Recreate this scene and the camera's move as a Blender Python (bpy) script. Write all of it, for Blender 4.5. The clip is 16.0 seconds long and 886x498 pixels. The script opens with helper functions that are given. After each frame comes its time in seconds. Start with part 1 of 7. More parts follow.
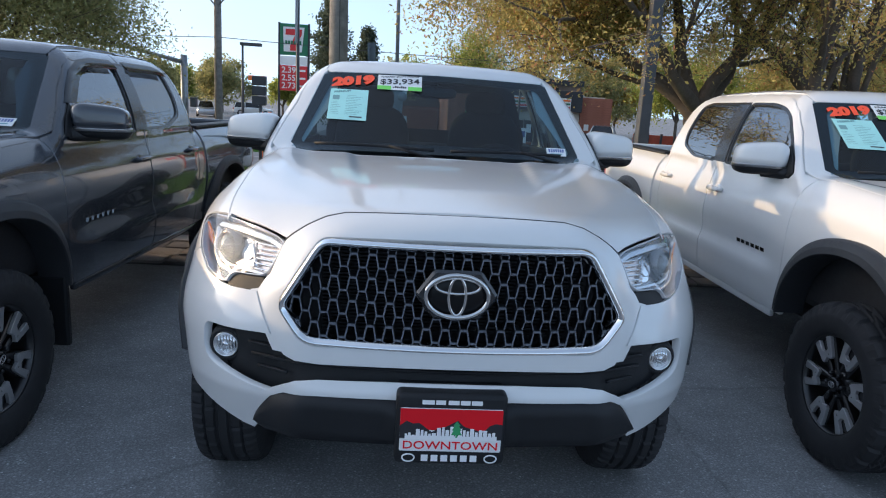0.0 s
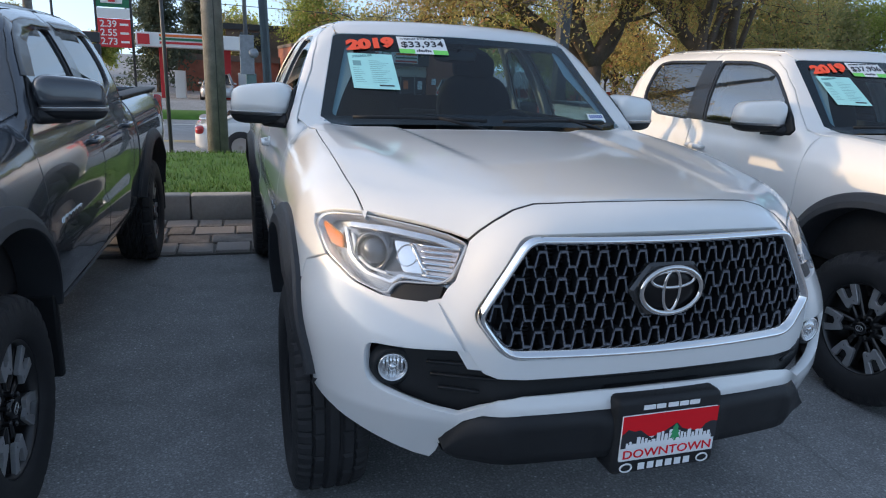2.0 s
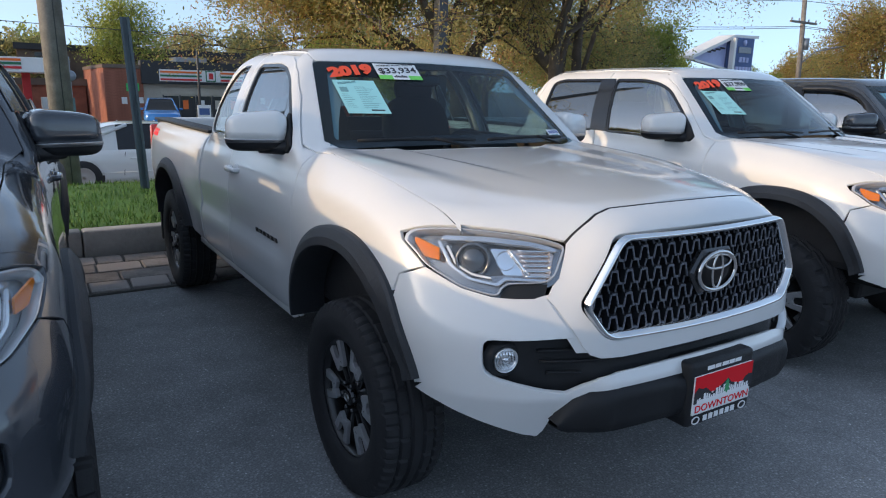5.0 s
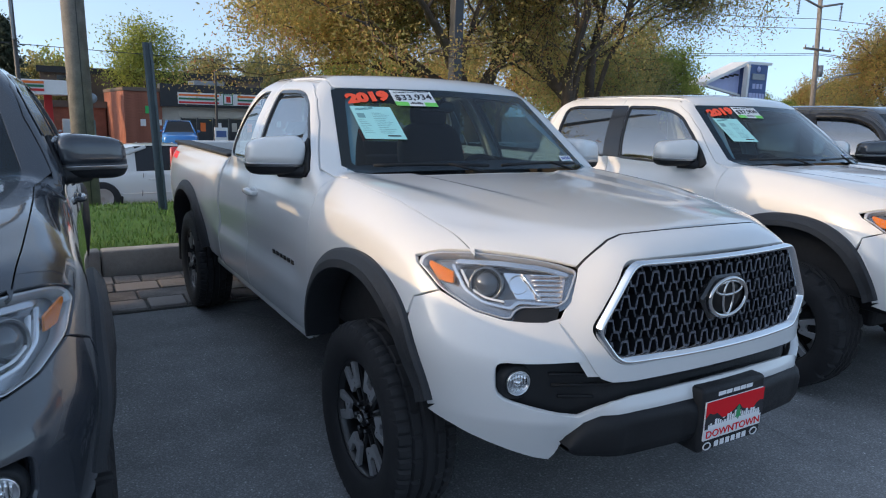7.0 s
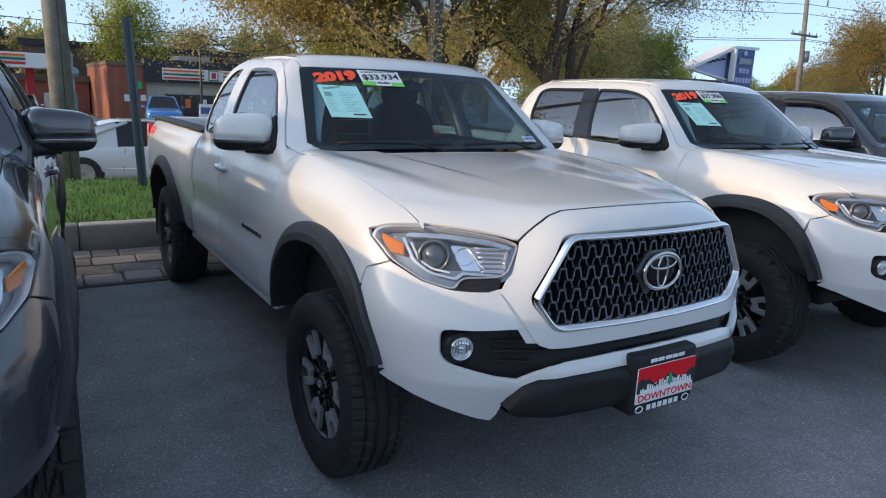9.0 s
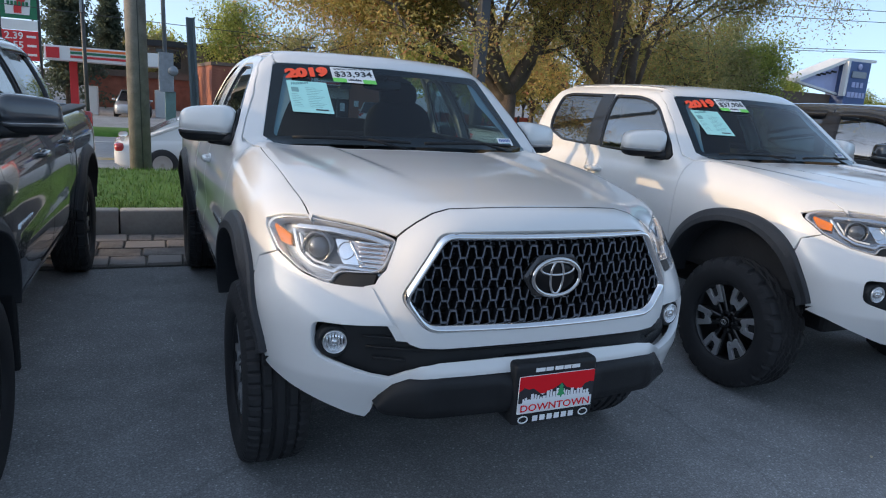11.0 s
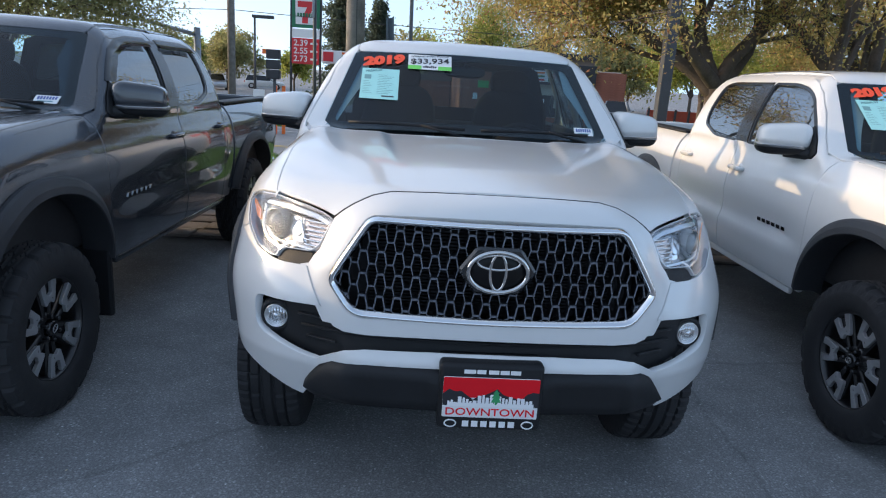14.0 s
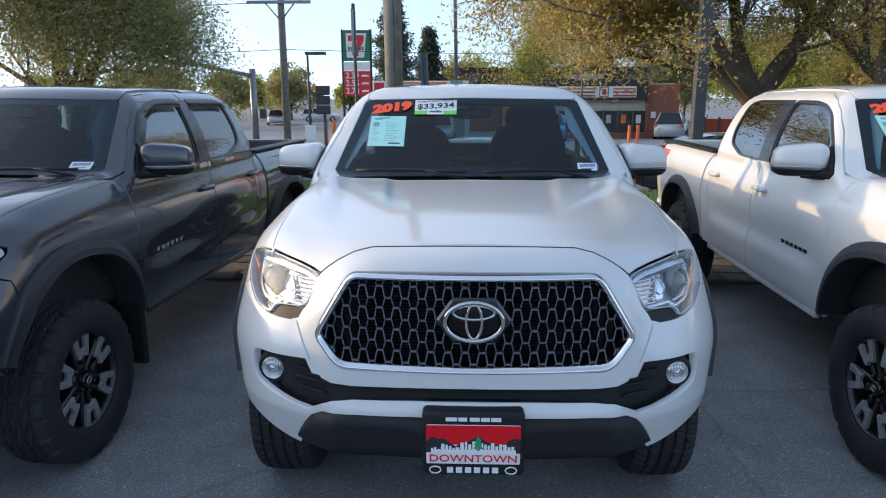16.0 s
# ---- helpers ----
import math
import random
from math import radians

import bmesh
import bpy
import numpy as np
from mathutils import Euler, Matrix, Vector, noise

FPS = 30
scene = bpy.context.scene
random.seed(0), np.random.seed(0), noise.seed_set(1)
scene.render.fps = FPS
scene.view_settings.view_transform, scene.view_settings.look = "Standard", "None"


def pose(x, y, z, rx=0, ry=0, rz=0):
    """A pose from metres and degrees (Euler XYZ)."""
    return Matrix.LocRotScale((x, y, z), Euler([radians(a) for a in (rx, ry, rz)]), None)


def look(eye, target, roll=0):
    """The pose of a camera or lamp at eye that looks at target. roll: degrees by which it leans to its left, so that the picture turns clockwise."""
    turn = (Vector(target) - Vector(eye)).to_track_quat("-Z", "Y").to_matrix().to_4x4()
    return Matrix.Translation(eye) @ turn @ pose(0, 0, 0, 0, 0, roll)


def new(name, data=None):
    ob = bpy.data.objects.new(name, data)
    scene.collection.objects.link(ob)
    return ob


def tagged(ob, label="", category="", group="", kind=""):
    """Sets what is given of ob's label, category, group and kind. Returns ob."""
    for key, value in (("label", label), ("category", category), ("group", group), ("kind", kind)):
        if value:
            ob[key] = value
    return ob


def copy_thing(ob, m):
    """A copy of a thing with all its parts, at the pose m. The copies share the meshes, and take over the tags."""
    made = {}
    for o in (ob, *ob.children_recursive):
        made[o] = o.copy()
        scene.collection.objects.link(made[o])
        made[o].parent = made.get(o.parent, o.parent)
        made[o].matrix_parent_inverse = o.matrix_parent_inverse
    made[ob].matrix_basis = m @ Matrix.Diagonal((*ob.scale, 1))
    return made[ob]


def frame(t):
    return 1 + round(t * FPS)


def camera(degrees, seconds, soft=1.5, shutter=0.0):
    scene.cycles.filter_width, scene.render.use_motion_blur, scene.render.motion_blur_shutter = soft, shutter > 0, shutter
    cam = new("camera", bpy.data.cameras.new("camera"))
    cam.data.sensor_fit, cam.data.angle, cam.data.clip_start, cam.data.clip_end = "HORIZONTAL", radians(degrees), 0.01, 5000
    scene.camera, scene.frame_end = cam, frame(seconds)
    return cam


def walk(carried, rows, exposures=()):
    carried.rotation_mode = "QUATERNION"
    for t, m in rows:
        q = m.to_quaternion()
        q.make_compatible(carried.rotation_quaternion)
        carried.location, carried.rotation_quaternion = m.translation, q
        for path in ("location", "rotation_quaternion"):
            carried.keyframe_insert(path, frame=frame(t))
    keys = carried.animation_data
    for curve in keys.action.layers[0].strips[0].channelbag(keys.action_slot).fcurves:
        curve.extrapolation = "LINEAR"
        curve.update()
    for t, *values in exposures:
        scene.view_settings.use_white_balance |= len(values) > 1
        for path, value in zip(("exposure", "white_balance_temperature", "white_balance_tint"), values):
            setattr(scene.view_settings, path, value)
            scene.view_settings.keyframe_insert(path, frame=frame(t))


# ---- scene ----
cam = camera(66.6, 16.0, soft=1.1)
PATH = [
    (0, (-0.187, 0.257, 1.552), (-0.045, 2.208, 1.134), 3.4),
    (0.5, (-0.453, 0.318, 1.536), (-0.112, 2.243, 1.111), 5.3),
    (1, (-0.741, 0.315, 1.557), (-0.342, 2.22, 1.099), 3.0),
    (1.5, (-0.919, 0.49, 1.54), (-0.409, 2.357, 1.038), 3.0),
    (2, (-1.114, 0.696, 1.555), (-0.519, 2.533, 1.036), 2.6),
    (2.5, (-1.343, 0.859, 1.562), (-0.449, 2.569, 1.035), 1.5),
    (3, (-1.463, 0.807, 1.566), (-0.578, 2.53, 1.068), 0.5),
    (5.3, (-1.938, 0.813, 1.564), (-0.886, 2.452, 1.108), 1.4),
    (5.5, (-1.94, 0.806, 1.568), (-0.904, 2.456, 1.115), 1.1),
    (6, (-1.94, 0.796, 1.571), (-0.909, 2.465, 1.179), 1.9),
    (6.5, (-1.942, 0.781, 1.569), (-0.917, 2.451, 1.166), 1.7),
    (7, (-1.945, 0.779, 1.576), (-0.925, 2.454, 1.184), 1.7),
    (7.5, (-1.954, 0.78, 1.574), (-0.944, 2.458, 1.169), 1.2),
    (8, (-1.953, 0.768, 1.579), (-0.93, 2.439, 1.178), 1.0),
    (8.5, (-1.94, 0.705, 1.587), (-0.906, 2.371, 1.196), 1.4),
    (9, (-1.904, 0.602, 1.582), (-0.858, 2.246, 1.136), 2.6),
    (9.2, (-1.877, 0.582, 1.582), (-0.826, 2.222, 1.13), 3.2),
    (11.3, (-1.183, 0.243, 1.582), (-0.449, 2.052, 1.146), 2.5),
    (11.5, (-1.124, 0.226, 1.592), (-0.433, 2.055, 1.174), 1.6),
    (12, (-0.936, 0.25, 1.573), (-0.279, 2.092, 1.154), 4.2),
    (12.5, (-0.754, 0.25, 1.567), (-0.242, 2.134, 1.13), 2.3),
    (13, (-0.572, 0.15, 1.587), (-0.225, 2.052, 1.075), 3.0),
    (13.5, (-0.424, 0.092, 1.597), (-0.186, 2.019, 1.116), 2.0),
    (14, (-0.294, 0.161, 1.578), (-0.177, 2.096, 1.086), 3.7),
    (14.5, (-0.179, 0.215, 1.582), (-0.133, 2.156, 1.104), 1.7),
    (15, (-0.093, 0.175, 1.606), (-0.066, 2.104, 1.077), 1.6),
    (15.5, (-0.047, 0.141, 1.666), (-0.089, 2.076, 1.163), 0.6),
    (16, (-0.029, 0.103, 1.702), (-0.095, 2.054, 1.265), -0.1),
]
walk(cam, [(t, look(eye, target, roll)) for t, eye, target, roll in PATH],
     [(t, stops, 6900, 9) for t, stops in ((0, 0.98), (1.5, 0.95), (3, 0.86), (5.5, 0.78), (9, 0.80), (11.5, 0.88), (13, 1.01), (16, 1.04))])

# ---- light ----
SUN_TO = Vector((-0.95, 0.24, 0.20)).normalized()
world = bpy.data.worlds.new("sky")
scene.world = world
world.use_nodes = True
wn, wl = world.node_tree.nodes, world.node_tree.links
sky = wn.new("ShaderNodeTexSky")
sky.sky_type = "NISHITA"
sky.sun_disc = False
sky.sun_elevation = radians(24.0)
sky.sun_rotation = math.atan2(SUN_TO.x, SUN_TO.y)
sky.air_density, sky.dust_density, sky.ozone_density = 1.0, 1.2, 1.4
co = wn.new("ShaderNodeTexCoord")
mp = wn.new("ShaderNodeMapping")
mp.inputs["Scale"].default_value = (1.2, 1.2, 5.0)
cl = wn.new("ShaderNodeTexNoise")
cl.inputs["Scale"].default_value, cl.inputs["Detail"].default_value = 1.7, 7.0
ramp = wn.new("ShaderNodeValToRGB")
ramp.color_ramp.elements[0].position, ramp.color_ramp.elements[1].position = 0.47, 0.78
ramp.color_ramp.elements[0].color = (0.12, 0.12, 0.12, 1)
ramp.color_ramp.elements[1].color = (0.60, 0.60, 0.60, 1)
mixc = wn.new("ShaderNodeMix")
mixc.data_type = "RGBA"
mixc.inputs["B"].default_value = (1.68, 1.86, 1.98, 1)
bg = wn["Background"]
bg.inputs["Strength"].default_value = 0.21
up = wn.new("ShaderNodeVectorMath")
up.inputs[1].default_value = (0, 0, 0.24)
nz = wn.new("ShaderNodeVectorMath")
nz.operation = "NORMALIZE"
wl.new(co.outputs["Generated"], up.inputs[0])
wl.new(up.outputs["Vector"], nz.inputs[0])
wl.new(nz.outputs["Vector"], sky.inputs["Vector"])
wl.new(co.outputs["Generated"], mp.inputs["Vector"])
wl.new(mp.outputs["Vector"], cl.inputs["Vector"])
wl.new(cl.outputs["Fac"], ramp.inputs["Fac"])
wl.new(ramp.outputs["Color"], mixc.inputs["Factor"])
wl.new(sky.outputs["Color"], mixc.inputs["A"])
wl.new(mixc.outputs["Result"], bg.inputs["Color"])
sun = new("sun", bpy.data.lights.new("sun", "SUN"))
sun.data.energy, sun.data.angle, sun.data.color = 1.5, radians(0.6), (1.0, 0.71, 0.42)
sun.matrix_world = look(SUN_TO * 50, (0, 0, 0))
scene.view_settings.exposure = 0.99


# ---- materials ----
def material(name, colour, rough=0.5, metal=0.0, coat=0.0, vary=0.0, scale=8.0, bump=0.0, bump_scale=60.0,
             second=None, per_object=0.0, per_island=0.0, fine=0.0, spec=0.5, coat_rough=0.03):
    """A Principled material with mottling at two scales, fine relief and, if asked, a shift of tone for each piece."""
    m = bpy.data.materials.new(name)
    m.use_nodes = True
    n, l = m.node_tree.nodes, m.node_tree.links
    p = n["Principled BSDF"]
    p.inputs["Base Color"].default_value = (*colour, 1)
    p.inputs["Roughness"].default_value, p.inputs["Metallic"].default_value = rough, metal
    p.inputs["Coat Weight"].default_value, p.inputs["Coat Roughness"].default_value = coat, coat_rough
    p.inputs["Specular IOR Level"].default_value = spec
    tc = n.new("ShaderNodeTexCoord")
    if vary or second or per_object or per_island:
        big, small = n.new("ShaderNodeTexNoise"), n.new("ShaderNodeTexNoise")
        for t, sc, de in ((big, scale, 4.0), (small, scale * 9, 3.0)):
            t.inputs["Scale"].default_value, t.inputs["Detail"].default_value = sc, de
            l.new(tc.outputs["Object"], t.inputs["Vector"])
        add = n.new("ShaderNodeMath")
        add.operation = "MULTIPLY_ADD"
        l.new(small.outputs["Fac"], add.inputs[0])
        add.inputs[1].default_value = 0.45
        l.new(big.outputs["Fac"], add.inputs[2])
        last = add.outputs[0]
        if per_object or per_island:
            info = n.new("ShaderNodeObjectInfo") if per_object else n.new("ShaderNodeNewGeometry")
            more = n.new("ShaderNodeMath")
            more.operation = "MULTIPLY_ADD"
            l.new(info.outputs["Random"] if per_object else info.outputs["Random Per Island"], more.inputs[0])
            more.inputs[1].default_value = (per_object or per_island)
            l.new(last, more.inputs[2])
            sub = n.new("ShaderNodeMath")
            sub.operation = "SUBTRACT"
            l.new(more.outputs[0], sub.inputs[0])
            sub.inputs[1].default_value = (per_object or per_island) / 2
            last = sub.outputs[0]
        r = n.new("ShaderNodeValToRGB")
        lo = [c * (1 - vary) for c in colour]
        hi = second or [min(1, c * (1 + vary)) for c in colour]
        r.color_ramp.elements[0].position, r.color_ramp.elements[1].position = 0.42, 1.02
        r.color_ramp.elements[0].color, r.color_ramp.elements[1].color = (*lo, 1), (*hi, 1)
        l.new(last, r.inputs["Fac"])
        l.new(r.outputs["Color"], p.inputs["Base Color"])
        if fine:
            rr = n.new("ShaderNodeMapRange")
            rr.inputs["To Min"].default_value, rr.inputs["To Max"].default_value = max(0, rough - fine), min(1, rough + fine)
            l.new(small.outputs["Fac"], rr.inputs["Value"])
            l.new(rr.outputs["Result"], p.inputs["Roughness"])
    if bump:
        b, t = n.new("ShaderNodeBump"), n.new("ShaderNodeTexNoise")
        t.inputs["Scale"].default_value, t.inputs["Detail"].default_value = bump_scale, 5.0
        b.inputs["Strength"].default_value, b.inputs["Distance"].default_value = bump, 0.01
        l.new(tc.outputs["Object"], t.inputs["Vector"])
        l.new(t.outputs["Fac"], b.inputs["Height"])
        l.new(b.outputs["Normal"], p.inputs["Normal"])
    return m


def glass(name, tint, ior=1.5, rough=0.0):
    """Thin glass: tinted see-through with a Fresnel gloss, alike from both sides."""
    m = bpy.data.materials.new(name)
    m.use_nodes = True
    n, l = m.node_tree.nodes, m.node_tree.links
    n.remove(n["Principled BSDF"])
    t, g, f, x, power, share = (n.new("ShaderNode" + k) for k in ("BsdfTransparent", "BsdfGlossy", "LayerWeight", "MixShader", "Math", "Math"))
    t.inputs["Color"].default_value = (*tint, 1)
    g.inputs["Roughness"].default_value = rough
    f.inputs["Blend"].default_value = 0.5
    head_on = ((ior - 1) / (ior + 1)) ** 2
    power.operation, share.operation = "POWER", "MULTIPLY_ADD"
    power.inputs[1].default_value = 5.0
    share.inputs[1].default_value, share.inputs[2].default_value = 1 - head_on, head_on
    l.new(f.outputs["Facing"], power.inputs[0])
    l.new(power.outputs[0], share.inputs[0])
    l.new(share.outputs[0], x.inputs[0])
    l.new(t.outputs[0], x.inputs[1])
    l.new(g.outputs[0], x.inputs[2])
    l.new(x.outputs[0], n["Material Output"].inputs["Surface"])
    return m


def asphalt(name, base):
    """Worn asphalt: broad stains, pale aggregate, fine relief and wandering cracks."""
    m = material(name, base, 0.86)
    n, l = m.node_tree.nodes, m.node_tree.links
    p, tc = n["Principled BSDF"], n["Texture Coordinate"]

    def noise_tex(scale, detail=4.0, rough=0.55):
        t = n.new("ShaderNodeTexNoise")
        t.inputs["Scale"].default_value, t.inputs["Detail"].default_value, t.inputs["Roughness"].default_value = scale, detail, rough
        l.new(tc.outputs["Object"], t.inputs["Vector"])
        return t

    def ramp_of(src, p0, v0, p1, v1):
        r = n.new("ShaderNodeMapRange")
        r.inputs["From Min"].default_value, r.inputs["From Max"].default_value = p0, p1
        r.inputs["To Min"].default_value, r.inputs["To Max"].default_value = v0, v1
        l.new(src, r.inputs["Value"])
        return r.outputs["Result"]

    def times(a, b):
        k = n.new("ShaderNodeMath")
        k.operation = "MULTIPLY"
        l.new(a, k.inputs[0])
        l.new(b, k.inputs[1])
        return k.outputs[0]

    grit = noise_tex(130, 3.0)
    stones = n.new("ShaderNodeTexVoronoi")
    stones.inputs["Scale"].default_value = 62
    l.new(tc.outputs["Object"], stones.inputs["Vector"])
    warp = n.new("ShaderNodeMix")
    warp.data_type = "VECTOR"
    warp.inputs["Factor"].default_value = 0.12
    l.new(tc.outputs["Object"], warp.inputs["A"])
    l.new(noise_tex(2.5, 5).outputs["Color"], warp.inputs["B"])
    crack = n.new("ShaderNodeTexVoronoi")
    crack.feature = "DISTANCE_TO_EDGE"
    crack.inputs["Scale"].default_value = 0.2
    l.new(warp.outputs["Result"], crack.inputs["Vector"])
    v = times(ramp_of(noise_tex(0.55, 5).outputs["Fac"], 0.3, 0.78, 0.7, 1.2), ramp_of(noise_tex(4.0, 4).outputs["Fac"], 0.3, 0.86, 0.7, 1.12))
    v = times(v, ramp_of(grit.outputs["Fac"], 0.3, 0.65, 0.7, 1.4))
    v = times(v, ramp_of(stones.outputs["Distance"], 0.0, 1.40, 0.5, 0.85))
    speck = n.new("ShaderNodeTexVoronoi")
    speck.inputs["Scale"].default_value = 26
    l.new(tc.outputs["Object"], speck.inputs["Vector"])
    v = times(v, ramp_of(speck.outputs["Distance"], 0.05, 2.2, 0.16, 1.0))
    v = times(v, ramp_of(crack.outputs["Distance"], 0.0, 0.80, 0.003, 1.0))
    mul = n.new("ShaderNodeMix")
    mul.data_type, mul.blend_type = "RGBA", "MULTIPLY"
    mul.inputs["Factor"].default_value = 1.0
    mul.inputs["A"].default_value = (*base, 1)
    l.new(v, mul.inputs["B"])
    l.new(mul.outputs["Result"], p.inputs["Base Color"])
    b = n.new("ShaderNodeBump")
    b.inputs["Strength"].default_value, b.inputs["Distance"].default_value = 0.5, 0.0022
    l.new(v, b.inputs["Height"])
    l.new(b.outputs["Normal"], p.inputs["Normal"])
    return m


M = {
    "white": material("white_paint", (0.68, 0.68, 0.67), 0.34, coat=1.0, coat_rough=0.08, vary=0.02, scale=1.5, fine=0.03),
    "grey": material("grey_metallic_paint", (0.042, 0.048, 0.058), 0.20, metal=0.20, coat=1.0, vary=0.10, scale=2.0, fine=0.05),
    "black": material("black_textured_plastic", (0.013, 0.014, 0.016), 0.5, spec=0.3, vary=0.25, scale=6, bump=0.15, bump_scale=500, fine=0.08),
    "flare": material("charcoal_flare_plastic", (0.030, 0.032, 0.036), 0.55, spec=0.4, vary=0.2, scale=5, bump=0.2, bump_scale=600, fine=0.06),
    "gloss": material("gloss_black", (0.008, 0.008, 0.009), 0.16, coat=0.2),
    "dark": material("dark_underbody", (0.020, 0.020, 0.022), 0.8, vary=0.4, scale=5),
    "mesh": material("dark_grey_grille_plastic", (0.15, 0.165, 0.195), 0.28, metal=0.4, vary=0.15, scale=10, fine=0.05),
    # near-black copy of the grille plastic: recess shade painted on the bar walls
    "grille_wall_shade": material("shaded_grille_walls", (0.010, 0.011, 0.013), 0.6, vary=0.2, spec=0.25),
    "plate_gloss": material("smoky_gloss_plate", (0.020, 0.021, 0.023), 0.14, coat=0.6),
    "emblem_metal": material("emblem_metal", (0.60, 0.59, 0.58), 0.10, metal=1.0),
    "chrome": material("chrome", (0.80, 0.80, 0.80), 0.07, metal=1.0, vary=0.04, scale=3, fine=0.03),
    "lamp_grey": material("grey_lamp_housing", (0.24, 0.247, 0.26), 0.20, metal=0.8, coat=0.5, vary=0.2, scale=12),
    "lamp_mid": material("satin_grey_lamp_trim", (0.60, 0.61, 0.63), 0.20, metal=0.9, vary=0.1, scale=14),
    "lens_ring": material("dark_satin_projector_ring", (0.20, 0.205, 0.215), 0.22, metal=0.8),
    "lens_grey": material("smoky_projector_glass", (0.10, 0.105, 0.112), 0.05, metal=0.5, coat=1.0),
    "lamp_silver": material("pale_light_guide", (0.74, 0.76, 0.78), 0.22, coat=1.0),
    "lamp_chrome": material("bright_lamp_reflector", (0.82, 0.83, 0.84), 0.13, metal=1.0, vary=0.06, scale=20),
    "lamp_dark": material("black_lamp_nest", (0.045, 0.047, 0.052), 0.2, coat=0.5),
    "lamp_blush": material("blush_silver_reflector", (0.78, 0.66, 0.60), 0.16, metal=0.9),
    "lamp_rim": material("clear_lamp_edge", (0.50, 0.50, 0.51), 0.12, metal=0.4, coat=1.0, vary=0.1, scale=10),
    "fog": material("bright_reflector", (0.88, 0.88, 0.89), 0.30, metal=1.0),
    "emblem_black": material("emblem_black", (0.006, 0.006, 0.007), 0.3, spec=0.25),
    "satin": material("satin_silver", (0.55, 0.55, 0.56), 0.3, metal=1.0),
    "rubber": material("tyre_rubber", (0.018, 0.018, 0.020), 0.75, vary=0.35, scale=7, bump=0.15, bump_scale=200, fine=0.1),
    "rim_face": material("machined_grey_alloy", (0.42, 0.425, 0.435), 0.30, metal=0.5, vary=0.12, scale=9, fine=0.06),
    "rim_dark": material("black_alloy", (0.008, 0.008, 0.009), 0.35, vary=0.2, scale=9, coat=0.3),
    "amber": material("amber_reflector", (0.80, 0.20, 0.012), 0.2, coat=0.8),
    "red_lens": material("red_lamp_lens", (0.45, 0.02, 0.02), 0.15, coat=0.8),
    "seat": material("dark_seat_fabric", (0.010, 0.011, 0.013), 0.85, vary=0.2, scale=20, bump=0.3, bump_scale=300),
    "dash": material("dashboard_plastic", (0.008, 0.009, 0.011), 0.65, vary=0.2, scale=10),
    "trim": material("grey_cabin_trim", (0.06, 0.06, 0.062), 0.8, vary=0.1, scale=8),
    "screen_glass": glass("windscreen_glass", (0.30, 0.46, 0.52), 1.6),
    "dark_glass": glass("tinted_privacy_glass", (0.06, 0.07, 0.075), 3.2),
    "side_glass": glass("side_window_glass", (0.50, 0.62, 0.62), 4.0),
    "rear_glass": glass("clear_rear_glass", (0.70, 0.80, 0.80), 1.5),
    "clear": glass("clear_lamp_cover", (0.93, 0.94, 0.95), 1.65),
    "paper": material("white_paper", (0.80, 0.81, 0.80), 0.6, vary=0.03),
    "cyan": material("pale_turquoise_paper", (0.36, 0.72, 0.70), 0.6, vary=0.06, scale=4),
    "green": material("bright_green_print", (0.18, 0.68, 0.12), 0.6),
    "red": material("red_print", (0.80, 0.012, 0.022), 0.5, spec=0.2),
    "orange_red": material("fluorescent_red_vinyl", (0.95, 0.09, 0.03), 0.5),
    "ink": material("black_ink", (0.02, 0.02, 0.025), 0.6),
    "grey_ink": material("grey_print", (0.16, 0.34, 0.35), 0.6),
    "blue_ink": material("blue_print", (0.10, 0.14, 0.36), 0.6),
    "white_ink": material("white_print", (0.85, 0.85, 0.85), 0.5),
    "tree_green": material("green_print_tree", (0.03, 0.33, 0.12), 0.5),
}


# ---- building kit ----
from mathutils import geometry


class MB:
    """Gathers vertices, faces and, where known, exact normals of one mesh."""

    def __init__(self):
        self.v, self.f, self.n, self.flat = [], [], [], []

    def add(self, v, f, n=None, flat=False):
        o = len(self.v)
        self.v += [tuple(map(float, p)) for p in v]
        self.n += [tuple(map(float, p)) for p in n] if n is not None else [(0.0, 0.0, 0.0)] * len(v)
        self.f += [tuple(i + o for i in q) for q in f]
        self.flat += [flat] * len(f)
        return self

    def mirrored(self):
        m = MB()
        m.v = [(-x, y, z) for x, y, z in self.v]
        m.n = [(-x, y, z) for x, y, z in self.n]
        m.f = [tuple(reversed(q)) for q in self.f]
        m.flat = list(self.flat)
        return m

    def join(self, other):
        o = len(self.v)
        self.v += other.v
        self.n += other.n
        self.f += [tuple(i + o for i in q) for q in other.f]
        self.flat += other.flat
        return self

    def moved(self, m):
        r = MB()
        m3 = m.to_3x3()
        r.v = [tuple(m @ Vector(p)) for p in self.v]
        r.n = [tuple(m3 @ Vector(p)) for p in self.n]
        r.f, r.flat = list(self.f), list(self.flat)
        return r

    def mesh(self, name, mat):
        me = bpy.data.meshes.new(name)
        me.from_pydata(self.v, [], self.f)
        me.polygons.foreach_set("use_smooth", [not k for k in self.flat])
        me.update()
        if any(abs(a) + abs(b) + abs(c) > 0 for a, b, c in self.n):
            me.normals_split_custom_set_from_vertices(self.n)
        me.materials.append(mat)
        return me


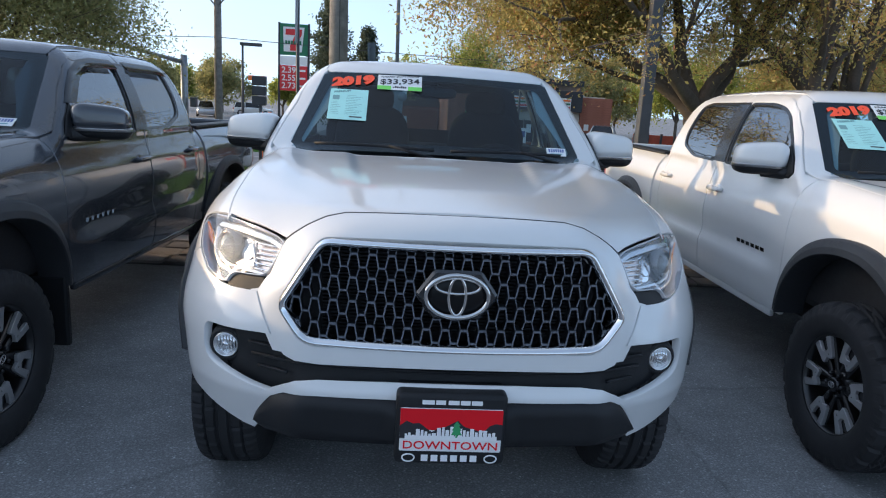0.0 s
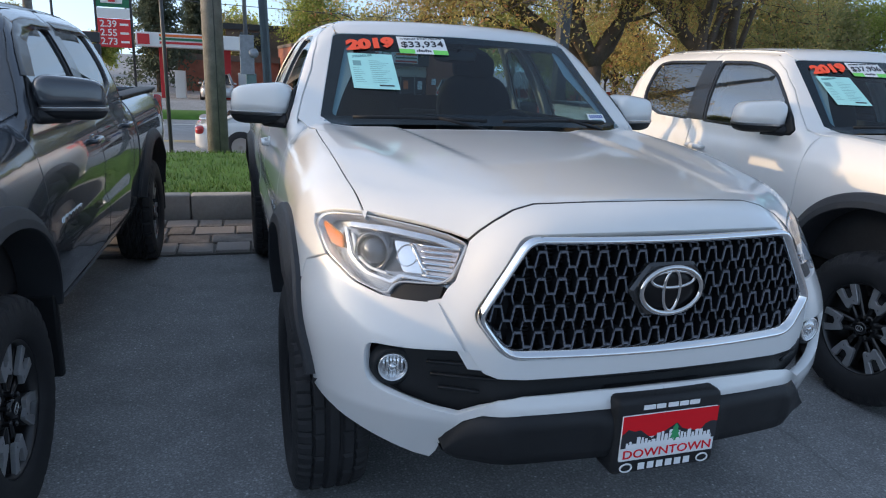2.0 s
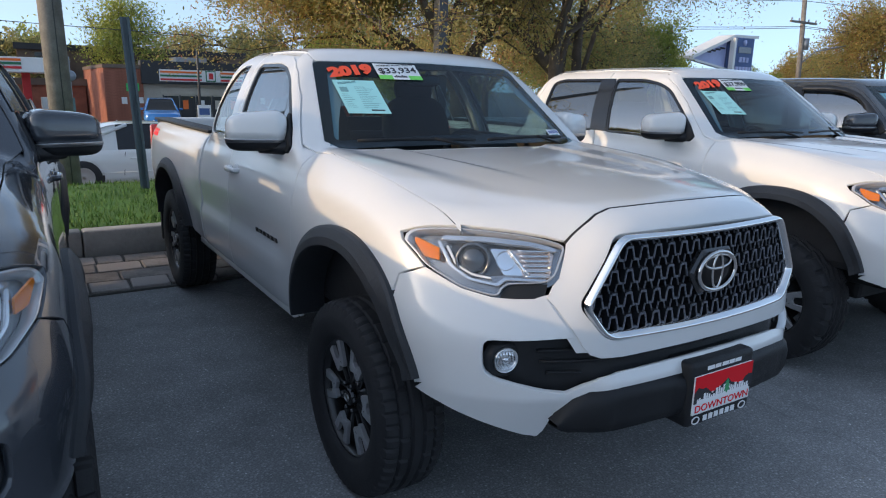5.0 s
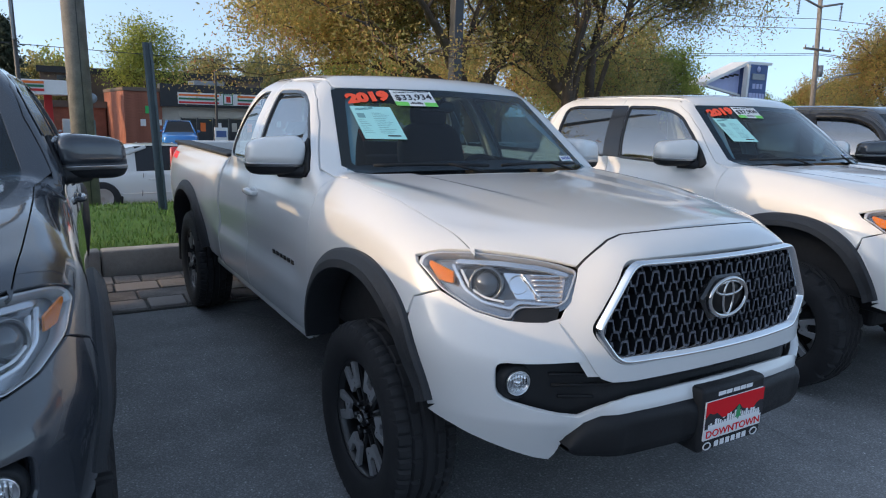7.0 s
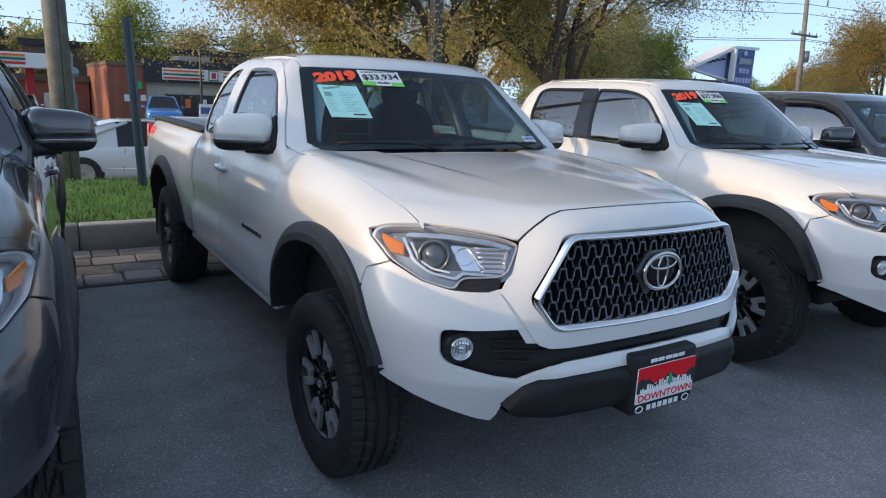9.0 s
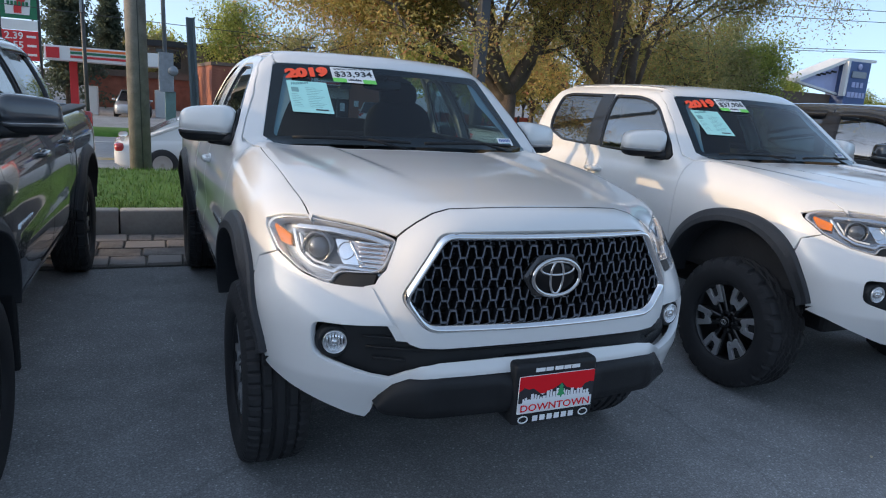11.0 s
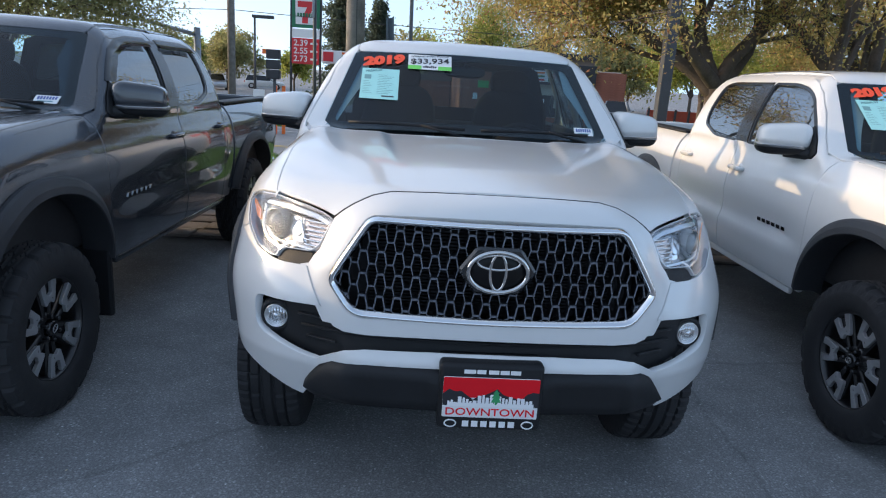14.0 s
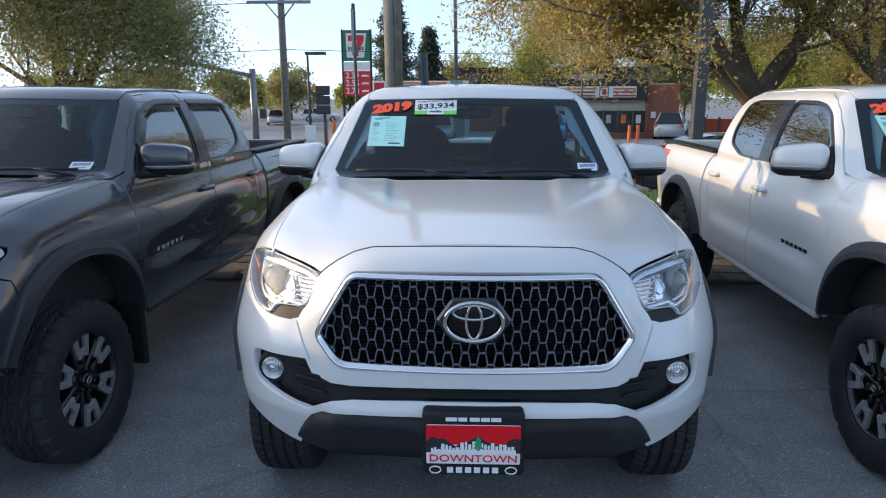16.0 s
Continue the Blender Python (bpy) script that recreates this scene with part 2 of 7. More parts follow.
def part(name, shape, mat, parent=None, label="", at=None):
    """Links a shape (MB, bmesh or mesh) as one object under a thing or a part."""
    if isinstance(shape, MB):
        me = shape.mesh(name, mat)
    elif isinstance(shape, bmesh.types.BMesh):
        me = bpy.data.meshes.new(name)
        shape.to_mesh(me)
        shape.free()
        me.materials.append(mat)
    else:
        me = shape
    ob = new(name, me)
    ob.parent = parent
    if at is not None:
        ob.matrix_basis = at
    if label:
        tagged(ob, label)
    return ob


def root(name, m, label, category, group=""):
    ob = new(name)
    ob.empty_display_size = 0.2
    ob.matrix_basis = m
    return tagged(ob, label, category, group)


def box(x0, x1, y0, y1, z0, z1, bev=0.0, seg=2):
    """A box with rounded edges, as a bmesh turned into MB."""
    bm = bmesh.new()
    bmesh.ops.create_cube(bm, size=1, matrix=Matrix.LocRotScale(((x0 + x1) / 2, (y0 + y1) / 2, (z0 + z1) / 2), None, (x1 - x0, y1 - y0, z1 - z0)))
    if bev:
        bmesh.ops.bevel(bm, geom=list(bm.edges), offset=bev, segments=seg, profile=0.5, affect="EDGES")
    bm.verts.index_update()
    m = MB().add([v.co for v in bm.verts], [[v.index for v in f.verts] for f in bm.faces], flat=seg < 3)
    bm.free()
    return m


def lathe(profile, n=48, axis="X", flat=False, close=False):
    """A turned body: profile of (along the axis, radius)."""
    v, f, k = [], [], len(profile)
    for i in range(n):
        a = 2 * math.pi * i / n
        for s, r in profile:
            c, d = r * math.cos(a), r * math.sin(a)
            v.append({"X": (s, c, d), "Y": (d, s, c), "Z": (c, d, s)}[axis])
    for i in range(n):
        j = (i + 1) % n
        for q in range(k - 1 + (1 if close else 0)):
            w = (q + 1) % k
            f.append((i * k + q, j * k + q, j * k + w, i * k + w))
    return MB().add(v, f, flat=flat)


def tube(points, radii, n=8, cap=True):
    """A round bar along points; radii may be one number or one for each point."""
    pts = [Vector(p) for p in points]
    if not hasattr(radii, "__len__"):
        radii = [radii] * len(pts)
    v, f = [], []
    side = None
    for i, p in enumerate(pts):
        d = (pts[min(i + 1, len(pts) - 1)] - pts[max(i - 1, 0)]).normalized()
        if side is None:
            side = d.cross(Vector((0, 0, 1)) if abs(d.z) < 0.9 else Vector((1, 0, 0))).normalized()
        side = (side - d * side.dot(d)).normalized()
        up = d.cross(side)
        for k in range(n):
            a = 2 * math.pi * k / n
            v.append(p + (side * math.cos(a) + up * math.sin(a)) * radii[i])
    for i in range(len(pts) - 1):
        for k in range(n):
            f.append((i * n + k, i * n + (k + 1) % n, (i + 1) * n + (k + 1) % n, (i + 1) * n + k))
    if cap:
        f.append(tuple(range(n))[::-1])
        f.append(tuple(range((len(pts) - 1) * n, len(pts) * n)))
    return MB().add(v, f)


def prism(poly, depth, frame_m=None, inset=0.0):
    """A flat outline (x, y) with thickness along +z and, with inset, a bevelled upper edge."""
    n = len(poly)
    rings = [[(x, y, 0.0) for x, y in poly], [(x, y, depth - inset) for x, y in poly]]
    if inset:
        q = shrink(np.array(poly), inset)
        rings.append([(x, y, depth) for x, y in q])
    v = [p for r in rings for p in r]
    f = [tuple(range(n))[::-1], tuple(range((len(rings) - 1) * n, len(rings) * n))]
    for r in range(len(rings) - 1):
        f += [(r * n + i, r * n + (i + 1) % n, (r + 1) * n + (i + 1) % n, (r + 1) * n + i) for i in range(n)]
    m = MB().add(v, f, flat=True)
    return m.moved(frame_m) if frame_m else m


def shrink(poly, d):
    """The outline drawn in by d (outlines run counter-clockwise or not; inward is found by area)."""
    p = np.asarray(poly, float)
    area = np.sum(p[:, 0] * np.roll(p[:, 1], -1) - np.roll(p[:, 0], -1) * p[:, 1])
    s = 1.0 if area > 0 else -1.0
    e0, e1 = p - np.roll(p, 1, 0), np.roll(p, -1, 0) - p
    e0 /= np.linalg.norm(e0, axis=1)[:, None] + 1e-12
    e1 /= np.linalg.norm(e1, axis=1)[:, None] + 1e-12
    n0, n1 = np.stack([-e0[:, 1], e0[:, 0]], 1) * s, np.stack([-e1[:, 1], e1[:, 0]], 1) * s
    b = n0 + n1
    b /= np.maximum(np.sum(b * n0, axis=1), 0.35)[:, None]
    return p + b * d


def inside(poly, pts):
    p, q = np.asarray(poly), np.asarray(pts)
    r = np.zeros(len(q), bool)
    for (x0, y0), (x1, y1) in zip(p, np.roll(p, -1, 0)):
        c = (y0 > q[:, 1]) != (y1 > q[:, 1])
        with np.errstate(divide="ignore", invalid="ignore"):
            r ^= c & (q[:, 0] < (x1 - x0) * (q[:, 1] - y0) / (y1 - y0 + 1e-15) + x0)
    return r


def edge_gap(poly, pts):
    p, q = np.asarray(poly), np.asarray(pts)
    best = np.full(len(q), 9e9)
    for a, b in zip(p, np.roll(p, -1, 0)):
        e = b - a
        t = np.clip(((q - a) @ e) / (e @ e + 1e-15), 0, 1)
        best = np.minimum(best, np.linalg.norm(q - a - t[:, None] * e, axis=1))
    return best


def rounded(pts, r=0.02, n=4):
    """Corner points turned into a line whose corners are rounded; a third number sets a corner's own radius."""
    out, k = [], len(pts)
    for i, p in enumerate(pts):
        rr = p[2] if len(p) > 2 else r
        a, b, c = (np.array(q[:2], float) for q in (pts[i - 1], p, pts[(i + 1) % k]))
        u, w = a - b, c - b
        lu, lw = np.linalg.norm(u), np.linalg.norm(w)
        d = min(rr, lu * 0.45, lw * 0.45)
        if d < 1e-4:
            out.append(b)
            continue
        p0, p1 = b + u / lu * d, b + w / lw * d
        for j in range(n + 1):
            t = j / n
            out.append((1 - t) ** 2 * p0 + 2 * t * (1 - t) * b + t * t * p1)
    return np.array(out)


def dense(pts, h, closed=True):
    """Points added along a line so that no step is longer than h."""
    p = np.asarray(pts, float)
    q = np.vstack([p, p[:1]]) if closed else p
    out = []
    for a, b in zip(q[:-1], q[1:]):
        k = max(1, int(math.ceil(np.linalg.norm(b - a) / h)))
        out += [a + (b - a) * j / k for j in range(k)]
    if not closed:
        out.append(q[-1])
    return np.array(out)


def smax(a, b, k):
    h = np.maximum(k - np.abs(a - b), 0) / k
    return np.maximum(a, b) + h * h * k * 0.25


def smin(a, b, k):
    return -smax(-a, -b, k)


def step(a, b, x):
    t = np.clip((x - a) / (b - a), 0, 1)
    return t * t * (3 - 2 * t)


def cast(f, p0, d, reach=3.4, stride=0.03):
    """Where rays from p0 along d first meet the surface f = 0."""
    n = len(p0)
    lo, hi, found = np.zeros(n), np.zeros(n), np.zeros(n, bool)
    best, best_t = np.full(n, 9e9), np.zeros(n)
    for i in range(int(reach / stride)):
        t = i * stride
        val = f(p0 + d * t)
        new_hit = (val <= 0) & ~found
        hi[new_hit], lo[new_hit] = t, max(0, t - stride)
        found |= new_hit
        closer = val < best
        best[closer], best_t[closer] = val[closer], t
        if found.all():
            break
    for _ in range(16):
        mid = (lo + hi) / 2
        neg = f(p0 + d * mid[:, None]) <= 0
        hi, lo = np.where(neg, mid, hi), np.where(neg, lo, mid)
    return p0 + d * np.where(found, hi, best_t)[:, None]


def slope(f, p):
    g, e = np.zeros_like(p), 0.002
    for k in range(3):
        s = np.zeros(3)
        s[k] = e
        g[:, k] = f(p + s) - f(p - s)
    return g / (np.linalg.norm(g, axis=1)[:, None] + 1e-12)


def skin(f, outline, way, holes=(), h=0.03, off=0.0, depth=0.02, gap=0.002, reach=1.3, back=0.35, bare=None):
    """A sheet of the surface f = 0, bounded by a line in space, seen along way, with turned-in edges.
    off: metres below the surface; bare(p): edge points that get no turned-in edge."""
    w = np.array(way, float)
    w /= np.linalg.norm(w)
    u = np.cross(w, (0, 0, 1)) if abs(w[2]) < 0.95 else np.array((1.0, 0, 0))
    u /= np.linalg.norm(u)
    v = np.cross(u, w)
    loops = []
    for i, o in enumerate((outline, *holes)):
        q = np.array(o, float)
        if bare is not None:
            q[np.abs(q[:, 0]) < 0.004, 0] = -gap / abs(u[0])
        p2 = np.stack([q @ u, q @ v], 1)
        p2 = dense(p2, h)
        p2 = p2[np.linalg.norm(p2 - np.roll(p2, 1, 0), axis=1) > 1e-4]
        if gap:
            p2 = shrink(p2, gap if i == 0 else -gap)
        loops.append(p2)
    lo, hi = loops[0].min(0), loops[0].max(0)
    gx, gy = np.meshgrid(np.arange(lo[0] + h / 2, hi[0], h), np.arange(lo[1] + h / 2, hi[1], h))
    gx = gx + (np.arange(gx.shape[0]) % 2)[:, None] * h / 2
    g = np.stack([gx.ravel(), gy.ravel()], 1)
    keep = inside(loops[0], g) & (edge_gap(loops[0], g) > h * 0.45)
    for q in loops[1:]:
        keep &= ~inside(q, g) & (edge_gap(q, g) > h * 0.45)
    pts, edges, ranges, o = [], [], [], 0
    for q in loops:
        k = len(q)
        pts += [Vector(p) for p in q]
        edges += [(o + i, o + (i + 1) % k) for i in range(k)]
        ranges.append((o, k))
        o += k
    pts += [Vector(p) for p in g[keep]]
    from_cdt = geometry_cdt(pts, edges)
    v2 = np.array([tuple(p) for p in from_cdt[0]])
    tri = np.array([t for t in from_cdt[2] if len(t) == 3])
    mid = v2[tri].mean(1)
    ok = inside(loops[0], mid)
    for q in loops[1:]:
        ok &= ~inside(q, mid)
    tri = tri[ok]
    start = float((np.asarray(outline) @ w).min()) - back
    p0 = v2[:, :1] * u + v2[:, 1:2] * v + w * start
    p = cast(f, p0, w, reach + back)
    n = slope(f, p)
    p = p - n * off
    nf = np.cross(p[tri[:, 1]] - p[tri[:, 0]], p[tri[:, 2]] - p[tri[:, 0]])
    flip = np.sum(nf * n[tri].mean(1), axis=1) < 0
    tri[flip] = tri[flip][:, ::-1]
    m = MB().add(p, tri.tolist(), n)
    if depth:
        for li, (o, k) in enumerate(ranges):
            a, na = p[o:o + k], n[o:o + k]
            t = np.roll(a, -1, 0) - np.roll(a, 1, 0)
            c = np.cross(t, na)
            c /= np.linalg.norm(c, axis=1)[:, None] + 1e-12
            q2 = loops[li]
            area = np.sum(q2[:, 0] * np.roll(q2[:, 1], -1) - np.roll(q2[:, 0], -1) * q2[:, 1])
            mids = a.mean(0)
            if np.sum((a - mids) * c) < 0:
                c = -c
            if li:
                c = -c
            soft = na * 0.6 + c * 0.8
            rim = [a, a - na * 0.003 + c * 0.0012, a - na * depth]
            ns = [na, soft, c]
            vv, nn, ff = np.vstack(rim), np.vstack(ns), []
            for i in range(k):
                j = (i + 1) % k
                if bare is not None and bare(a[i]) and bare(a[j]):
                    continue
                for r in range(2):
                    quad = (r * k + i, r * k + j, (r + 1) * k + j, (r + 1) * k + i)
                    fn = np.cross(vv[quad[1]] - vv[quad[0]], vv[quad[3]] - vv[quad[0]])
                    ff.append(quad if fn @ (ns[r + 1][i]) > 0 else quad[::-1])
            m.add(vv, ff, nn)
    return m


def geometry_cdt(pts, edges):
    return geometry.delaunay_2d_cdt(pts, edges, [], 0, 1e-6)


def words(text, size, mat, parent, m, thick=0.0006, name="lettering", bold=0.0, align="CENTER"):
    """Raised letters in Blender's own font, turned into a mesh."""
    cu = bpy.data.curves.new("letters", "FONT")
    cu.body, cu.size, cu.extrude, cu.offset, cu.align_x, cu.align_y = text, size, thick, bold, align, "CENTER"
    cu.resolution_u = 3
    tmp = bpy.data.objects.new("letters", cu)
    scene.collection.objects.link(tmp)
    bpy.context.view_layer.update()
    me = bpy.data.meshes.new_from_object(tmp.evaluated_get(bpy.context.evaluated_depsgraph_get()))
    bpy.data.objects.remove(tmp)
    bpy.data.curves.remove(cu)
    me.name = name
    me.materials.clear()
    me.materials.append(mat)
    ob = new(name, me)
    ob.parent = parent
    ob.matrix_basis = m
    return ob


def plane_at(origin, right, normal):
    """A frame whose x runs to the right and whose z is the normal."""
    z = Vector(normal).normalized()
    x = (Vector(right) - z * Vector(right).dot(z)).normalized()
    y = z.cross(x)
    return Matrix.Translation(origin) @ Matrix((x, y, z)).transposed().to_4x4()


# ---- pickup trucks ----
# Local axes: x across, y from the emblem backwards, z up; metres.
FRONT_AXLE, REAR_AXLE, HUB_Z, TYRE_R = 0.913, 4.149, 0.386, 0.389


def half_width(y, z):
    w = 0.925 - 0.72 * np.maximum(z - 0.95, 0) ** 2 - 0.20 * np.maximum(0.95 - z, 0) ** 2
    w = w - 0.10 * np.maximum(y - 4.55, 0) ** 2
    run = step(1.45, 1.75, y) * step(3.45, 3.1, y)
    w = w + run * (0.016 * step(0.84, 0.74, z) * step(0.50, 0.62, z) - 0.010 * step(0.98, 0.86, z) * step(0.72, 0.84, z))
    return w + 0.012 * step(3.3, 3.6, y) * step(0.7, 0.9, z) * step(1.25, 1.1, z)


def hood_z(x, y):
    c = 1.215 + 0.092 * (1 - np.exp(-np.maximum(y - 0.1, -0.3) / 0.7))
    z = c - (0.13 - 0.085 * np.clip((y - 0.3) / 1.1, 0, 1)) * x * x
    ridge = 0.325 + 0.096 * np.clip(y - 0.4, -0.2, 1.0)
    inner_dip = 0.012 * step(ridge + 0.022, ridge - 0.030, x) * step(0.42, 1.12, y)
    shoulder = 0.52 + 0.15 * np.clip(y - 0.3, 0.0, 1.0)
    return z + 0.010 - inner_dip + 0.016 * step(shoulder - 0.06, shoulder + 0.06, x) * step(0.30, 1.0, y) - 0.010 * step(1.2, 0.2, y)


def body_shape(rear_of_cab):
    def f(p):
        x, y, z = np.abs(p[:, 0]), p[:, 1], p[:, 2]
        lean = smax((z - 0.85) / 0.25, 0 * z, 0.25)
        nose = 0.2 * x ** 2 + 0.40 * x ** 6 - 0.012 + lean * (0.05 + 0.2 * x ** 2) - y
        nose = nose + 0.40 * np.maximum(0.645 - z, 0) * step(0.48, 0.60, x)
        nose = nose / np.sqrt(1 + (0.4 * x + 2.4 * x ** 5) ** 2)
        side = x - half_width(y, z) - 0.032 * np.exp(-((y - 0.34) / 0.16) ** 2 - ((z - 0.87) / 0.13) ** 2)
        top = z - hood_z(x, y)
        low = smax(smax(side, nose, 0.075), top, 0.13)
        low = smax(low, y - 5.13 - 0.02 * (z - 0.9), 0.14)
        ledge = 0.018 * step(0.754, 0.694, z) * step(0.60, 0.46, x)
        nose = nose - ledge
        front = 0.2 * x ** 2 - 0.016 + 0.075 * (z - 0.85) - ledge - y
        edge = 0.556 - 0.5 * smax(z - 0.95, 0 * z, 0.06)
        flank = ((x - edge) - (y - 0.08) / 1.65) / 1.17
        bulge = smax(smax(smax(front, flank, 0.07), top, 0.12), side + 0.05, 0.05)
        low = smin(low, bulge, 0.035)
        up = np.maximum(z - 1.3, -0.02)
        cs = smax(x - (0.862 - 0.25 * up - 0.55 * np.maximum(up, 0) ** 2), 1.1 - z, 0.02)
        roof = z - (1.788 - 0.06 * x * x - 0.09 * np.maximum(2.45 - y, 0) ** 2 - 0.03 * np.maximum(y - 2.6, 0) ** 2)
        screen = (1.355 + (z - 1.29) * 1.30 + 0.26 * x * x - y) / 1.64
        back = y - (rear_of_cab - 0.06 * (z - 1.3))
        cab = smax(smax(smax(cs, roof, 0.12), screen, 0.05), back, 0.17)
        return smin(low, cab, 0.025)
    return f


class Lift:
    """Points of the body's skin, found from the front, from the side or from above."""

    def __init__(self, f):
        self.f = f

    def front(self, pts):
        q = np.array([(a[0], -0.5, a[1]) for a in pts], float)
        return cast(self.f, q, np.array((0.0, 1, 0)), 3.4)

    def side(self, pts):
        q = np.array([(1.25, a[0], a[1]) for a in pts], float)
        return cast(self.f, q, np.array((-1.0, 0, 0)), 1.2)

    def above(self, pts):
        q = np.array([(a[0], a[1], 2.1) for a in pts], float)
        return cast(self.f, q, np.array((0.0, 0, -1)), 1.8)


def arch_line(yc, ry, rz, a0, a1, n=26, zc=0.40):
    """The wheel opening: flatter on top and straighter on the flanks than a circle."""
    out = []
    for i in range(n + 1):
        a = radians(a0 + (a1 - a0) * i / n)
        c, s = math.cos(a), math.sin(a)
        k = 1 / (abs(c) ** 2.7 + abs(s) ** 2.7) ** (1 / 2.7)
        k = 0.45 + 0.55 * k
        if yc == FRONT_AXLE and c < 0:
            c *= 0.91   # the front wheel's opening is tighter ahead of the axle
        out.append((yc + ry * k * c, zc + rz * k * s))
    return out


GRILLE = [(0, 1.160), (0.405, 1.153, 0.035), (0.533, 0.943, 0.03), (0.454, 0.833, 0.045), (0, 0.838)]


def full_ring(half, r, n=4):
    """A closed outline, symmetric about x = 0, from its right half (top to bottom)."""
    pts = [p if len(p) > 2 else (p[0], p[1], 0.0) for p in half]
    left = [(-p[0], p[1], p[2]) for p in reversed(pts) if p[0] > 1e-6]
    right = [p for p in pts if p[0] > 1e-6]
    return rounded(right + left, r, n)


def make_tyre(knobby):
    """A tyre on the x axis: rounded sidewalls, raised shoulder, grooves cut into the tread."""
    prof = [(-0.100, 0.231), (-0.114, 0.240), (-0.124, 0.258), (-0.131, 0.290), (-0.131, 0.325), (-0.124, 0.352)]
    across = 34
    tread = []
    for i in range(across + 1):
        s = -1 + 2 * i / across
        tread.append((0.118 * s, TYRE_R - 0.006 * s * s - 0.011 * max(0, abs(s) - 0.72) ** 2 / 0.08))
    line = prof + tread + [(-a, r) for a, r in reversed(prof)]
    n, k = 216, len(prof) + len(tread) + len(prof)
    v, f = [], []
    for i in range(n):
        a = 2 * math.pi * i / n
        for j, (s, r) in enumerate(line):
            rr = r
            q = j - len(prof)
            if 0 <= q <= across:
                u = s / 0.118
                if knobby:
                    cell = math.floor((u + 1) * 2.5)
                    ph = (i + (9 if cell % 2 else 0) + (2 if abs(u) < 0.6 else 0) * (q % 7)) % 9
                    groove = ph < 2 or min(abs(u - g) for g in (-0.6, -0.2, 0.2, 0.6)) < 0.045
                    rr -= 0.013 if groove else 0.0
                else:
                    groove = min(abs(u - g) for g in (-0.59, -0.2, 0.2, 0.59)) < 0.04
                    sipe = (abs(u) > 0.64 and i % 4 == 0) or (0.26 < abs(u) < 0.53 and i % 8 == 3)
                    rr -= 0.011 if groove else (0.008 if sipe else 0.0)
            elif j in (5, k - 6):
                rr += (0.004 if i % 6 < 3 else -0.004) if knobby else (0.001 if i % 5 else -0.002)
            v.append((s, rr * math.cos(a), rr * math.sin(a)))
    for i in range(n):
        w = (i + 1) % n
        for j in range(k - 1):
            f.append((i * k + j, w * k + j, w * k + j + 1, i * k + j + 1))
    m = MB().add(v, f)
    m.flat = [len(prof) - 2 <= q % (k - 1) <= k - len(prof) for q in range(len(f))]
    return m


def make_spoke():
    """One forked spoke; outer side towards +x."""
    half = [(0.026, 0.104), (0.036, 0.112), (0.046, 0.150), (0.057, 0.1975), (0.046, 0.2025), (0.024, 0.2065), (0.019, 0.152)]
    poly = half + [(0.0, 0.144)] + [(-a, b) for a, b in reversed(half)] + [(0.0, 0.118)]
    fr = Matrix(((0, 0, 1, 0.078), (1, 0, 0, 0), (0, 1, 0, 0), (0, 0, 0, 1)))
    return prism(poly, 0.016, fr, 0.0016)


def make_rim_web():
    m = MB()
    for i in range(6):
        turn = Matrix.Rotation(radians(60 * i + 30), 4, "X")
        poly = [(-0.024, 0.03), (-0.009, 0.03), (-0.012, 0.12), (0.012, 0.12), (0.009, 0.03), (0.024, 0.03), (0.038, 0.105), (0.048, 0.150), (0.055, 0.2), (-0.055, 0.2), (-0.048, 0.150), (-0.038, 0.105)]
        fr = Matrix(((0, 0, 1, 0.030), (1, 0, 0, 0), (0, 1, 0, 0), (0, 0, 0, 1)))
        m.join(prism(poly, 0.044, fr, 0.006).moved(turn))
    return m


WHEEL = {}


def wheel_meshes():
    if WHEEL:
        return WHEEL
    WHEEL["tyre"] = make_tyre(False).mesh("tyre", M["rubber"])
    WHEEL["tyre_knobby"] = make_tyre(True).mesh("tyre", M["rubber"])
    barrel = lathe([(0.098, 0.236), (0.104, 0.232), (0.101, 0.226), (0.070, 0.219), (-0.02, 0.208), (-0.10, 0.214), (-0.11, 0.234)], 72)
    WHEEL["barrel"] = barrel.mesh("barrel", M["rim_dark"])
    big = Matrix.Diagonal((1, 1.095, 1.095, 1))
    WHEEL["spoke"] = make_spoke().moved(big).mesh("spoke", M["rim_face"])
    WHEEL["web"] = make_rim_web().moved(big).mesh("spoke_web", M["rim_dark"])
    WHEEL["disc"] = lathe([(0.0, 0.0), (0.0, 0.16), (-0.02, 0.16)], 40).mesh("brake_disc", M["dark"])
    hub = lathe([(0.040, 0.078), (0.068, 0.070), (0.074, 0.060), (0.076, 0.047)], 36)
    for i in range(6):
        a = radians(60 * i)
        hub.join(lathe([(0.070, 0.0105), (0.094, 0.0105), (0.099, 0.007), (0.099, 0.0)], 6, flat=True).moved(Matrix.Translation((0, 0.056 * math.cos(a), 0.056 * math.sin(a)))))
    WHEEL["hub"] = hub.mesh("hub", M["rim_dark"])
    WHEEL["cap"] = lathe([(0.070, 0.036), (0.094, 0.035), (0.099, 0.028), (0.101, 0.0)], 32).mesh("centre_cap", M["gloss"])
    mark = MB()
    for ry, rz in ((0.021, 0.014), (0.007, 0.013)):
        pts = [(0.1015, ry * math.cos(t * math.pi / 10), rz * math.sin(t * math.pi / 10)) for t in range(21)]
        mark.join(tube(pts, 0.0022, 5, False))
    WHEEL["mark"] = mark.mesh("cap_mark", M["satin"])
    return WHEEL


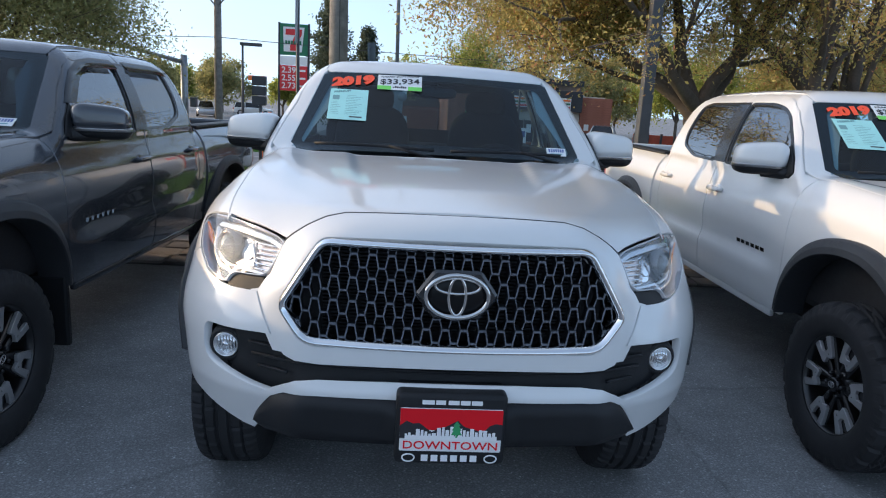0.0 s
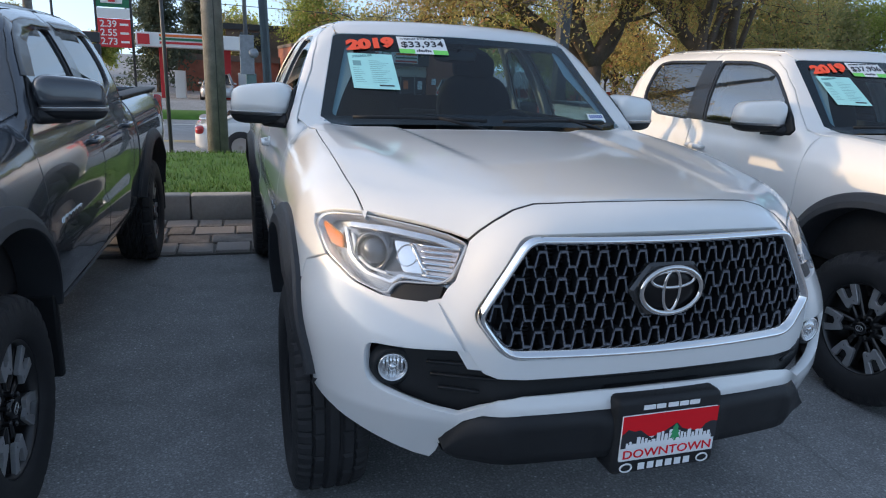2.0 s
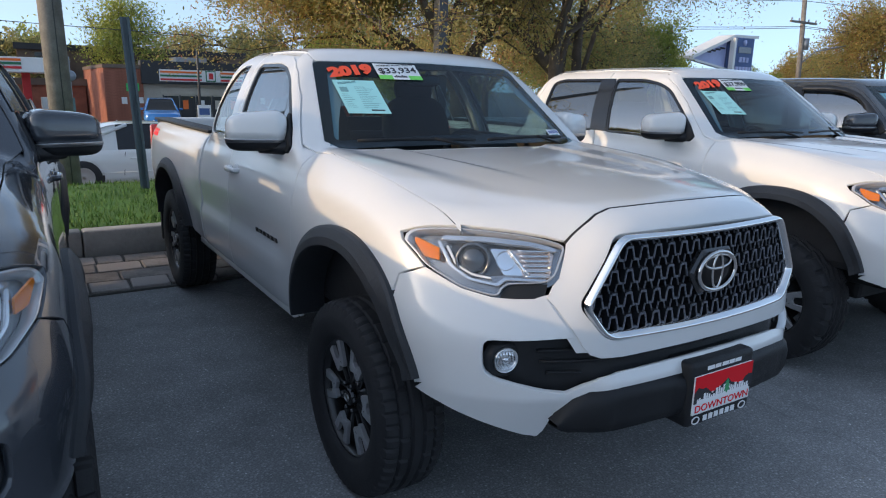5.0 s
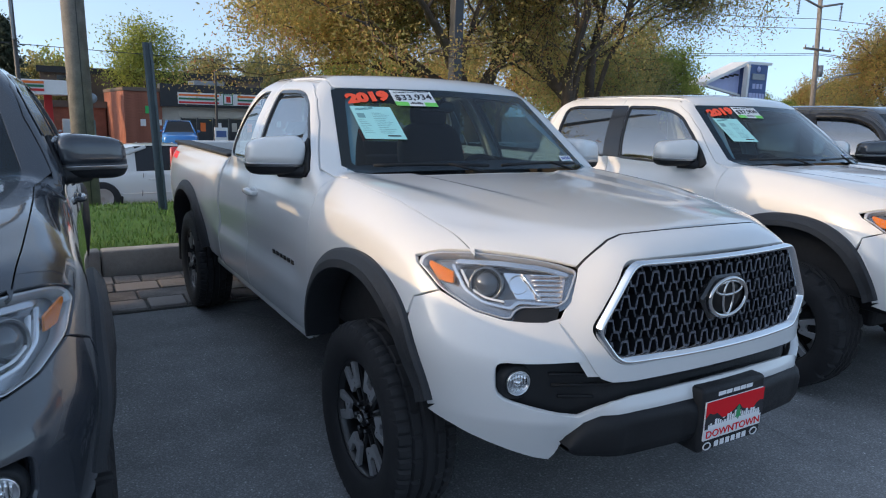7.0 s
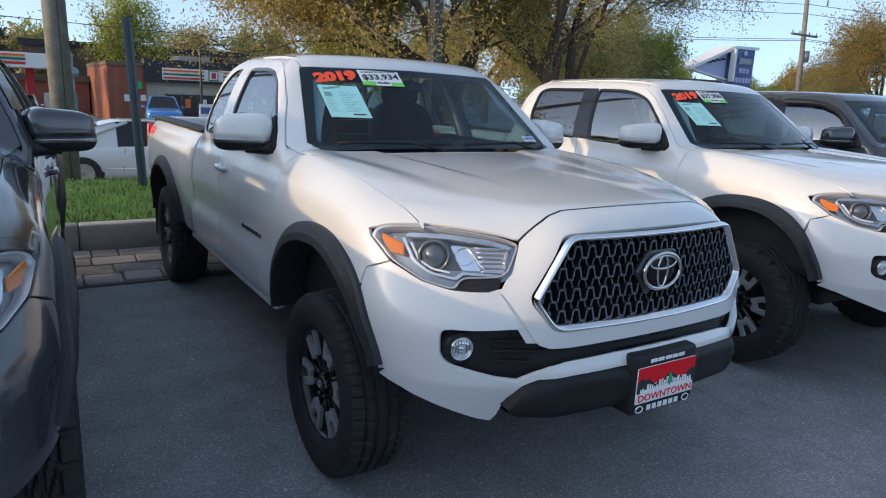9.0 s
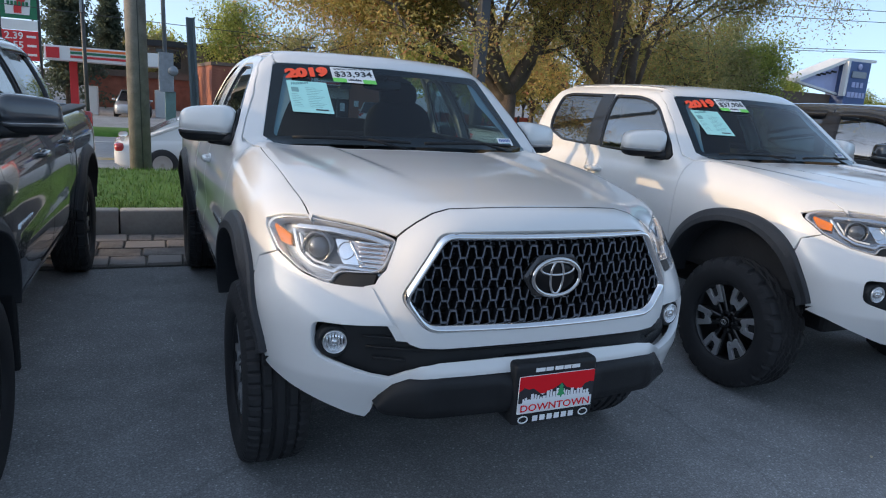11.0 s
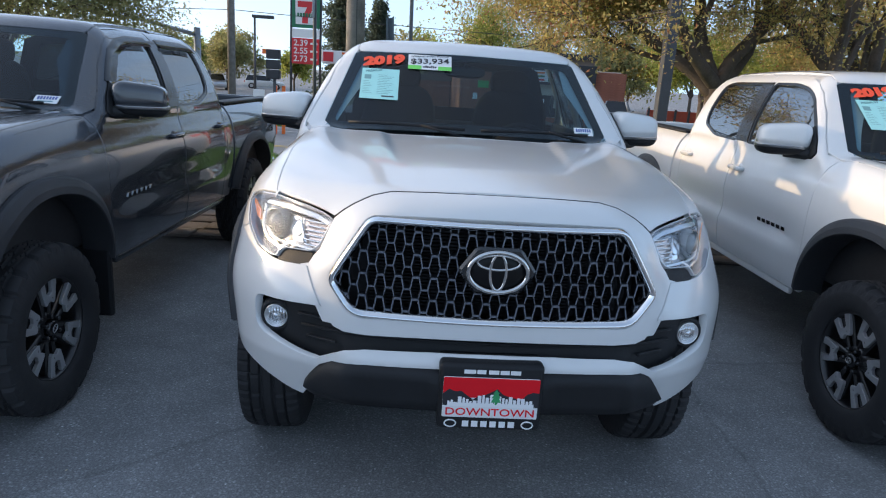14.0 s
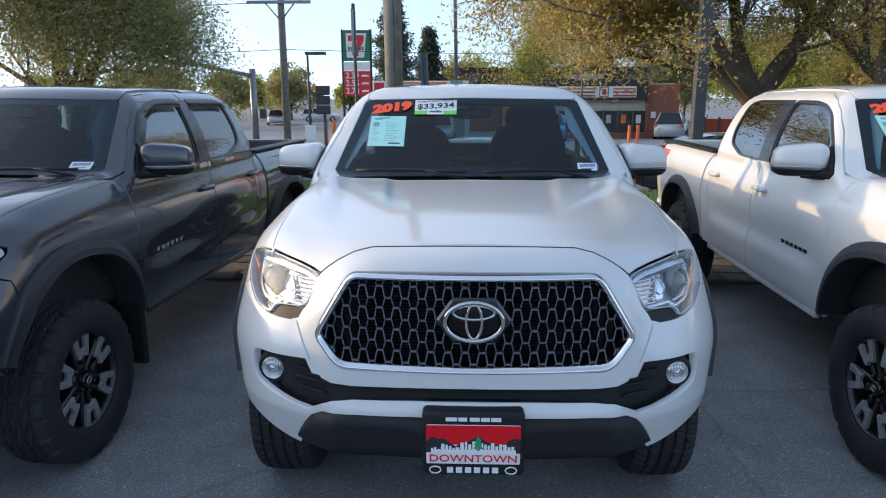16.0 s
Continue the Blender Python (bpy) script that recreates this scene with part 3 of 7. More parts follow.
def add_wheel(parent, x, y, knobby, steer=0.0, spin=0.0):
    w = wheel_meshes()
    ob = new("wheel", w["tyre_knobby" if knobby else "tyre"])
    ob.name = "wheel"
    ob.parent = parent
    flip = 180 if x < 0 else 0
    ob.matrix_basis = pose(x, y, HUB_Z, 0, 0, flip + steer) @ pose(0, 0, 0, spin, 0, 0)
    tagged(ob, "black all-season tyre on a grey and black alloy rim")
    for key, name in (("barrel", "rim_barrel"), ("web", "rim_web"), ("disc", "brake_disc"), ("hub", "hub"), ("cap", "centre_cap"), ("mark", "cap_mark")):
        part(name, w[key], None, ob)
    for i in range(6):
        part("spoke", w["spoke"], None, ob).matrix_basis = Matrix.Rotation(radians(60 * i + 30), 4, "X")
    return ob


def add_flare(parent, f, yc, a0, a1, rear=False):
    """A moulded plastic arch that stands proud of the body."""
    n, ry, rz, wide = 72, 0.605, 0.662, 0.078
    if rear:
        ry, rz, wide = 0.585, 0.615, 0.075
    li = Lift(f)
    outer = arch_line(yc, ry, rz, a0, a1, n)
    inner = arch_line(yc, ry - wide, rz - wide, a0, a1, n)
    rings = []
    for (yo, zo), (yi, zi) in zip(outer, inner):
        rings.append([(yo, zo), (yo + (yi - yo) * 0.12, zo + (zi - zo) * 0.12), (yo + (yi - yo) * 0.55, zo + (zi - zo) * 0.55), (yi, zi)])
    flat_pts = [p for r in rings for p in r]
    base = li.side(flat_pts)
    xs = base[:, 0].reshape(n + 1, 4)
    for i in range(n + 1):
        xs[i] = np.clip(xs[i], 0.80, 0.925)
    v, f4, k = [], [], 8
    for i, r in enumerate(rings):
        ref = xs[i][0]
        bulk = 0.050
        low_front = 0.0 if rear else min(max((yc - 0.28 - r[3][0]) / 0.24, 0.0), 1.0)
        tip = max(ref + bulk * (1 - 0.8 * low_front), (0.950 if rear else 0.942) - 0.026 * low_front)
        prof = [(ref - 0.02, *r[0]), (ref + 0.014, *r[0]), (ref + 0.024, *r[1]), (tip - 0.006, *r[2]), (tip, r[3][0] + (r[2][0] - r[3][0]) * 0.12, r[3][1] + (r[2][1] - r[3][1]) * 0.12),
                (tip - 0.006, *r[3]), (tip - 0.05, *r[3]), (tip - 0.16, *r[3])]
        v += prof
    for i in range(n):
        for j in range(k - 1):
            f4.append((i * k + j, i * k + j + 1, (i + 1) * k + j + 1, (i + 1) * k + j))
    f4 += [tuple(range(k)), tuple(range(n * k, n * k + k))[::-1]]
    m = MB().add(v, f4, flat=True)
    for s in (1, -1):
        part("wheel_arch_flare", m if s > 0 else m.mirrored(), M["flare"], parent, "charcoal plastic flare round the wheel arch")


def squash(c, r, p=2.6, nu=28, nv=16, cut=None):
    """A rounded block (superellipsoid); cut keeps points by their height fraction."""
    v, f = [], []
    sp = lambda a, e: math.copysign(abs(a) ** e, a)
    e = 2 / p
    for j in range(nv + 1):
        b = -math.pi / 2 + math.pi * j / nv
        for i in range(nu):
            a = 2 * math.pi * i / nu
            q = (sp(math.cos(b), e) * sp(math.cos(a), e), sp(math.cos(b), e) * sp(math.sin(a), e), sp(math.sin(b), e))
            z = q[2] if cut is None else min(max(q[2], cut[0]), cut[1])
            v.append((c[0] + r[0] * q[0], c[1] + r[1] * q[1], c[2] + r[2] * z))
    for j in range(nv):
        for i in range(nu):
            f.append((j * nu + i, j * nu + (i + 1) % nu, (j + 1) * nu + (i + 1) % nu, (j + 1) * nu + i))
    return MB().add(v, f)


def both(name, m, mat, parent, label=""):
    """The same part on either side; m is the one at +x."""
    a = part(name, m, mat, parent, label)
    b = part(name, m.mirrored(), mat, parent, label)
    return a, b


def whole(m):
    """A right half joined with its mirror image."""
    r = MB().join(m)
    return r.join(m.mirrored())


def centre(p):
    return abs(p[0]) < 0.004


def pickup(m, label, paint, double, knobby, price, group="parked pickup trucks", visors=False, mirror_mat=None):
    P = M[paint]
    cab_end = 3.54 if double else 3.17
    f = body_shape(cab_end)
    li = Lift(f)
    t = root("pickup_truck", m, label, "pickup truck", group)
    tail_y = 5.12

    # lines shared by neighbouring panels
    seam = li.front([(0, 1.222), (0.20, 1.221), (0.34, 1.213), (0.40, 1.199), (0.455, 1.172), (0.495, 1.145), (0.522, 1.122)])
    brow = [(0.524, 1.114), (0.56, 1.129), (0.62, 1.140), (0.69, 1.145), (0.75, 1.146), (0.82, 1.137), (0.850, 1.126), (0.866, 1.110)]
    jaw = [(0.876, 1.090), (0.858, 1.028), (0.80, 0.978), (0.74, 0.963), (0.722, 0.965), (0.708, 0.986), (0.690, 0.997), (0.598, 1.004), (0.570, 1.024)]
    lamp = dense(rounded([q + (0.004,) if q[0] > 0.86 else q for q in brow + jaw], 0.014, 3), 0.02)
    lamp3 = li.front(lamp)
    lamp_top = li.front([(0.56, 1.133), (0.62, 1.144), (0.69, 1.149), (0.744, 1.150)])
    hood_side = li.above(dense(np.array([(0.753, 0.39), (0.758, 0.45), (0.768, 0.60), (0.778, 0.85), (0.780, 1.10), (0.776, 1.30), (0.765, 1.46)]), 0.04, False))
    screen_side = li.front([(0.742 - 0.128 * k / 10, 1.292 + 0.392 * k / 10) for k in range(11)])
    full = lambda half: np.vstack([half, (half * (-1, 1, 1))[::-1]])
    screen_top = li.front([(0.585 - 0.585 * k / 8, 1.696 + 0.010 * k / 8) for k in range(9)])

    # hood
    cowl = li.above([(0.70, 1.475), (0.55, 1.42), (0.35, 1.372), (0.15, 1.35), (0, 1.345)])
    hood = np.vstack([seam[1:], lamp_top, hood_side, cowl[:-1]])
    part("hood", skin(f, full(hood), (0, 0.35, -1), h=0.028, gap=0.0036), P, t)
    # dark tube laid under the hood seam to stand for the gap's shade
    part("hood_gap_shade", tube([(q[0], q[1] + 0.001, q[2] - 0.0045) for q in (np.vstack([seam[1:][::-1] * (-1, 1, 1), seam[1:]]))], 0.0055, 6), M["dark"], t)
    part("cowl", box(-0.74, 0.74, 1.36, 1.60, 1.20, 1.262, 0.01), M["black"], t)

    # grille surround, with its opening
    ring = full_ring(GRILLE, 0.05)
    low = [(0.565, 1.020), (0.585, 0.998), (0.606, 0.962), (0.545, 0.850), (0.528, 0.817), (0.507, 0.792), (0.472, 0.779), (0.40, 0.776), (0.2, 0.782)]
    sur = np.vstack([seam[1:], li.front(low)])
    part("grille_surround", skin(f, full(sur), (0.0, 1, -0.25), holes=(li.front(ring),), h=0.022, depth=0.045, gap=0.0030), P, t, "painted surround of the grille")

    # chrome frame swept round the opening
    outer, inner = dense(ring, 0.03), None
    inner = shrink(outer, 0.025)
    fm, k = MB(), len(outer)
    prof = [(0.0, 0.012), (0.10, -0.006), (0.30, -0.011), (0.55, -0.007), (0.85, 0.004), (1.0, 0.010), (1.05, 0.045)]
    front_y = lambda x, z: 0.2 * x * x - 0.016 + 0.075 * (z - 0.85)
    v = []
    for a, b in zip(outer, inner):
        for s, dy in prof:
            q = a + (b - a) * s
            v.append((q[0], front_y(abs(q[0]), q[1]) + dy, q[1]))
    kk = len(prof)
    fm.add(v, [(i * kk + j, ((i + 1) % k) * kk + j, ((i + 1) % k) * kk + j + 1, i * kk + j + 1) for i in range(k) for j in range(kk - 1)])
    part("grille_frame", fm, M["chrome"], t, "chrome frame round the grille opening")

    # honeycomb insert
    px, pz, leg, hb = 0.0556, 0.0710, 0.040, 0.0098
    clip = shrink(outer, 0.023)
    cells, walls = MB(), MB()
    runs = []
    for r in range(-3, 5):
        for c in range(-11, 12):
            tx, tz = (c + 0.5) * px, 1.042 + r * pz
            lx, lz = c * px, tz - leg
            runs += [((tx - hb, tz), (tx + hb, tz), 0.0042, 0.0), ((lx - hb, lz), (lx + hb, lz), 0.0036, 0.004)]
            for s in (-1, 1):
                runs.append(((tx + s * hb, tz), (tx + s * (px / 2 - hb), lz), 0.0026, 0.001))
                runs.append(((lx + s * hb, lz), (lx + s * (px / 2 - hb), tz - pz), 0.0020, 0.010))
    cuts = np.array([[np.array(a) + (np.array(b) - np.array(a)) * k / 8 for k in range(9)] for a, b, _, _ in runs])
    good = inside(clip, cuts.reshape(-1, 2)).reshape(-1, 9)
    for (a, b, w1, sink), cut, ok in zip(runs, cuts, good):
        ins = np.flatnonzero(ok)
        if len(ins) < 2:
            continue
        a, b = cut[ins[0]], cut[ins[-1]]
        d = (b - a) / np.linalg.norm(b - a)
        nrm = np.array((-d[1], d[0]))
        vv = []
        for q in (a - d * 0.001, b + d * 0.001):
            y0 = front_y(abs(q[0]), q[1]) + 0.013 + sink
            for w, dy in ((w1 * 0.72, 0.0), (w1, 0.004), (w1, 0.034)):
                for s in (-1, 1):
                    e = q + nrm * w * s
                    vv.append((e[0], y0 + dy, e[1]))
        # front facets keep the grille grey, side walls carry the painted shade
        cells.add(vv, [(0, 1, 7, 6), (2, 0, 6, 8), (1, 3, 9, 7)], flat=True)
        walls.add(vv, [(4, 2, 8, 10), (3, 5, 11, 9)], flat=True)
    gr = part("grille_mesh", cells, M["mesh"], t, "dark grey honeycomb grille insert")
    part("shaded_bar_walls", walls, M["grille_wall_shade"], gr)
    rad = part("radiator_shutter", box(-0.47, 0.47, 0.13, 0.15, 0.82, 1.13), M["dark"], t)
    fin = box(-0.40, 0.40, 0.10, 0.125, 0, 0.006).mesh("shutter_slat", M["dark"])
    for i in range(24):
        part("shutter_slat", fin, None, rad).location = (0, 0, 0.855 + i * 0.0112)

    # emblem: plain oval mark on a six-sided plate
    hexp = [(-0.124, 0.0), (-0.070, 0.075), (0.070, 0.075), (0.124, 0.0), (0.070, -0.075), (-0.070, -0.075)]
    fr = Matrix(((1, 0, 0, 0), (0, 0, -1, 0.020), (0, 1, 0, 1.008), (0, 0, 0, 1)))
    em = part("emblem", prism([tuple(q) for q in rounded([(a, b, 0.012) for a, b in hexp])], 0.022, fr, 0.008), M["plate_gloss"], t, "oval chrome emblem on a black six-sided plate")
    part("emblem_disc", lathe([(-0.004, 0.0), (-0.002, 0.05), (0.002, 0.090), (0.012, 0.096)], 48, "Y").moved(pose(0, -0.006, 1.008) @ Matrix.Diagonal((1, 1, 0.68, 1))), M["emblem_black"], em)
    oval = MB()
    for rx, rz, dz, r in ((0.092, 0.064, 0, 0.0082), (0.025, 0.057, 0, 0.0055), (0.066, 0.023, 0.031, 0.0052)):
        pts = [(rx * math.cos(a * math.pi / 24), -0.009, 1.008 + dz + rz * math.sin(a * math.pi / 24)) for a in range(49)]
        oval.join(tube(pts, r, 6, False))
    part("emblem_ring", oval, M["emblem_metal"], em, "chrome ovals")

    # front bumper
    hl_low = [(0.606, 0.961), (0.69, 0.957), (0.74, 0.959), (0.80, 0.975), (0.858, 1.021)]
    up = li.front(hl_low)
    up = np.vstack([up, li.side([(0.515, 0.984)] + arch_line(FRONT_AXLE, 0.570, 0.626, 134, 158, 8) + [(0.382, 0.655)])])
    low = li.front([(0.895, 0.625), (0.86, 0.604), (0.80, 0.572), (0.72, 0.538), (0.65, 0.512), (0.612, 0.505), (0.600, 0.53), (0.588, 0.60), (0.55, 0.652), (0.505, 0.678), (0.40, 0.686), (0.2, 0.692), (0, 0.694)])
    rim = li.front([(0, 0.742), (0.2, 0.740), (0.40, 0.733), (0.47, 0.722), (0.52, 0.695), (0.565, 0.668), (0.62, 0.676), (0.70, 0.696), (0.748, 0.710), (0.766, 0.719), (0.779, 0.733), (0.785, 0.752), (0.787, 0.79), (0.786, 0.812), (0.782, 0.826), (0.773, 0.835), (0.758, 0.838), (0.70, 0.840), (0.60, 0.846), (0.550, 0.848)])
    part("front_bumper", whole(skin(f, np.vstack([up, low, rim]), (-0.55, 0.83, 0.06), h=0.024, depth=0.03, gap=0.0012, bare=centre, back=0.5)), P, t, "painted front bumper")
    both("bumper_bracket", skin(f, li.front([(0.590, 0.975), (0.520, 0.845), (0.505, 0.80), (0.545, 0.80), (0.572, 0.850), (0.632, 0.962)]), (-0.2, 0.97, 0), h=0.03, off=0.007, depth=0.0, gap=0.0), P, t)
    notch = li.front([(0.722, 0.9595), (0.690, 0.9585), (0.610, 0.962), (0.594, 1.002), (0.690, 0.995), (0.706, 0.984)])
    nv = skin(f, notch, (-0.3, 0.95, 0), h=0.02, off=0.012, depth=0.03, gap=0.0)
    both("lamp_vent", nv, M["black"], t)
    fogp = li.front([(0, 0.778), (0.40, 0.770), (0.50, 0.776), (0.545, 0.852), (0.64, 0.850), (0.785, 0.842), (0.792, 0.79), (0.78, 0.722), (0.70, 0.690), (0.565, 0.660), (0.51, 0.70), (0.46, 0.722), (0.40, 0.732), (0, 0.740)])
    part("lower_grille", skin(f, full(fogp[1:-1]), (0, 1, 0), h=0.03, off=0.052, depth=0.0, gap=-0.006), M["black"], t, "black plastic lower grille and lamp bezels")
    slats = MB()
    for z0, z1, xm in ((0.792, 0.800, 0.63), (0.757, 0.764, 0.62), (0.720, 0.727, 0.60)):
        pts = [(x, (z0 + z1) / 2) for x in np.linspace(0.0 if z0 < 0.78 and z0 > 0.75 else 0.50, xm, 9)]
        q = li.front(pts)
        slats.join(tube([(p[0], p[1] + 0.046, p[2]) for p in q], 0.005, 6))
    part("lower_grille_slats", whole(slats), M["black"], t)
    for s in (1, -1):
        at = pose(0.711 * s, 0.186, 0.766, 0, 0, 9 * s)
        fl = part("fog_light", lathe([(0.010, 0.0), (0.009, 0.020), (0.004, 0.031), (-0.004, 0.0365), (-0.008, 0.038), (-0.006, 0.0405), (0.03, 0.042)], 36, "Y").moved(at), M["fog"], t, "round fog light in the bumper")
        part("fog_lens", lathe([(-0.016, 0.0), (-0.013, 0.020), (-0.006, 0.0365)], 36, "Y").moved(at), M["clear"], fl).visible_shadow = False
        part("fog_bezel", lathe([(0.03, 0.064), (0.004, 0.056), (-0.004, 0.047), (0.0, 0.042), (0.03, 0.041)], 36, "Y").moved(at), M["black"], fl)
        cut = MB()
        for i in range(6):
            u = -0.025 + i * 0.010
            hh = math.sqrt(max(0.033 ** 2 - u * u, 1e-5))
            cut.join(tube([(u, 0.006, -hh), (u, 0.002, -hh * 0.4), (u, 0.002, hh * 0.4), (u, 0.006, hh)], 0.0045, 8))
        part("fog_reflector", cut.moved(at), M["chrome"], fl)
        part("fog_bulb_cap", lathe([(0.0, 0.012), (-0.006, 0.011), (-0.009, 0.006), (-0.010, 0.0)], 20, "Y").moved(at), M["chrome"], fl)
    sk = MB()
    xs_ = np.linspace(-0.600, 0.600, 61)
    zt = np.interp(np.abs(xs_), [0, 0.45, 0.52, 0.555, 0.585, 0.600], [0.694, 0.687, 0.672, 0.645, 0.604, 0.578])
    zb = np.interp(np.abs(xs_), [0, 0.30, 0.50, 0.56, 0.585, 0.600], [0.548, 0.544, 0.537, 0.538, 0.548, 0.566])
    yf = li.front([(x, 0.672) for x in xs_])[:, 1]
    for x, a, b, y in zip(xs_, zt, zb, yf):
        dent = 0.012 * float(step(0.17, 0.20, np.array(abs(x))) * step(0.46, 0.43, np.array(abs(x))))
        h = a - b
        sk.v += [(x, y + 0.05, a + 0.002), (x, y + 0.004, a), (x, y - 0.016, a - 0.12 * h), (x, y - 0.024 + dent, a - 0.30 * h), (x, y - 0.020 + dent, a - 0.72 * h), (x, y - 0.006, b + 0.06 * h), (x, y + 0.03, b), (x, y + 0.14, b + 0.004)]
    sk.n = [(0.0, 0.0, 0.0)] * len(sk.v)
    sk.f = [(i * 8 + j, i * 8 + j + 1, i * 8 + j + 9, i * 8 + j + 8) for i in range(60) for j in range(7)]
    sk.flat = [False] * len(sk.f)
    part("skid_valance", sk, M["black"], t, "black textured lower valance")
    part("underbody", box(-0.45, 0.45, 0.62, 5.05, 0.38, 0.54, 0.03), M["dark"], t)
    # solid dark block added to stop light leaking through the panel gaps
    part("engine_bay_block", box(-0.55, 0.55, 0.22, 1.45, 0.5, 1.08, 0.03), M["dark"], t)
    both("wheel_well", box(0.40, 0.80, 0.46, 1.50, 0.62, 1.02, 0.05), M["dark"], t)
    both("wheel_well", box(0.55, 0.84, 3.60, 4.75, 0.62, 1.02, 0.05), M["dark"], t)

    # licence plate
    pl = part("plate_bracket", box(-0.164, 0.164, -0.078, 0.06, 0.508, 0.732, 0.016, 3), M["black"], t, "black plate bracket with a dealer plate")
    part("plate", box(-0.150, 0.150, -0.084, -0.076, 0.554, 0.690, 0.004), M["paper"], pl, "dealer plate with a skyline on red")
    fr = lambda z, y=-0.0846: Matrix(((1, 0, 0, 0), (0, 0, -1, y), (0, 1, 0, z), (0, 0, 0, 1)))
    part("plate_red_field", prism([(-0.150, 0.0), (0.150, 0.0), (0.150, 0.066), (-0.150, 0.066)], 0.0008, fr(0.624)), M["red"], pl)
    hills = [(-0.150, 0.0)] + [(-0.150 + 0.300 * i / 16, 0.040 + 0.014 * math.sin(i * 0.9) + 0.006 * math.sin(i * 2.3)) for i in range(17)] + [(0.150, 0.0)]
    part("plate_hill", prism(hills, 0.0012, fr(0.596)), M["ink"], pl)
    rnd = random.Random(4)
    line, x = [(-0.135, 0.0)], -0.135
    while x < 0.135:
        hh = 0.012 + 0.022 * rnd.random() + 0.014 * math.exp(-(x / 0.05) ** 2)
        w = rnd.uniform(0.006, 0.012)
        line += [(x, hh), (min(x + w, 0.134), hh), (min(x + w, 0.134) + 0.0005, 0.012), (min(x + w + 0.003, 0.135), 0.012)]
        x += w + 0.0035
    line.append((0.136, 0.0))
    part("plate_skyline", prism(line, 0.0016, fr(0.594)), M["white_ink"], pl)
    tre = [(0.0, 0.052), (0.010, 0.038), (0.006, 0.037), (0.014, 0.023), (0.009, 0.022), (0.016, 0.008), (0.003, 0.008), (0.003, 0.0), (-0.003, 0.0), (-0.003, 0.008), (-0.016, 0.008), (-0.009, 0.022), (-0.014, 0.023), (-0.006, 0.037), (-0.010, 0.038)]
    part("plate_tree", prism([(a + 0.016, b) for a, b in tre][::-1], 0.002, fr(0.602)), M["tree_green"], pl)
    words("DOWNTOWN", 0.035, M["red"], pl, fr(0.574, -0.0850), bold=0.0003, name="plate_lettering").scale = (1.22, 1, 1)
    for x0, x1 in ((-0.088, -0.052), (-0.048, -0.020), (-0.012, 0.020), (0.024, 0.052), (0.056, 0.088)):
        part("frame_bar", box(x0, x1, -0.0795, -0.077, 0.701, 0.714), M["white_ink"], pl)
    for i in range(6):
        part("frame_bar", box(-0.084 + i * 0.029, -0.064 + i * 0.029, -0.0795, -0.077, 0.521, 0.541), M["white_ink"], pl)
    for s in (-1, 1):
        part("frame_oval", tube([(0.122 * s + 0.018 * math.cos(a * math.pi / 8), -0.079, 0.531 + 0.012 * math.sin(a * math.pi / 8)) for a in range(17)], 0.0024, 5, False), M["white_ink"], pl)

    # headlights
    way = (-0.55, 0.83, -0.1)
    lens = skin(f, lamp3, way, h=0.022, depth=0.012, gap=0.0025)
    seat_ring = skin(f, lamp3, way, h=0.03, off=0.050, depth=0.0, gap=-0.012)
    rim_in = li.front(shrink(lamp, 0.0055))
    lamp_rim = skin(f, lamp3, way, holes=(rim_in,), h=0.012, off=0.003, depth=0.045, gap=0.0022)
    dark_nest = li.front(rounded([(0.790, 1.112, 0.02), (0.690, 1.112, 0.01), (0.690, 1.030, 0.01), (0.735, 1.022, 0.02), (0.770, 1.030, 0.02), (0.806, 1.075, 0.02)]))
    band = li.front(rounded([(0.548, 1.106, 0.006), (0.60, 1.124, 0.02), (0.70, 1.132, 0.02), (0.795, 1.124, 0.02), (0.806, 1.112, 0.006), (0.755, 1.118, 0.02), (0.70, 1.119, 0.02), (0.60, 1.112, 0.02), (0.552, 1.096, 0.006)]))
    hockey = li.front(rounded([(0.809, 1.108, 0.003), (0.815, 1.106, 0.003), (0.813, 1.036, 0.012), (0.780, 1.003, 0.012), (0.718, 0.993, 0.006), (0.694, 1.012, 0.006), (0.590, 1.010, 0.004), (0.588, 1.015, 0.003), (0.697, 1.018, 0.006), (0.721, 0.999, 0.006), (0.777, 1.009, 0.012), (0.807, 1.039, 0.012)]))
    hockey_in = li.front(rounded([(0.798, 1.098, 0.003), (0.802, 1.096, 0.003), (0.800, 1.042, 0.01), (0.772, 1.018, 0.01), (0.730, 1.012, 0.004), (0.730, 1.016, 0.003), (0.770, 1.022, 0.01), (0.796, 1.044, 0.01)]))
    hi_beam = li.front(rounded([(0.652, 1.108, 0.01), (0.708, 1.108, 0.01), (0.698, 1.028, 0.01), (0.640, 1.030, 0.01)]))
    for s in (1, -1):
        side_of = (lambda q: q) if s > 0 else (lambda q: q.mirrored())
        hl = part("headlight", side_of(seat_ring), M["lamp_grey"], t, "clear projector headlight with an amber side reflector")
        part("lens", side_of(lens), M["clear"], hl).visible_shadow = False
        part("bezel", side_of(lamp_rim), M["lamp_rim"], hl)
        part("projector_nest", side_of(skin(f, dark_nest, way, h=0.02, off=0.048, depth=0.01, gap=0)), M["lamp_dark"], hl)
        part("brow", side_of(skin(f, band, way, h=0.02, off=0.016, depth=0.02, gap=0)), M["lamp_mid"], hl)
        part("light_guide", side_of(skin(f, hockey, way, h=0.02, off=0.018, depth=0.02, gap=0)), M["lamp_mid"], hl)
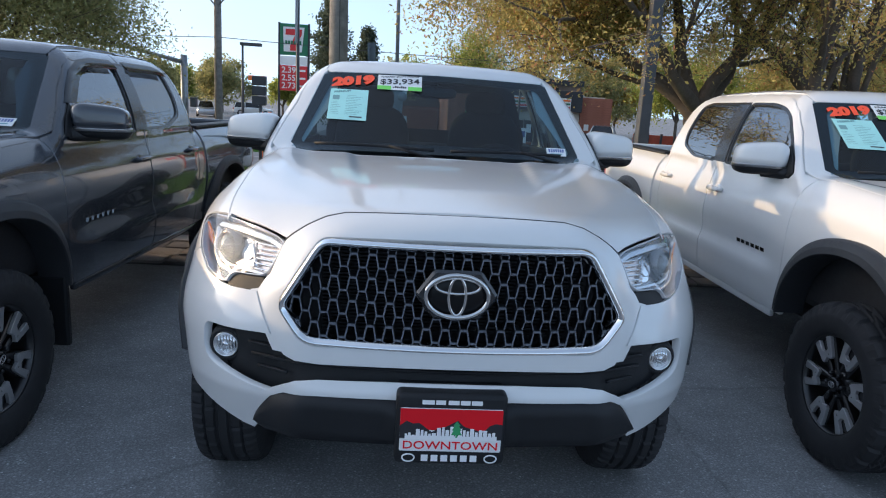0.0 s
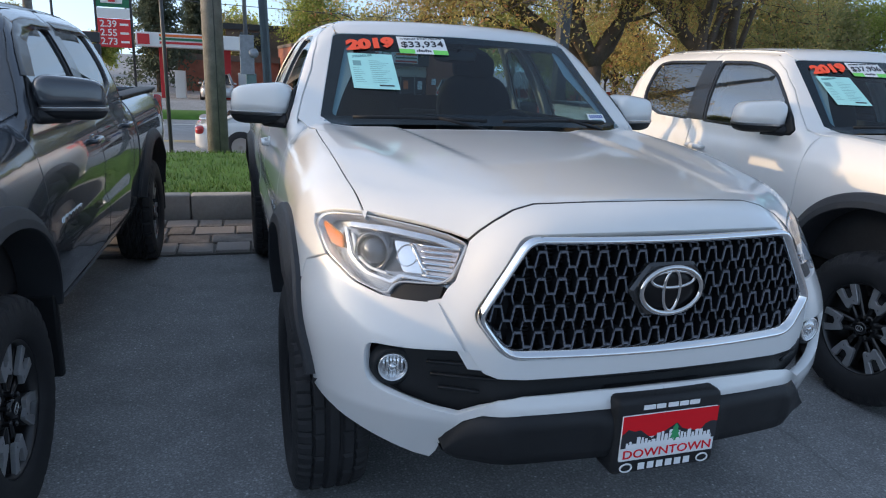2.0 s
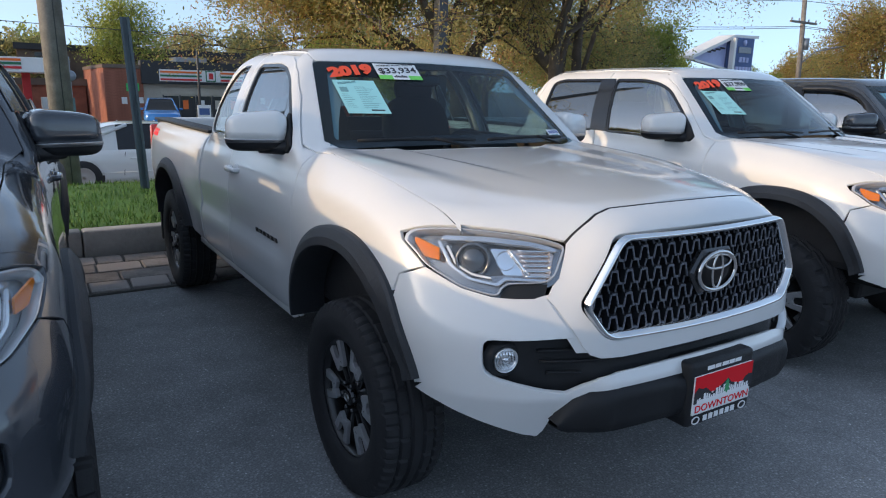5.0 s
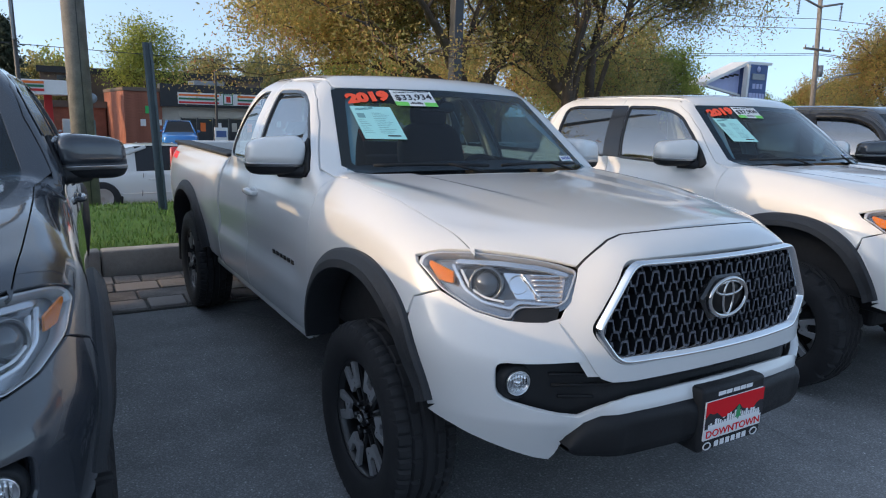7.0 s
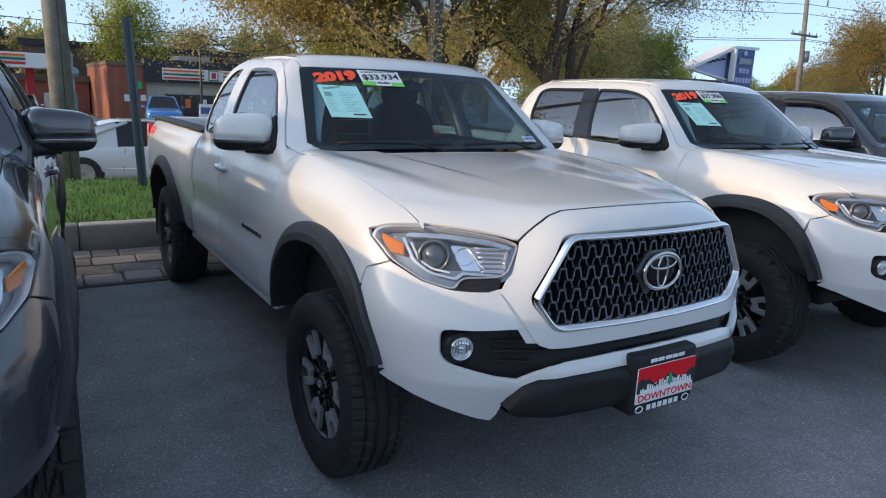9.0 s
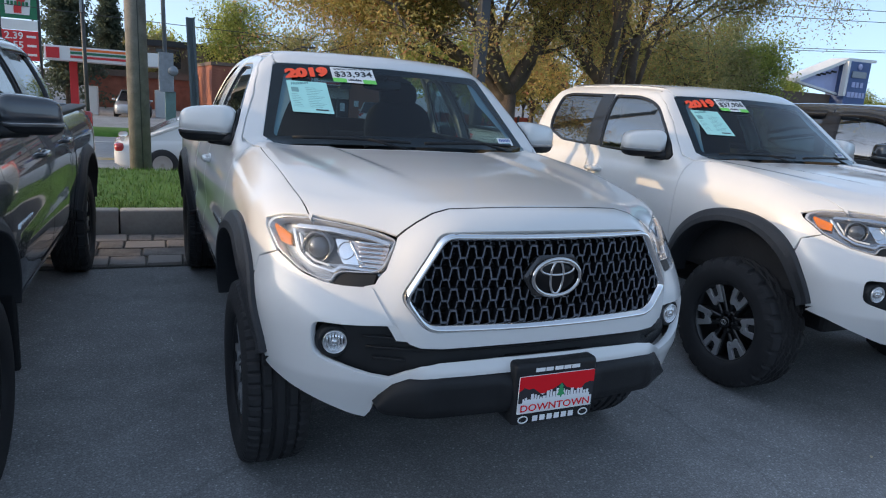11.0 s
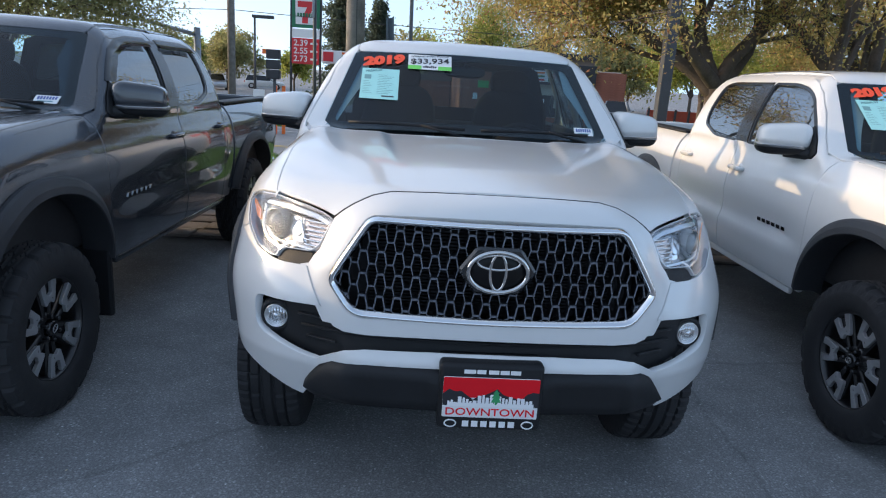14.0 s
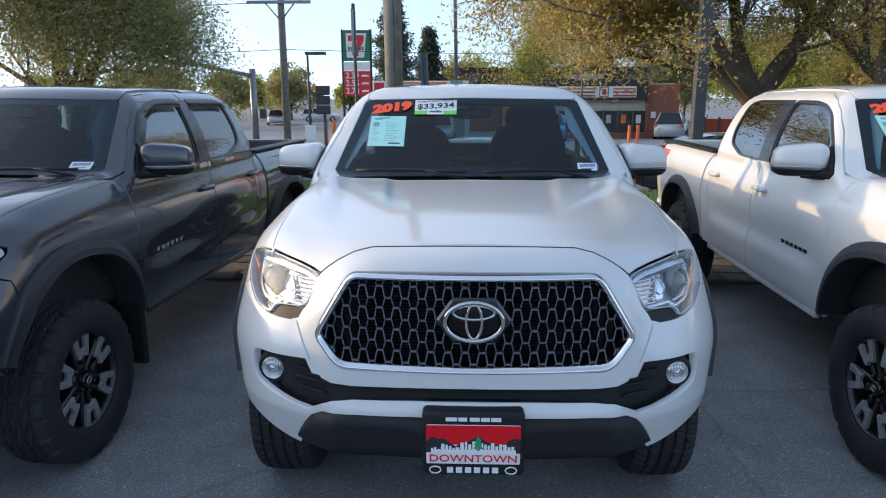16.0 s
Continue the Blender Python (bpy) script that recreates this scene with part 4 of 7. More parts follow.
        part("light_guide", side_of(skin(f, hockey_in, way, h=0.02, off=0.022, depth=0.015, gap=0)), M["lamp_silver"], hl)
        ac = li.front([(0.846, 1.080)])[0]
        ac = ac - slope(f, ac[None])[0] * 0.022
        af = Matrix(((0.43, 0, 0.903, ac[0]), (0.903, 0, -0.43, ac[1]), (0, 1, 0, ac[2]), (0, 0, 0, 1)))
        part("side_reflector", side_of(prism([tuple(q) for q in rounded([(-0.052, 0.008, 0.004), (-0.054, -0.030, 0.004), (0.006, -0.026, 0.004), (0.044, 0.022, 0.004), (0.040, 0.034, 0.004)])], 0.006, af, 0.001)), M["amber"], hl, "amber side reflector")
        mb_r = part("main_beam_reflector", side_of(skin(f, hi_beam, way, h=0.02, off=0.044, depth=0.02, gap=0)), M["lamp_chrome"], hl)
        q = li.front([(0.664 - 0.007 * k, 1.104 - 0.0195 * k) for k in range(5)])
        part("reflector_divider", side_of(tube([tuple(a - b * 0.032) for a, b in zip(q, slope(f, q))], [0.005, 0.006, 0.006, 0.007, 0.009], 8)), M["lamp_chrome"], mb_r)
        bowl = lathe([(0.030, 0.0), (0.026, 0.014), (0.015, 0.024), (0.0, 0.031)], 24, "Z")
        bc = li.front([(0.681, 1.072)])[0]
        part("main_beam_bowl", side_of(bowl.moved(plane_at(Vector(bc) - Vector(slope(f, bc[None])[0]) * 0.040, (1, 0, 0), slope(f, bc[None])[0]) @ Matrix.Scale(-1, 4, (0, 0, 1)))), M["lamp_mid"], mb_r)
        c = li.front([(0.757, 1.072)])[0]
        nrm = slope(f, np.array([c]))[0]
        aim = Vector((nrm[0] * 0.75, nrm[1], nrm[2] * 0.2)).normalized()
        mm = plane_at(Vector(c) - Vector(nrm) * 0.052, (1, 0, 0), aim) @ Matrix.Scale(1.08, 4)
        ball = lathe([(0.0, 0.040), (0.022, 0.040), (0.036, 0.030), (0.044, 0.016), (0.047, 0.0)], 36, "Z").moved(mm)
        part("projector_lens", side_of(ball), M["lens_grey"], hl, "dark glass projector lens")
        part("projector_ring", side_of(lathe([(0.0, 0.052), (0.030, 0.051), (0.034, 0.047), (0.030, 0.042), (0.004, 0.041)], 36, "Z").moved(mm)), M["lens_ring"], hl)
        ribs = MB()
        for i in range(6):
            z = 1.024 + i * 0.0150
            q = li.front([(0.556 + x, z) for x in np.linspace(0.004 + 0.020 * (1 - i / 6.0), 0.088, 6)])
            n2 = slope(f, q)
            ribs.join(tube([tuple(a - b * 0.026) for a, b in zip(q, n2)], 0.0034, 6))
        part("turn_signal_ribs", side_of(ribs), M["chrome"], hl)
        back_s = li.front(rounded([(0.555, 1.10, 0.01), (0.655, 1.105, 0.01), (0.645, 1.022, 0.01), (0.585, 1.020, 0.01)]))
        part("turn_signal_reflector", side_of(skin(f, back_s, way, h=0.02, off=0.040, depth=0.02, gap=0)), M["lamp_blush"], hl)

    # fenders
    arch = np.vstack([li.side(arch_line(FRONT_AXLE, 0.565, 0.622, 133, 16, 22)), li.side([(1.470, 0.545)])])
    door_front = [(1.515, 0.545), (1.490, 0.70), (1.478, 0.95), (1.490, 1.15), (1.482, 1.280)]
    edge = np.vstack([arch, li.side(door_front), screen_side[:1], hood_side[::-1], li.front([(0.746, 1.150), (0.82, 1.140), (0.872, 1.113), (0.878, 1.090), (0.8585, 1.0225)]), li.side([(0.5165, 0.9855)])])
    both("fender", skin(f, edge, (-1, 0.30, -0.75), h=0.03, depth=0.02), P, t)
    add_flare(t, f, FRONT_AXLE, 157, 17)
    add_flare(t, f, REAR_AXLE, 162, 12, True)
    if visors:
        both("mud_flap", box(0.70, 0.93, FRONT_AXLE + 0.50, FRONT_AXLE + 0.54, 0.26, 0.62, 0.012), M["black"], t)
    both("mud_flap", box(0.70, 0.93, REAR_AXLE + 0.50, REAR_AXLE + 0.54, 0.28, 0.62, 0.012), M["black"], t)
    if price == "$37,906":
        part("antenna_base", tube([(-0.80, 1.02, 1.20), (-0.805, 1.03, 1.25)], [0.012, 0.006], 10), M["black"], t)

    # windscreen, pillars, roof
    d1, gut_end = (2.53 if double else 2.505), cab_end - 0.26
    seam_top, belt_in = 2.645, (2.565 if double else 2.548)
    scr = np.vstack([screen_side, screen_top, screen_top[::-1][1:] * (-1, 1, 1), screen_side[::-1] * (-1, 1, 1), li.front([(-0.72, 1.300), (-0.60, 1.306), (-0.35, 1.314), (0, 1.316), (0.35, 1.314), (0.60, 1.306), (0.72, 1.300)])])
    ws = part("windscreen", skin(f, scr, (0, 1, -0.3), h=0.05, off=0.004, depth=0.0, gap=0.0), M["screen_glass"], t, "lightly tinted windscreen")
    ws.visible_shadow = False
    frit = skin(f, scr, (0, 1, -0.3), holes=(li.front(full_ring([(0, 1.672), (0.56, 1.660, 0.04), (0.685, 1.335, 0.03), (0, 1.340)], 0.03)),), h=0.03, off=0.006, depth=0.0, gap=0.0)
    part("windscreen_seal", frit, M["gloss"], ws)
    rail = [(1.57, 1.318), (1.66, 1.398), (1.80, 1.525), (1.94, 1.635), (2.05, 1.692), (2.16, 1.720), (2.30, 1.733), (2.46, 1.737)]
    rail = [tuple(q) for q in dense(np.array(rail), 0.03, False)]
    pil = np.vstack([screen_side, li.front([(0.60, 1.70)]), li.side([(2.10, 1.740)] + [q for q in rail[::-1] if q[0] < 2.062]), li.side([(1.500, 1.290)])])
    gutter = li.side([(2.10, 1.742), (2.30, 1.754), (2.60, 1.758), (gut_end - 0.2, 1.750), (gut_end, 1.738)])
    jamb = [(q[0] - 0.035, q[1] + 0.022) for q in rail if q[0] < 2.02] + [(q[0], min(q[1] + 0.022, 1.75)) for q in rail if q[0] >= 2.02] + [(seam_top, 1.755), (seam_top, 1.725)] + [(q[0] + 0.03, q[1] - 0.02) for q in rail[::-1]]
    both("door_jamb", skin(f, li.side(jamb), (-1, 0.1, -0.2), h=0.03, off=0.010, depth=0.0, gap=0.0), P, t)
    foot = [(1.45, 0.56), (1.45, 1.28), (1.60, 1.36), (1.63, 1.33), (1.54, 1.25), (1.53, 0.56)]
    both("door_jamb", skin(f, li.side(dense(np.array(foot), 0.05)), (-1, 0.0, -0.1), h=0.04, off=0.012, depth=0.0, gap=0.0), P, t)
    roof_edge = [(2.02, 1.715), (2.10, 1.728), (2.30, 1.740), (gut_end - 0.2, 1.738), (gut_end, 1.725), (gut_end, 1.760), (gut_end - 0.2, 1.768), (2.30, 1.768), (2.06, 1.750)]
    both("roof_ditch", skin(f, li.side(dense(np.array(roof_edge), 0.05)), (-1, 0.1, -0.5), h=0.03, off=0.008, depth=0.0, gap=0.0), P, t)
    both("windscreen_pillar", skin(f, pil, (-1, 0.55, -0.3), h=0.025, depth=0.02, gap=0.0015), P, t)
    rear_top = li.above([(0.55, cab_end - 0.22), (0.30, cab_end - 0.19), (0, cab_end - 0.18)])
    rf = np.vstack([screen_top[::-1], li.front([(0.60, 1.705)]), gutter, rear_top])
    part("roof", skin(f, full(rf[1:-1]), (0, 0.15, -1), h=0.05, depth=0.02, gap=0.001), P, t)
    both("roof_gutter", tube([(p[0] - 0.004, p[1], p[2] + 0.002) for p in dense(gutter, 0.08, False)], 0.0028, 6), M["black"], t)

    # doors with their windows
    z_low = 0.548
    doors = []
    outline1 = door_front + [(1.545, 1.300)] + rail[:-1] + [(seam_top - 0.012, 1.738), (belt_in - 0.008, 1.28), (d1 - 0.004, 1.1), (d1, 0.75), (d1 - 0.004, z_low)]
    rear_b, rear_t = (2.440, 2.548) if double else (2.478, 2.578)
    win1 = rounded([(1.640, 1.268, 0.02), (1.612, 1.300, 0.012), (1.672, 1.372, 0.02), (1.80, 1.486, 0.03), (1.96, 1.612, 0.06), (2.10, 1.662, 0.06), (2.26, 1.686, 0.05), (rear_t, 1.688, 0.03), (rear_b, 1.284, 0.02)])
    doors.append(("front_door", outline1, win1, "side_glass", 2.40))
    if double:
        d2 = 3.40
        outline2 = [(d1 + 0.004, z_low), (d1 + 0.008, 0.75), (d1 + 0.004, 1.1), (belt_in, 1.28), (seam_top - 0.004, 1.738), (2.95, 1.742), (3.20, 1.738), (3.30, 1.722), (3.352, 1.668), (3.372, 1.55), (3.372, 1.42), (d2 - 0.02, 1.32), (d2, 1.20), (d2, 0.98), (d2 - 0.02, 0.86), (d2 - 0.06, 0.72), (d2 - 0.08, z_low)]
        win2 = rounded([(2.602, 1.284, 0.02), (2.692, 1.688, 0.02), (3.16, 1.686, 0.04), (3.275, 1.664, 0.06), (3.262, 1.46, 0.05), (3.215, 1.362, 0.05), (2.98, 1.292, 0.05)])
        doors.append(("rear_door", outline2, win2, "dark_glass", 3.285))
        rear_side = [(d2 - 0.075, z_low), (d2 - 0.055, 0.72), (d2 - 0.015, 0.86), (d2 + 0.005, 0.98), (d2 + 0.005, 1.20), (d2 - 0.015, 1.325), (3.377, 1.42), (3.377, 1.552), (3.357, 1.672), (3.304, 1.728), (3.20, 1.743), (2.80, 1.746), (2.80, 1.757), (gut_end - 0.2, 1.750), (gut_end, 1.738), (3.36, 1.69), (3.425, 1.58), (3.475, 1.42), (cab_end - 0.015, 1.28), (cab_end - 0.01, 1.0), (cab_end - 0.01, z_low)]
        win3 = None
    else:
        rear_side = [(d1 + 0.003, z_low), (d1 + 0.007, 0.75), (d1 + 0.003, 1.1), (belt_in, 1.28), (seam_top - 0.006, 1.738), (seam_top, 1.752), (2.75, 1.752), (gut_end, 1.738), (2.985, 1.69), (3.050, 1.58), (3.100, 1.42), (cab_end - 0.015, 1.28), (cab_end - 0.01, 1.0), (cab_end - 0.01, z_low)]
        win3 = rounded([(2.648, 1.284, 0.02), (2.745, 1.686, 0.02), (2.905, 1.680, 0.05), (2.985, 1.600, 0.06), (3.048, 1.420, 0.05), (3.035, 1.300, 0.03), (2.98, 1.280, 0.03)])
    for name, outl, win, gl, hy in doors:
        hole = li.side(dense(win, 0.03))
        pan = skin(f, li.side(dense(outl, 0.05)), (-1, 0, -0.12), holes=(hole,), h=0.035, depth=0.025, gap=0.0035)
        pane = skin(f, hole, (-1, 0, -0.12), h=0.05, off=0.014, depth=0.0, gap=-0.004)
        seal = skin(f, hole, (-1, 0, -0.12), holes=(li.side(shrink(dense(win, 0.03), 0.015)),), h=0.02, off=0.004, depth=0.012, gap=0.0)
        for s in (1, -1):
            so = (lambda q: q) if s > 0 else (lambda q: q.mirrored())
            d = part(name, so(pan), P, t)
            part("window_glass", so(pane), M[gl], d, "window glass").visible_shadow = False
            part("window_seal", so(seal), M["gloss"], d)
            hp = li.side([(hy, 1.118)])[0]
            cup = squash((hp[0] - 0.004, hp[1] + 0.0, hp[2] - 0.004), (0.010, 0.055, 0.036), 2.2, 20, 10)
            hd = squash((hp[0] + 0.028, hp[1] + 0.012, hp[2]), (0.014, 0.092, 0.017), 2.6, 24, 10)
            hd.join(squash((hp[0] + 0.008, hp[1] + 0.085, hp[2]), (0.026, 0.022, 0.016), 2.6, 14, 8)).join(squash((hp[0] + 0.010, hp[1] - 0.068, hp[2]), (0.024, 0.014, 0.014), 2.6, 14, 8))
            part("door_handle", so(hd), P, d, "door handle")
            part("handle_cup", so(cup), P, d)
            if name == "front_door":
                for i in range(6):
                    q = li.side([(1.685 + i * 0.058 + a, 0.858 + b) for a, b in ((0, -0.011), (0.034, -0.011), (0.040, 0.009), (0.006, 0.009))])
                    bar = MB().add([(a[0] + 0.001, a[1], a[2]) for a in q] + [(a[0] + 0.006, a[1], a[2]) for a in q], [(4, 5, 6, 7), (0, 1, 5, 4), (1, 2, 6, 5), (2, 3, 7, 6), (3, 0, 4, 7)], flat=True)
                    part("badge_bar", so(bar), M["chrome"] if paint == "grey" else M["gloss"], d)
                upper = [(1.745, 1.452), (1.85, 1.545), (1.955, 1.622), (2.10, 1.676), (2.28, 1.700), (2.54, 1.702)]
                lower = [(1.80, 1.445), (1.89, 1.518), (1.98, 1.582), (2.12, 1.628), (2.28, 1.646), (2.53, 1.648)]
            else:
                upper = [(2.69, 1.700), (2.95, 1.700), (3.15, 1.698), (3.26, 1.680)]
                lower = [(2.68, 1.642), (2.95, 1.642), (3.15, 1.640), (3.27, 1.630)]
            if visors:
                a_, b_, k = li.side(upper), li.side(lower), len(upper)
                vm = MB().add(np.vstack([a_ + (0.004, 0, 0), b_ + (0.020, 0, 0), b_ + (0.016, 0, 0)]), [(i, i + 1, k + i + 1, k + i) for i in range(k - 1)] + [(k + i, k + i + 1, 2 * k + i + 1, 2 * k + i) for i in range(k - 1)])
                part("rain_visor", so(vm), M["gloss"], d, "smoked rain visor over the window")
    holes3 = (li.side(dense(win3, 0.03)),) if win3 is not None else ()
    qp = skin(f, li.side(dense(rear_side, 0.05)), (-1, 0.1, -0.12), holes=holes3, h=0.035, depth=0.025, gap=0.0025)
    for s, qm in zip((1, -1), (qp, qp.mirrored())):
        d = part("rear_access_door" if win3 is not None else "cab_corner", qm, P, t)
        if win3 is not None:
            pane = skin(f, holes3[0], (-1, 0, -0.12), h=0.05, off=0.012, depth=0.0, gap=-0.004)
            seal = skin(f, holes3[0], (-1, 0, -0.12), holes=(li.side(shrink(dense(win3, 0.03), 0.007)),), h=0.02, off=0.004, depth=0.010, gap=0.0)
            part("window_glass", pane if s > 0 else pane.mirrored(), M["side_glass"], d, "tinted rear side window").visible_shadow = False
            part("window_seal", seal if s > 0 else seal.mirrored(), M["gloss"], d)
    both("rocker", box(0.855, 0.888, 1.58, 3.42, 0.502, 0.545, 0.012, 3), P, t)
    pillar_b = li.side([(2.440, 1.290), (2.602, 1.290), (2.690, 1.684), (2.548, 1.684)])
    if double:
        both("centre_pillar_trim", skin(f, pillar_b, (-1, 0, -0.12), h=0.04, off=-0.002, depth=0.004, gap=0.0), M["gloss"], t)

    # back of the cab
    bw = full_ring([(0, 1.66), (0.50, 1.64, 0.04), (0.58, 1.37, 0.04), (0, 1.36)], 0.04)
    by = lambda z: cab_end - 0.06 * (z - 1.3) - 0.05
    mb = MB()
    o = np.array([(-0.72, 1.20), (0.72, 1.20), (0.72, 1.35), (0.62, 1.66), (0.50, 1.71), (-0.50, 1.71), (-0.62, 1.66), (-0.72, 1.35)])
    loops2 = geometry_cdt([Vector(p) for p in o] + [Vector(p) for p in bw], [(i, (i + 1) % 8) for i in range(8)] + [(8 + i, 8 + (i + 1) % len(bw)) for i in range(len(bw))])
    v2 = np.array([tuple(p) for p in loops2[0]])
    tri = [q for q in loops2[2] if not inside(bw, v2[list(q)].mean(0)[None])[0] and inside(o, v2[list(q)].mean(0)[None])[0]]
    mb.add([(a, by(b), b) for a, b in v2], tri)
    part("cab_back", mb, P, t)
    part("cab_back_lining", mb.moved(Matrix.Translation((0, -0.014, 0))), M["dash"], t)
    part("rear_window", MB().add([(a, by(b) - 0.018, b) for a, b in bw], [tuple(range(len(bw)))]), M["dark_glass"] if double else M["rear_glass"], t).visible_shadow = False

    # bed
    b0 = cab_end + 0.028
    arch2 = arch_line(REAR_AXLE, 0.545, 0.575, 20, 160, 24)
    bed = [(b0, 0.56), (b0, 1.0), (b0, 1.262), (4.2, 1.268), (5.0, 1.270), (tail_y - 0.04, 1.268), (tail_y, 1.1), (tail_y, 0.80), (tail_y - 0.02, 0.64), (4.75, 0.60)]
    if b0 > REAR_AXLE - 0.55:
        arch2 = [q for q in arch2 if q[0] > b0 + 0.02]
    bed_line = li.side(bed[:-1] + [(REAR_AXLE + 0.60, 0.60)] + arch2 + ([(REAR_AXLE - 0.60, 0.56)] if b0 < REAR_AXLE - 0.62 else []))
    bp = skin(f, bed_line, (-1, 0, -0.05), h=0.04, depth=0.03, gap=0.001)
    both("bed_side", bp, P, t)
    inner_w = MB()
    inner_w.join(box(0.72, 0.755, b0 + 0.01, tail_y - 0.04, 0.72, 1.262)).join(box(0.755, 0.83, b0 + 0.01, tail_y - 0.03, 1.235, 1.262))
    both("bed_inner_wall", inner_w, M["black"], t)
    part("bed_floor", box(-0.73, 0.73, b0, tail_y - 0.03, 0.70, 0.74), M["black"], t)
    part("bed_front_wall", box(-0.80, 0.80, b0, b0 + 0.03, 0.70, 1.262, 0.004), M["black"], t)
    both("bed_rail_cap", box(0.715, 0.850, b0 + 0.005, tail_y - 0.02, 1.258, 1.280, 0.008, 3), M["black"], t)
    part("tailgate", box(-0.72, 0.72, tail_y - 0.05, tail_y + 0.02, 0.72, 1.276, 0.02, 3), P, t)
    both("tail_light", box(0.735, 0.895, tail_y - 0.055, tail_y + 0.018, 0.86, 1.22, 0.025, 3), M["red_lens"], t, "red tail light")
    part("rear_bumper", box(-0.86, 0.86, tail_y + 0.0, tail_y + 0.13, 0.50, 0.66, 0.03, 3), M["chrome"], t, "chrome rear bumper")
    stk = MB()
    for i, (a, b) in enumerate(((0.0, 0.075), (0.085, 0.16), (0.17, 0.25))):
        q = li.side([(4.70 + a, 1.145), (4.70 + b, 1.145), (4.70 + b, 1.20), (4.70 + a, 1.20)])
        stk.add(q + (0.0015, 0, 0), [(0, 1, 2, 3)], flat=True)
    both("bed_decal", stk, M["red"] if paint != "grey" else M["ink"], t, "off-road decal shown as plain bars")

    # door mirrors
    mc, mr = (0.962, 1.800, 1.362), (0.136, 0.086, 0.090)
    tip = Matrix.Translation(mc) @ Matrix.Rotation(radians(12), 4, "Z") @ Matrix.Rotation(radians(-4), 4, "Y") @ Matrix.Translation(-Vector(mc))

    def taper(m):
        """Drops and narrows the outer end of a mirror housing."""
        for i, (a, b, c) in enumerate(m.v):
            u = (a - mc[0]) / mr[0]
            k = max(u, -0.6)
            m.v[i] = (a, mc[1] + (b - mc[1]) * (1 - 0.16 * k) + 0.012 * k, mc[2] + (c - mc[2]) * ((1 - 0.17 * k) if c > mc[2] else (1 + 0.06 * k)) - 0.008 * k)
        return m.moved(tip)

    cap = taper(squash(mc, mr, 4.2, 40, 22, (-0.36, 1.0)))
    lowc = taper(squash(mc, (mr[0] * 1.01, mr[1] * 1.01, mr[2]), 4.0, 40, 22, (-1.0, -0.52)))
    strip = taper(squash(mc, (mr[0] * 1.02, mr[1] * 1.03, mr[2]), 4.2, 40, 24, (-0.54, -0.36)))
    arm = tube([(0.80, 1.66, 1.292), (0.88, 1.72, 1.290), (0.95, 1.78, 1.294)], [0.040, 0.032, 0.034], 12)
    sail = skin(f, li.side(dense(np.array([(1.645, 1.275), (1.620, 1.300), (1.678, 1.368), (1.765, 1.445), (1.785, 1.290)]), 0.03)), (-1, 0, -0.12), h=0.03, off=-0.006, depth=0.012, gap=0.0)
    for s in (1, -1):
        so = (lambda q: q) if s > 0 else (lambda q: q.mirrored())
        mi = part("door_mirror", so(lowc), M["black"], t, "door mirror with a painted cap")
        part("mirror_cap", so(cap), mirror_mat or P, mi)
        part("signal_strip", so(strip), M["satin"], mi)
        part("mirror_arm", so(arm), M["black"], mi)
        part("mirror_sail", so(sail), M["black"], mi)
        part("mirror_glass", so(squash((mc[0], mc[1] + 0.062, mc[2] + 0.005), (0.098, 0.022, 0.068), 3.2, 24, 12).moved(tip)), M["chrome"], mi)

    # cabin
    dash = MB()
    for i, (y, z) in enumerate(((1.42, 1.235), (1.60, 1.262), (1.78, 1.250), (1.86, 1.20), (1.86, 0.85))):
        dash.v += [(x, y, z - 0.02 * (x / 0.72) ** 2) for x in (-0.74, -0.4, 0, 0.4, 0.74)]
        dash.n += [(0.0, 0.0, 0.0)] * 5
    dash.f = [(i * 5 + j, i * 5 + j + 1, (i + 1) * 5 + j + 1, (i + 1) * 5 + j) for i in range(4) for j in range(4)]
    dash.flat = [False] * len(dash.f)
    part("dashboard", dash, M["dash"], t)
    part("instrument_hood", squash((0.37, 1.80, 1.255), (0.19, 0.10, 0.045), 2.4, 24, 10), M["dash"], t)
    whl = Matrix.Translation((0.37, 1.955, 1.17)) @ Matrix.Rotation(radians(-28), 4, "X")
    sw = tube([tuple(whl @ Vector((0.185 * math.cos(a * math.pi / 16), 0, 0.185 * math.sin(a * math.pi / 16)))) for a in range(33)], 0.016, 8, False)
    sw.join(box(-0.17, 0.17, -0.012, 0.012, -0.022, 0.022, 0.008).moved(whl)).join(squash((0, 0, 0), (0.075, 0.03, 0.065), 2.5, 20, 10).moved(whl))
    part("steering_wheel", sw, M["dash"], t, "dark steering wheel")
    for x in ((-0.37, 0.37)):
        st = part("seat", squash((x, 2.30, 0.86), (0.26, 0.27, 0.10), 3.2), M["seat"], t, "dark fabric seat")
        part("backrest", squash((0, 0, 0), (0.245, 0.085, 0.33), 3.4).moved(pose(x, 2.60, 1.20, -14)), M["seat"], st)
        part("headrest", squash((0, 0, 0), (0.135, 0.055, 0.085), 3.0).moved(pose(x, 2.675, 1.565, -10)), M["seat"], st)
        for e in (-0.05, 0.05):
            part("headrest_stalk", tube([(x + e, 2.66, 1.46), (x + e, 2.67, 1.54)], 0.007, 6), M["satin"], st)
    part("cab_floor", box(-0.76, 0.76, 1.5, cab_end - 0.05, 0.58, 0.66), M["dash"], t)
    part("headlining", box(-0.55, 0.55, 2.15, cab_end - 0.2, 1.690, 1.70), M["trim"], t)
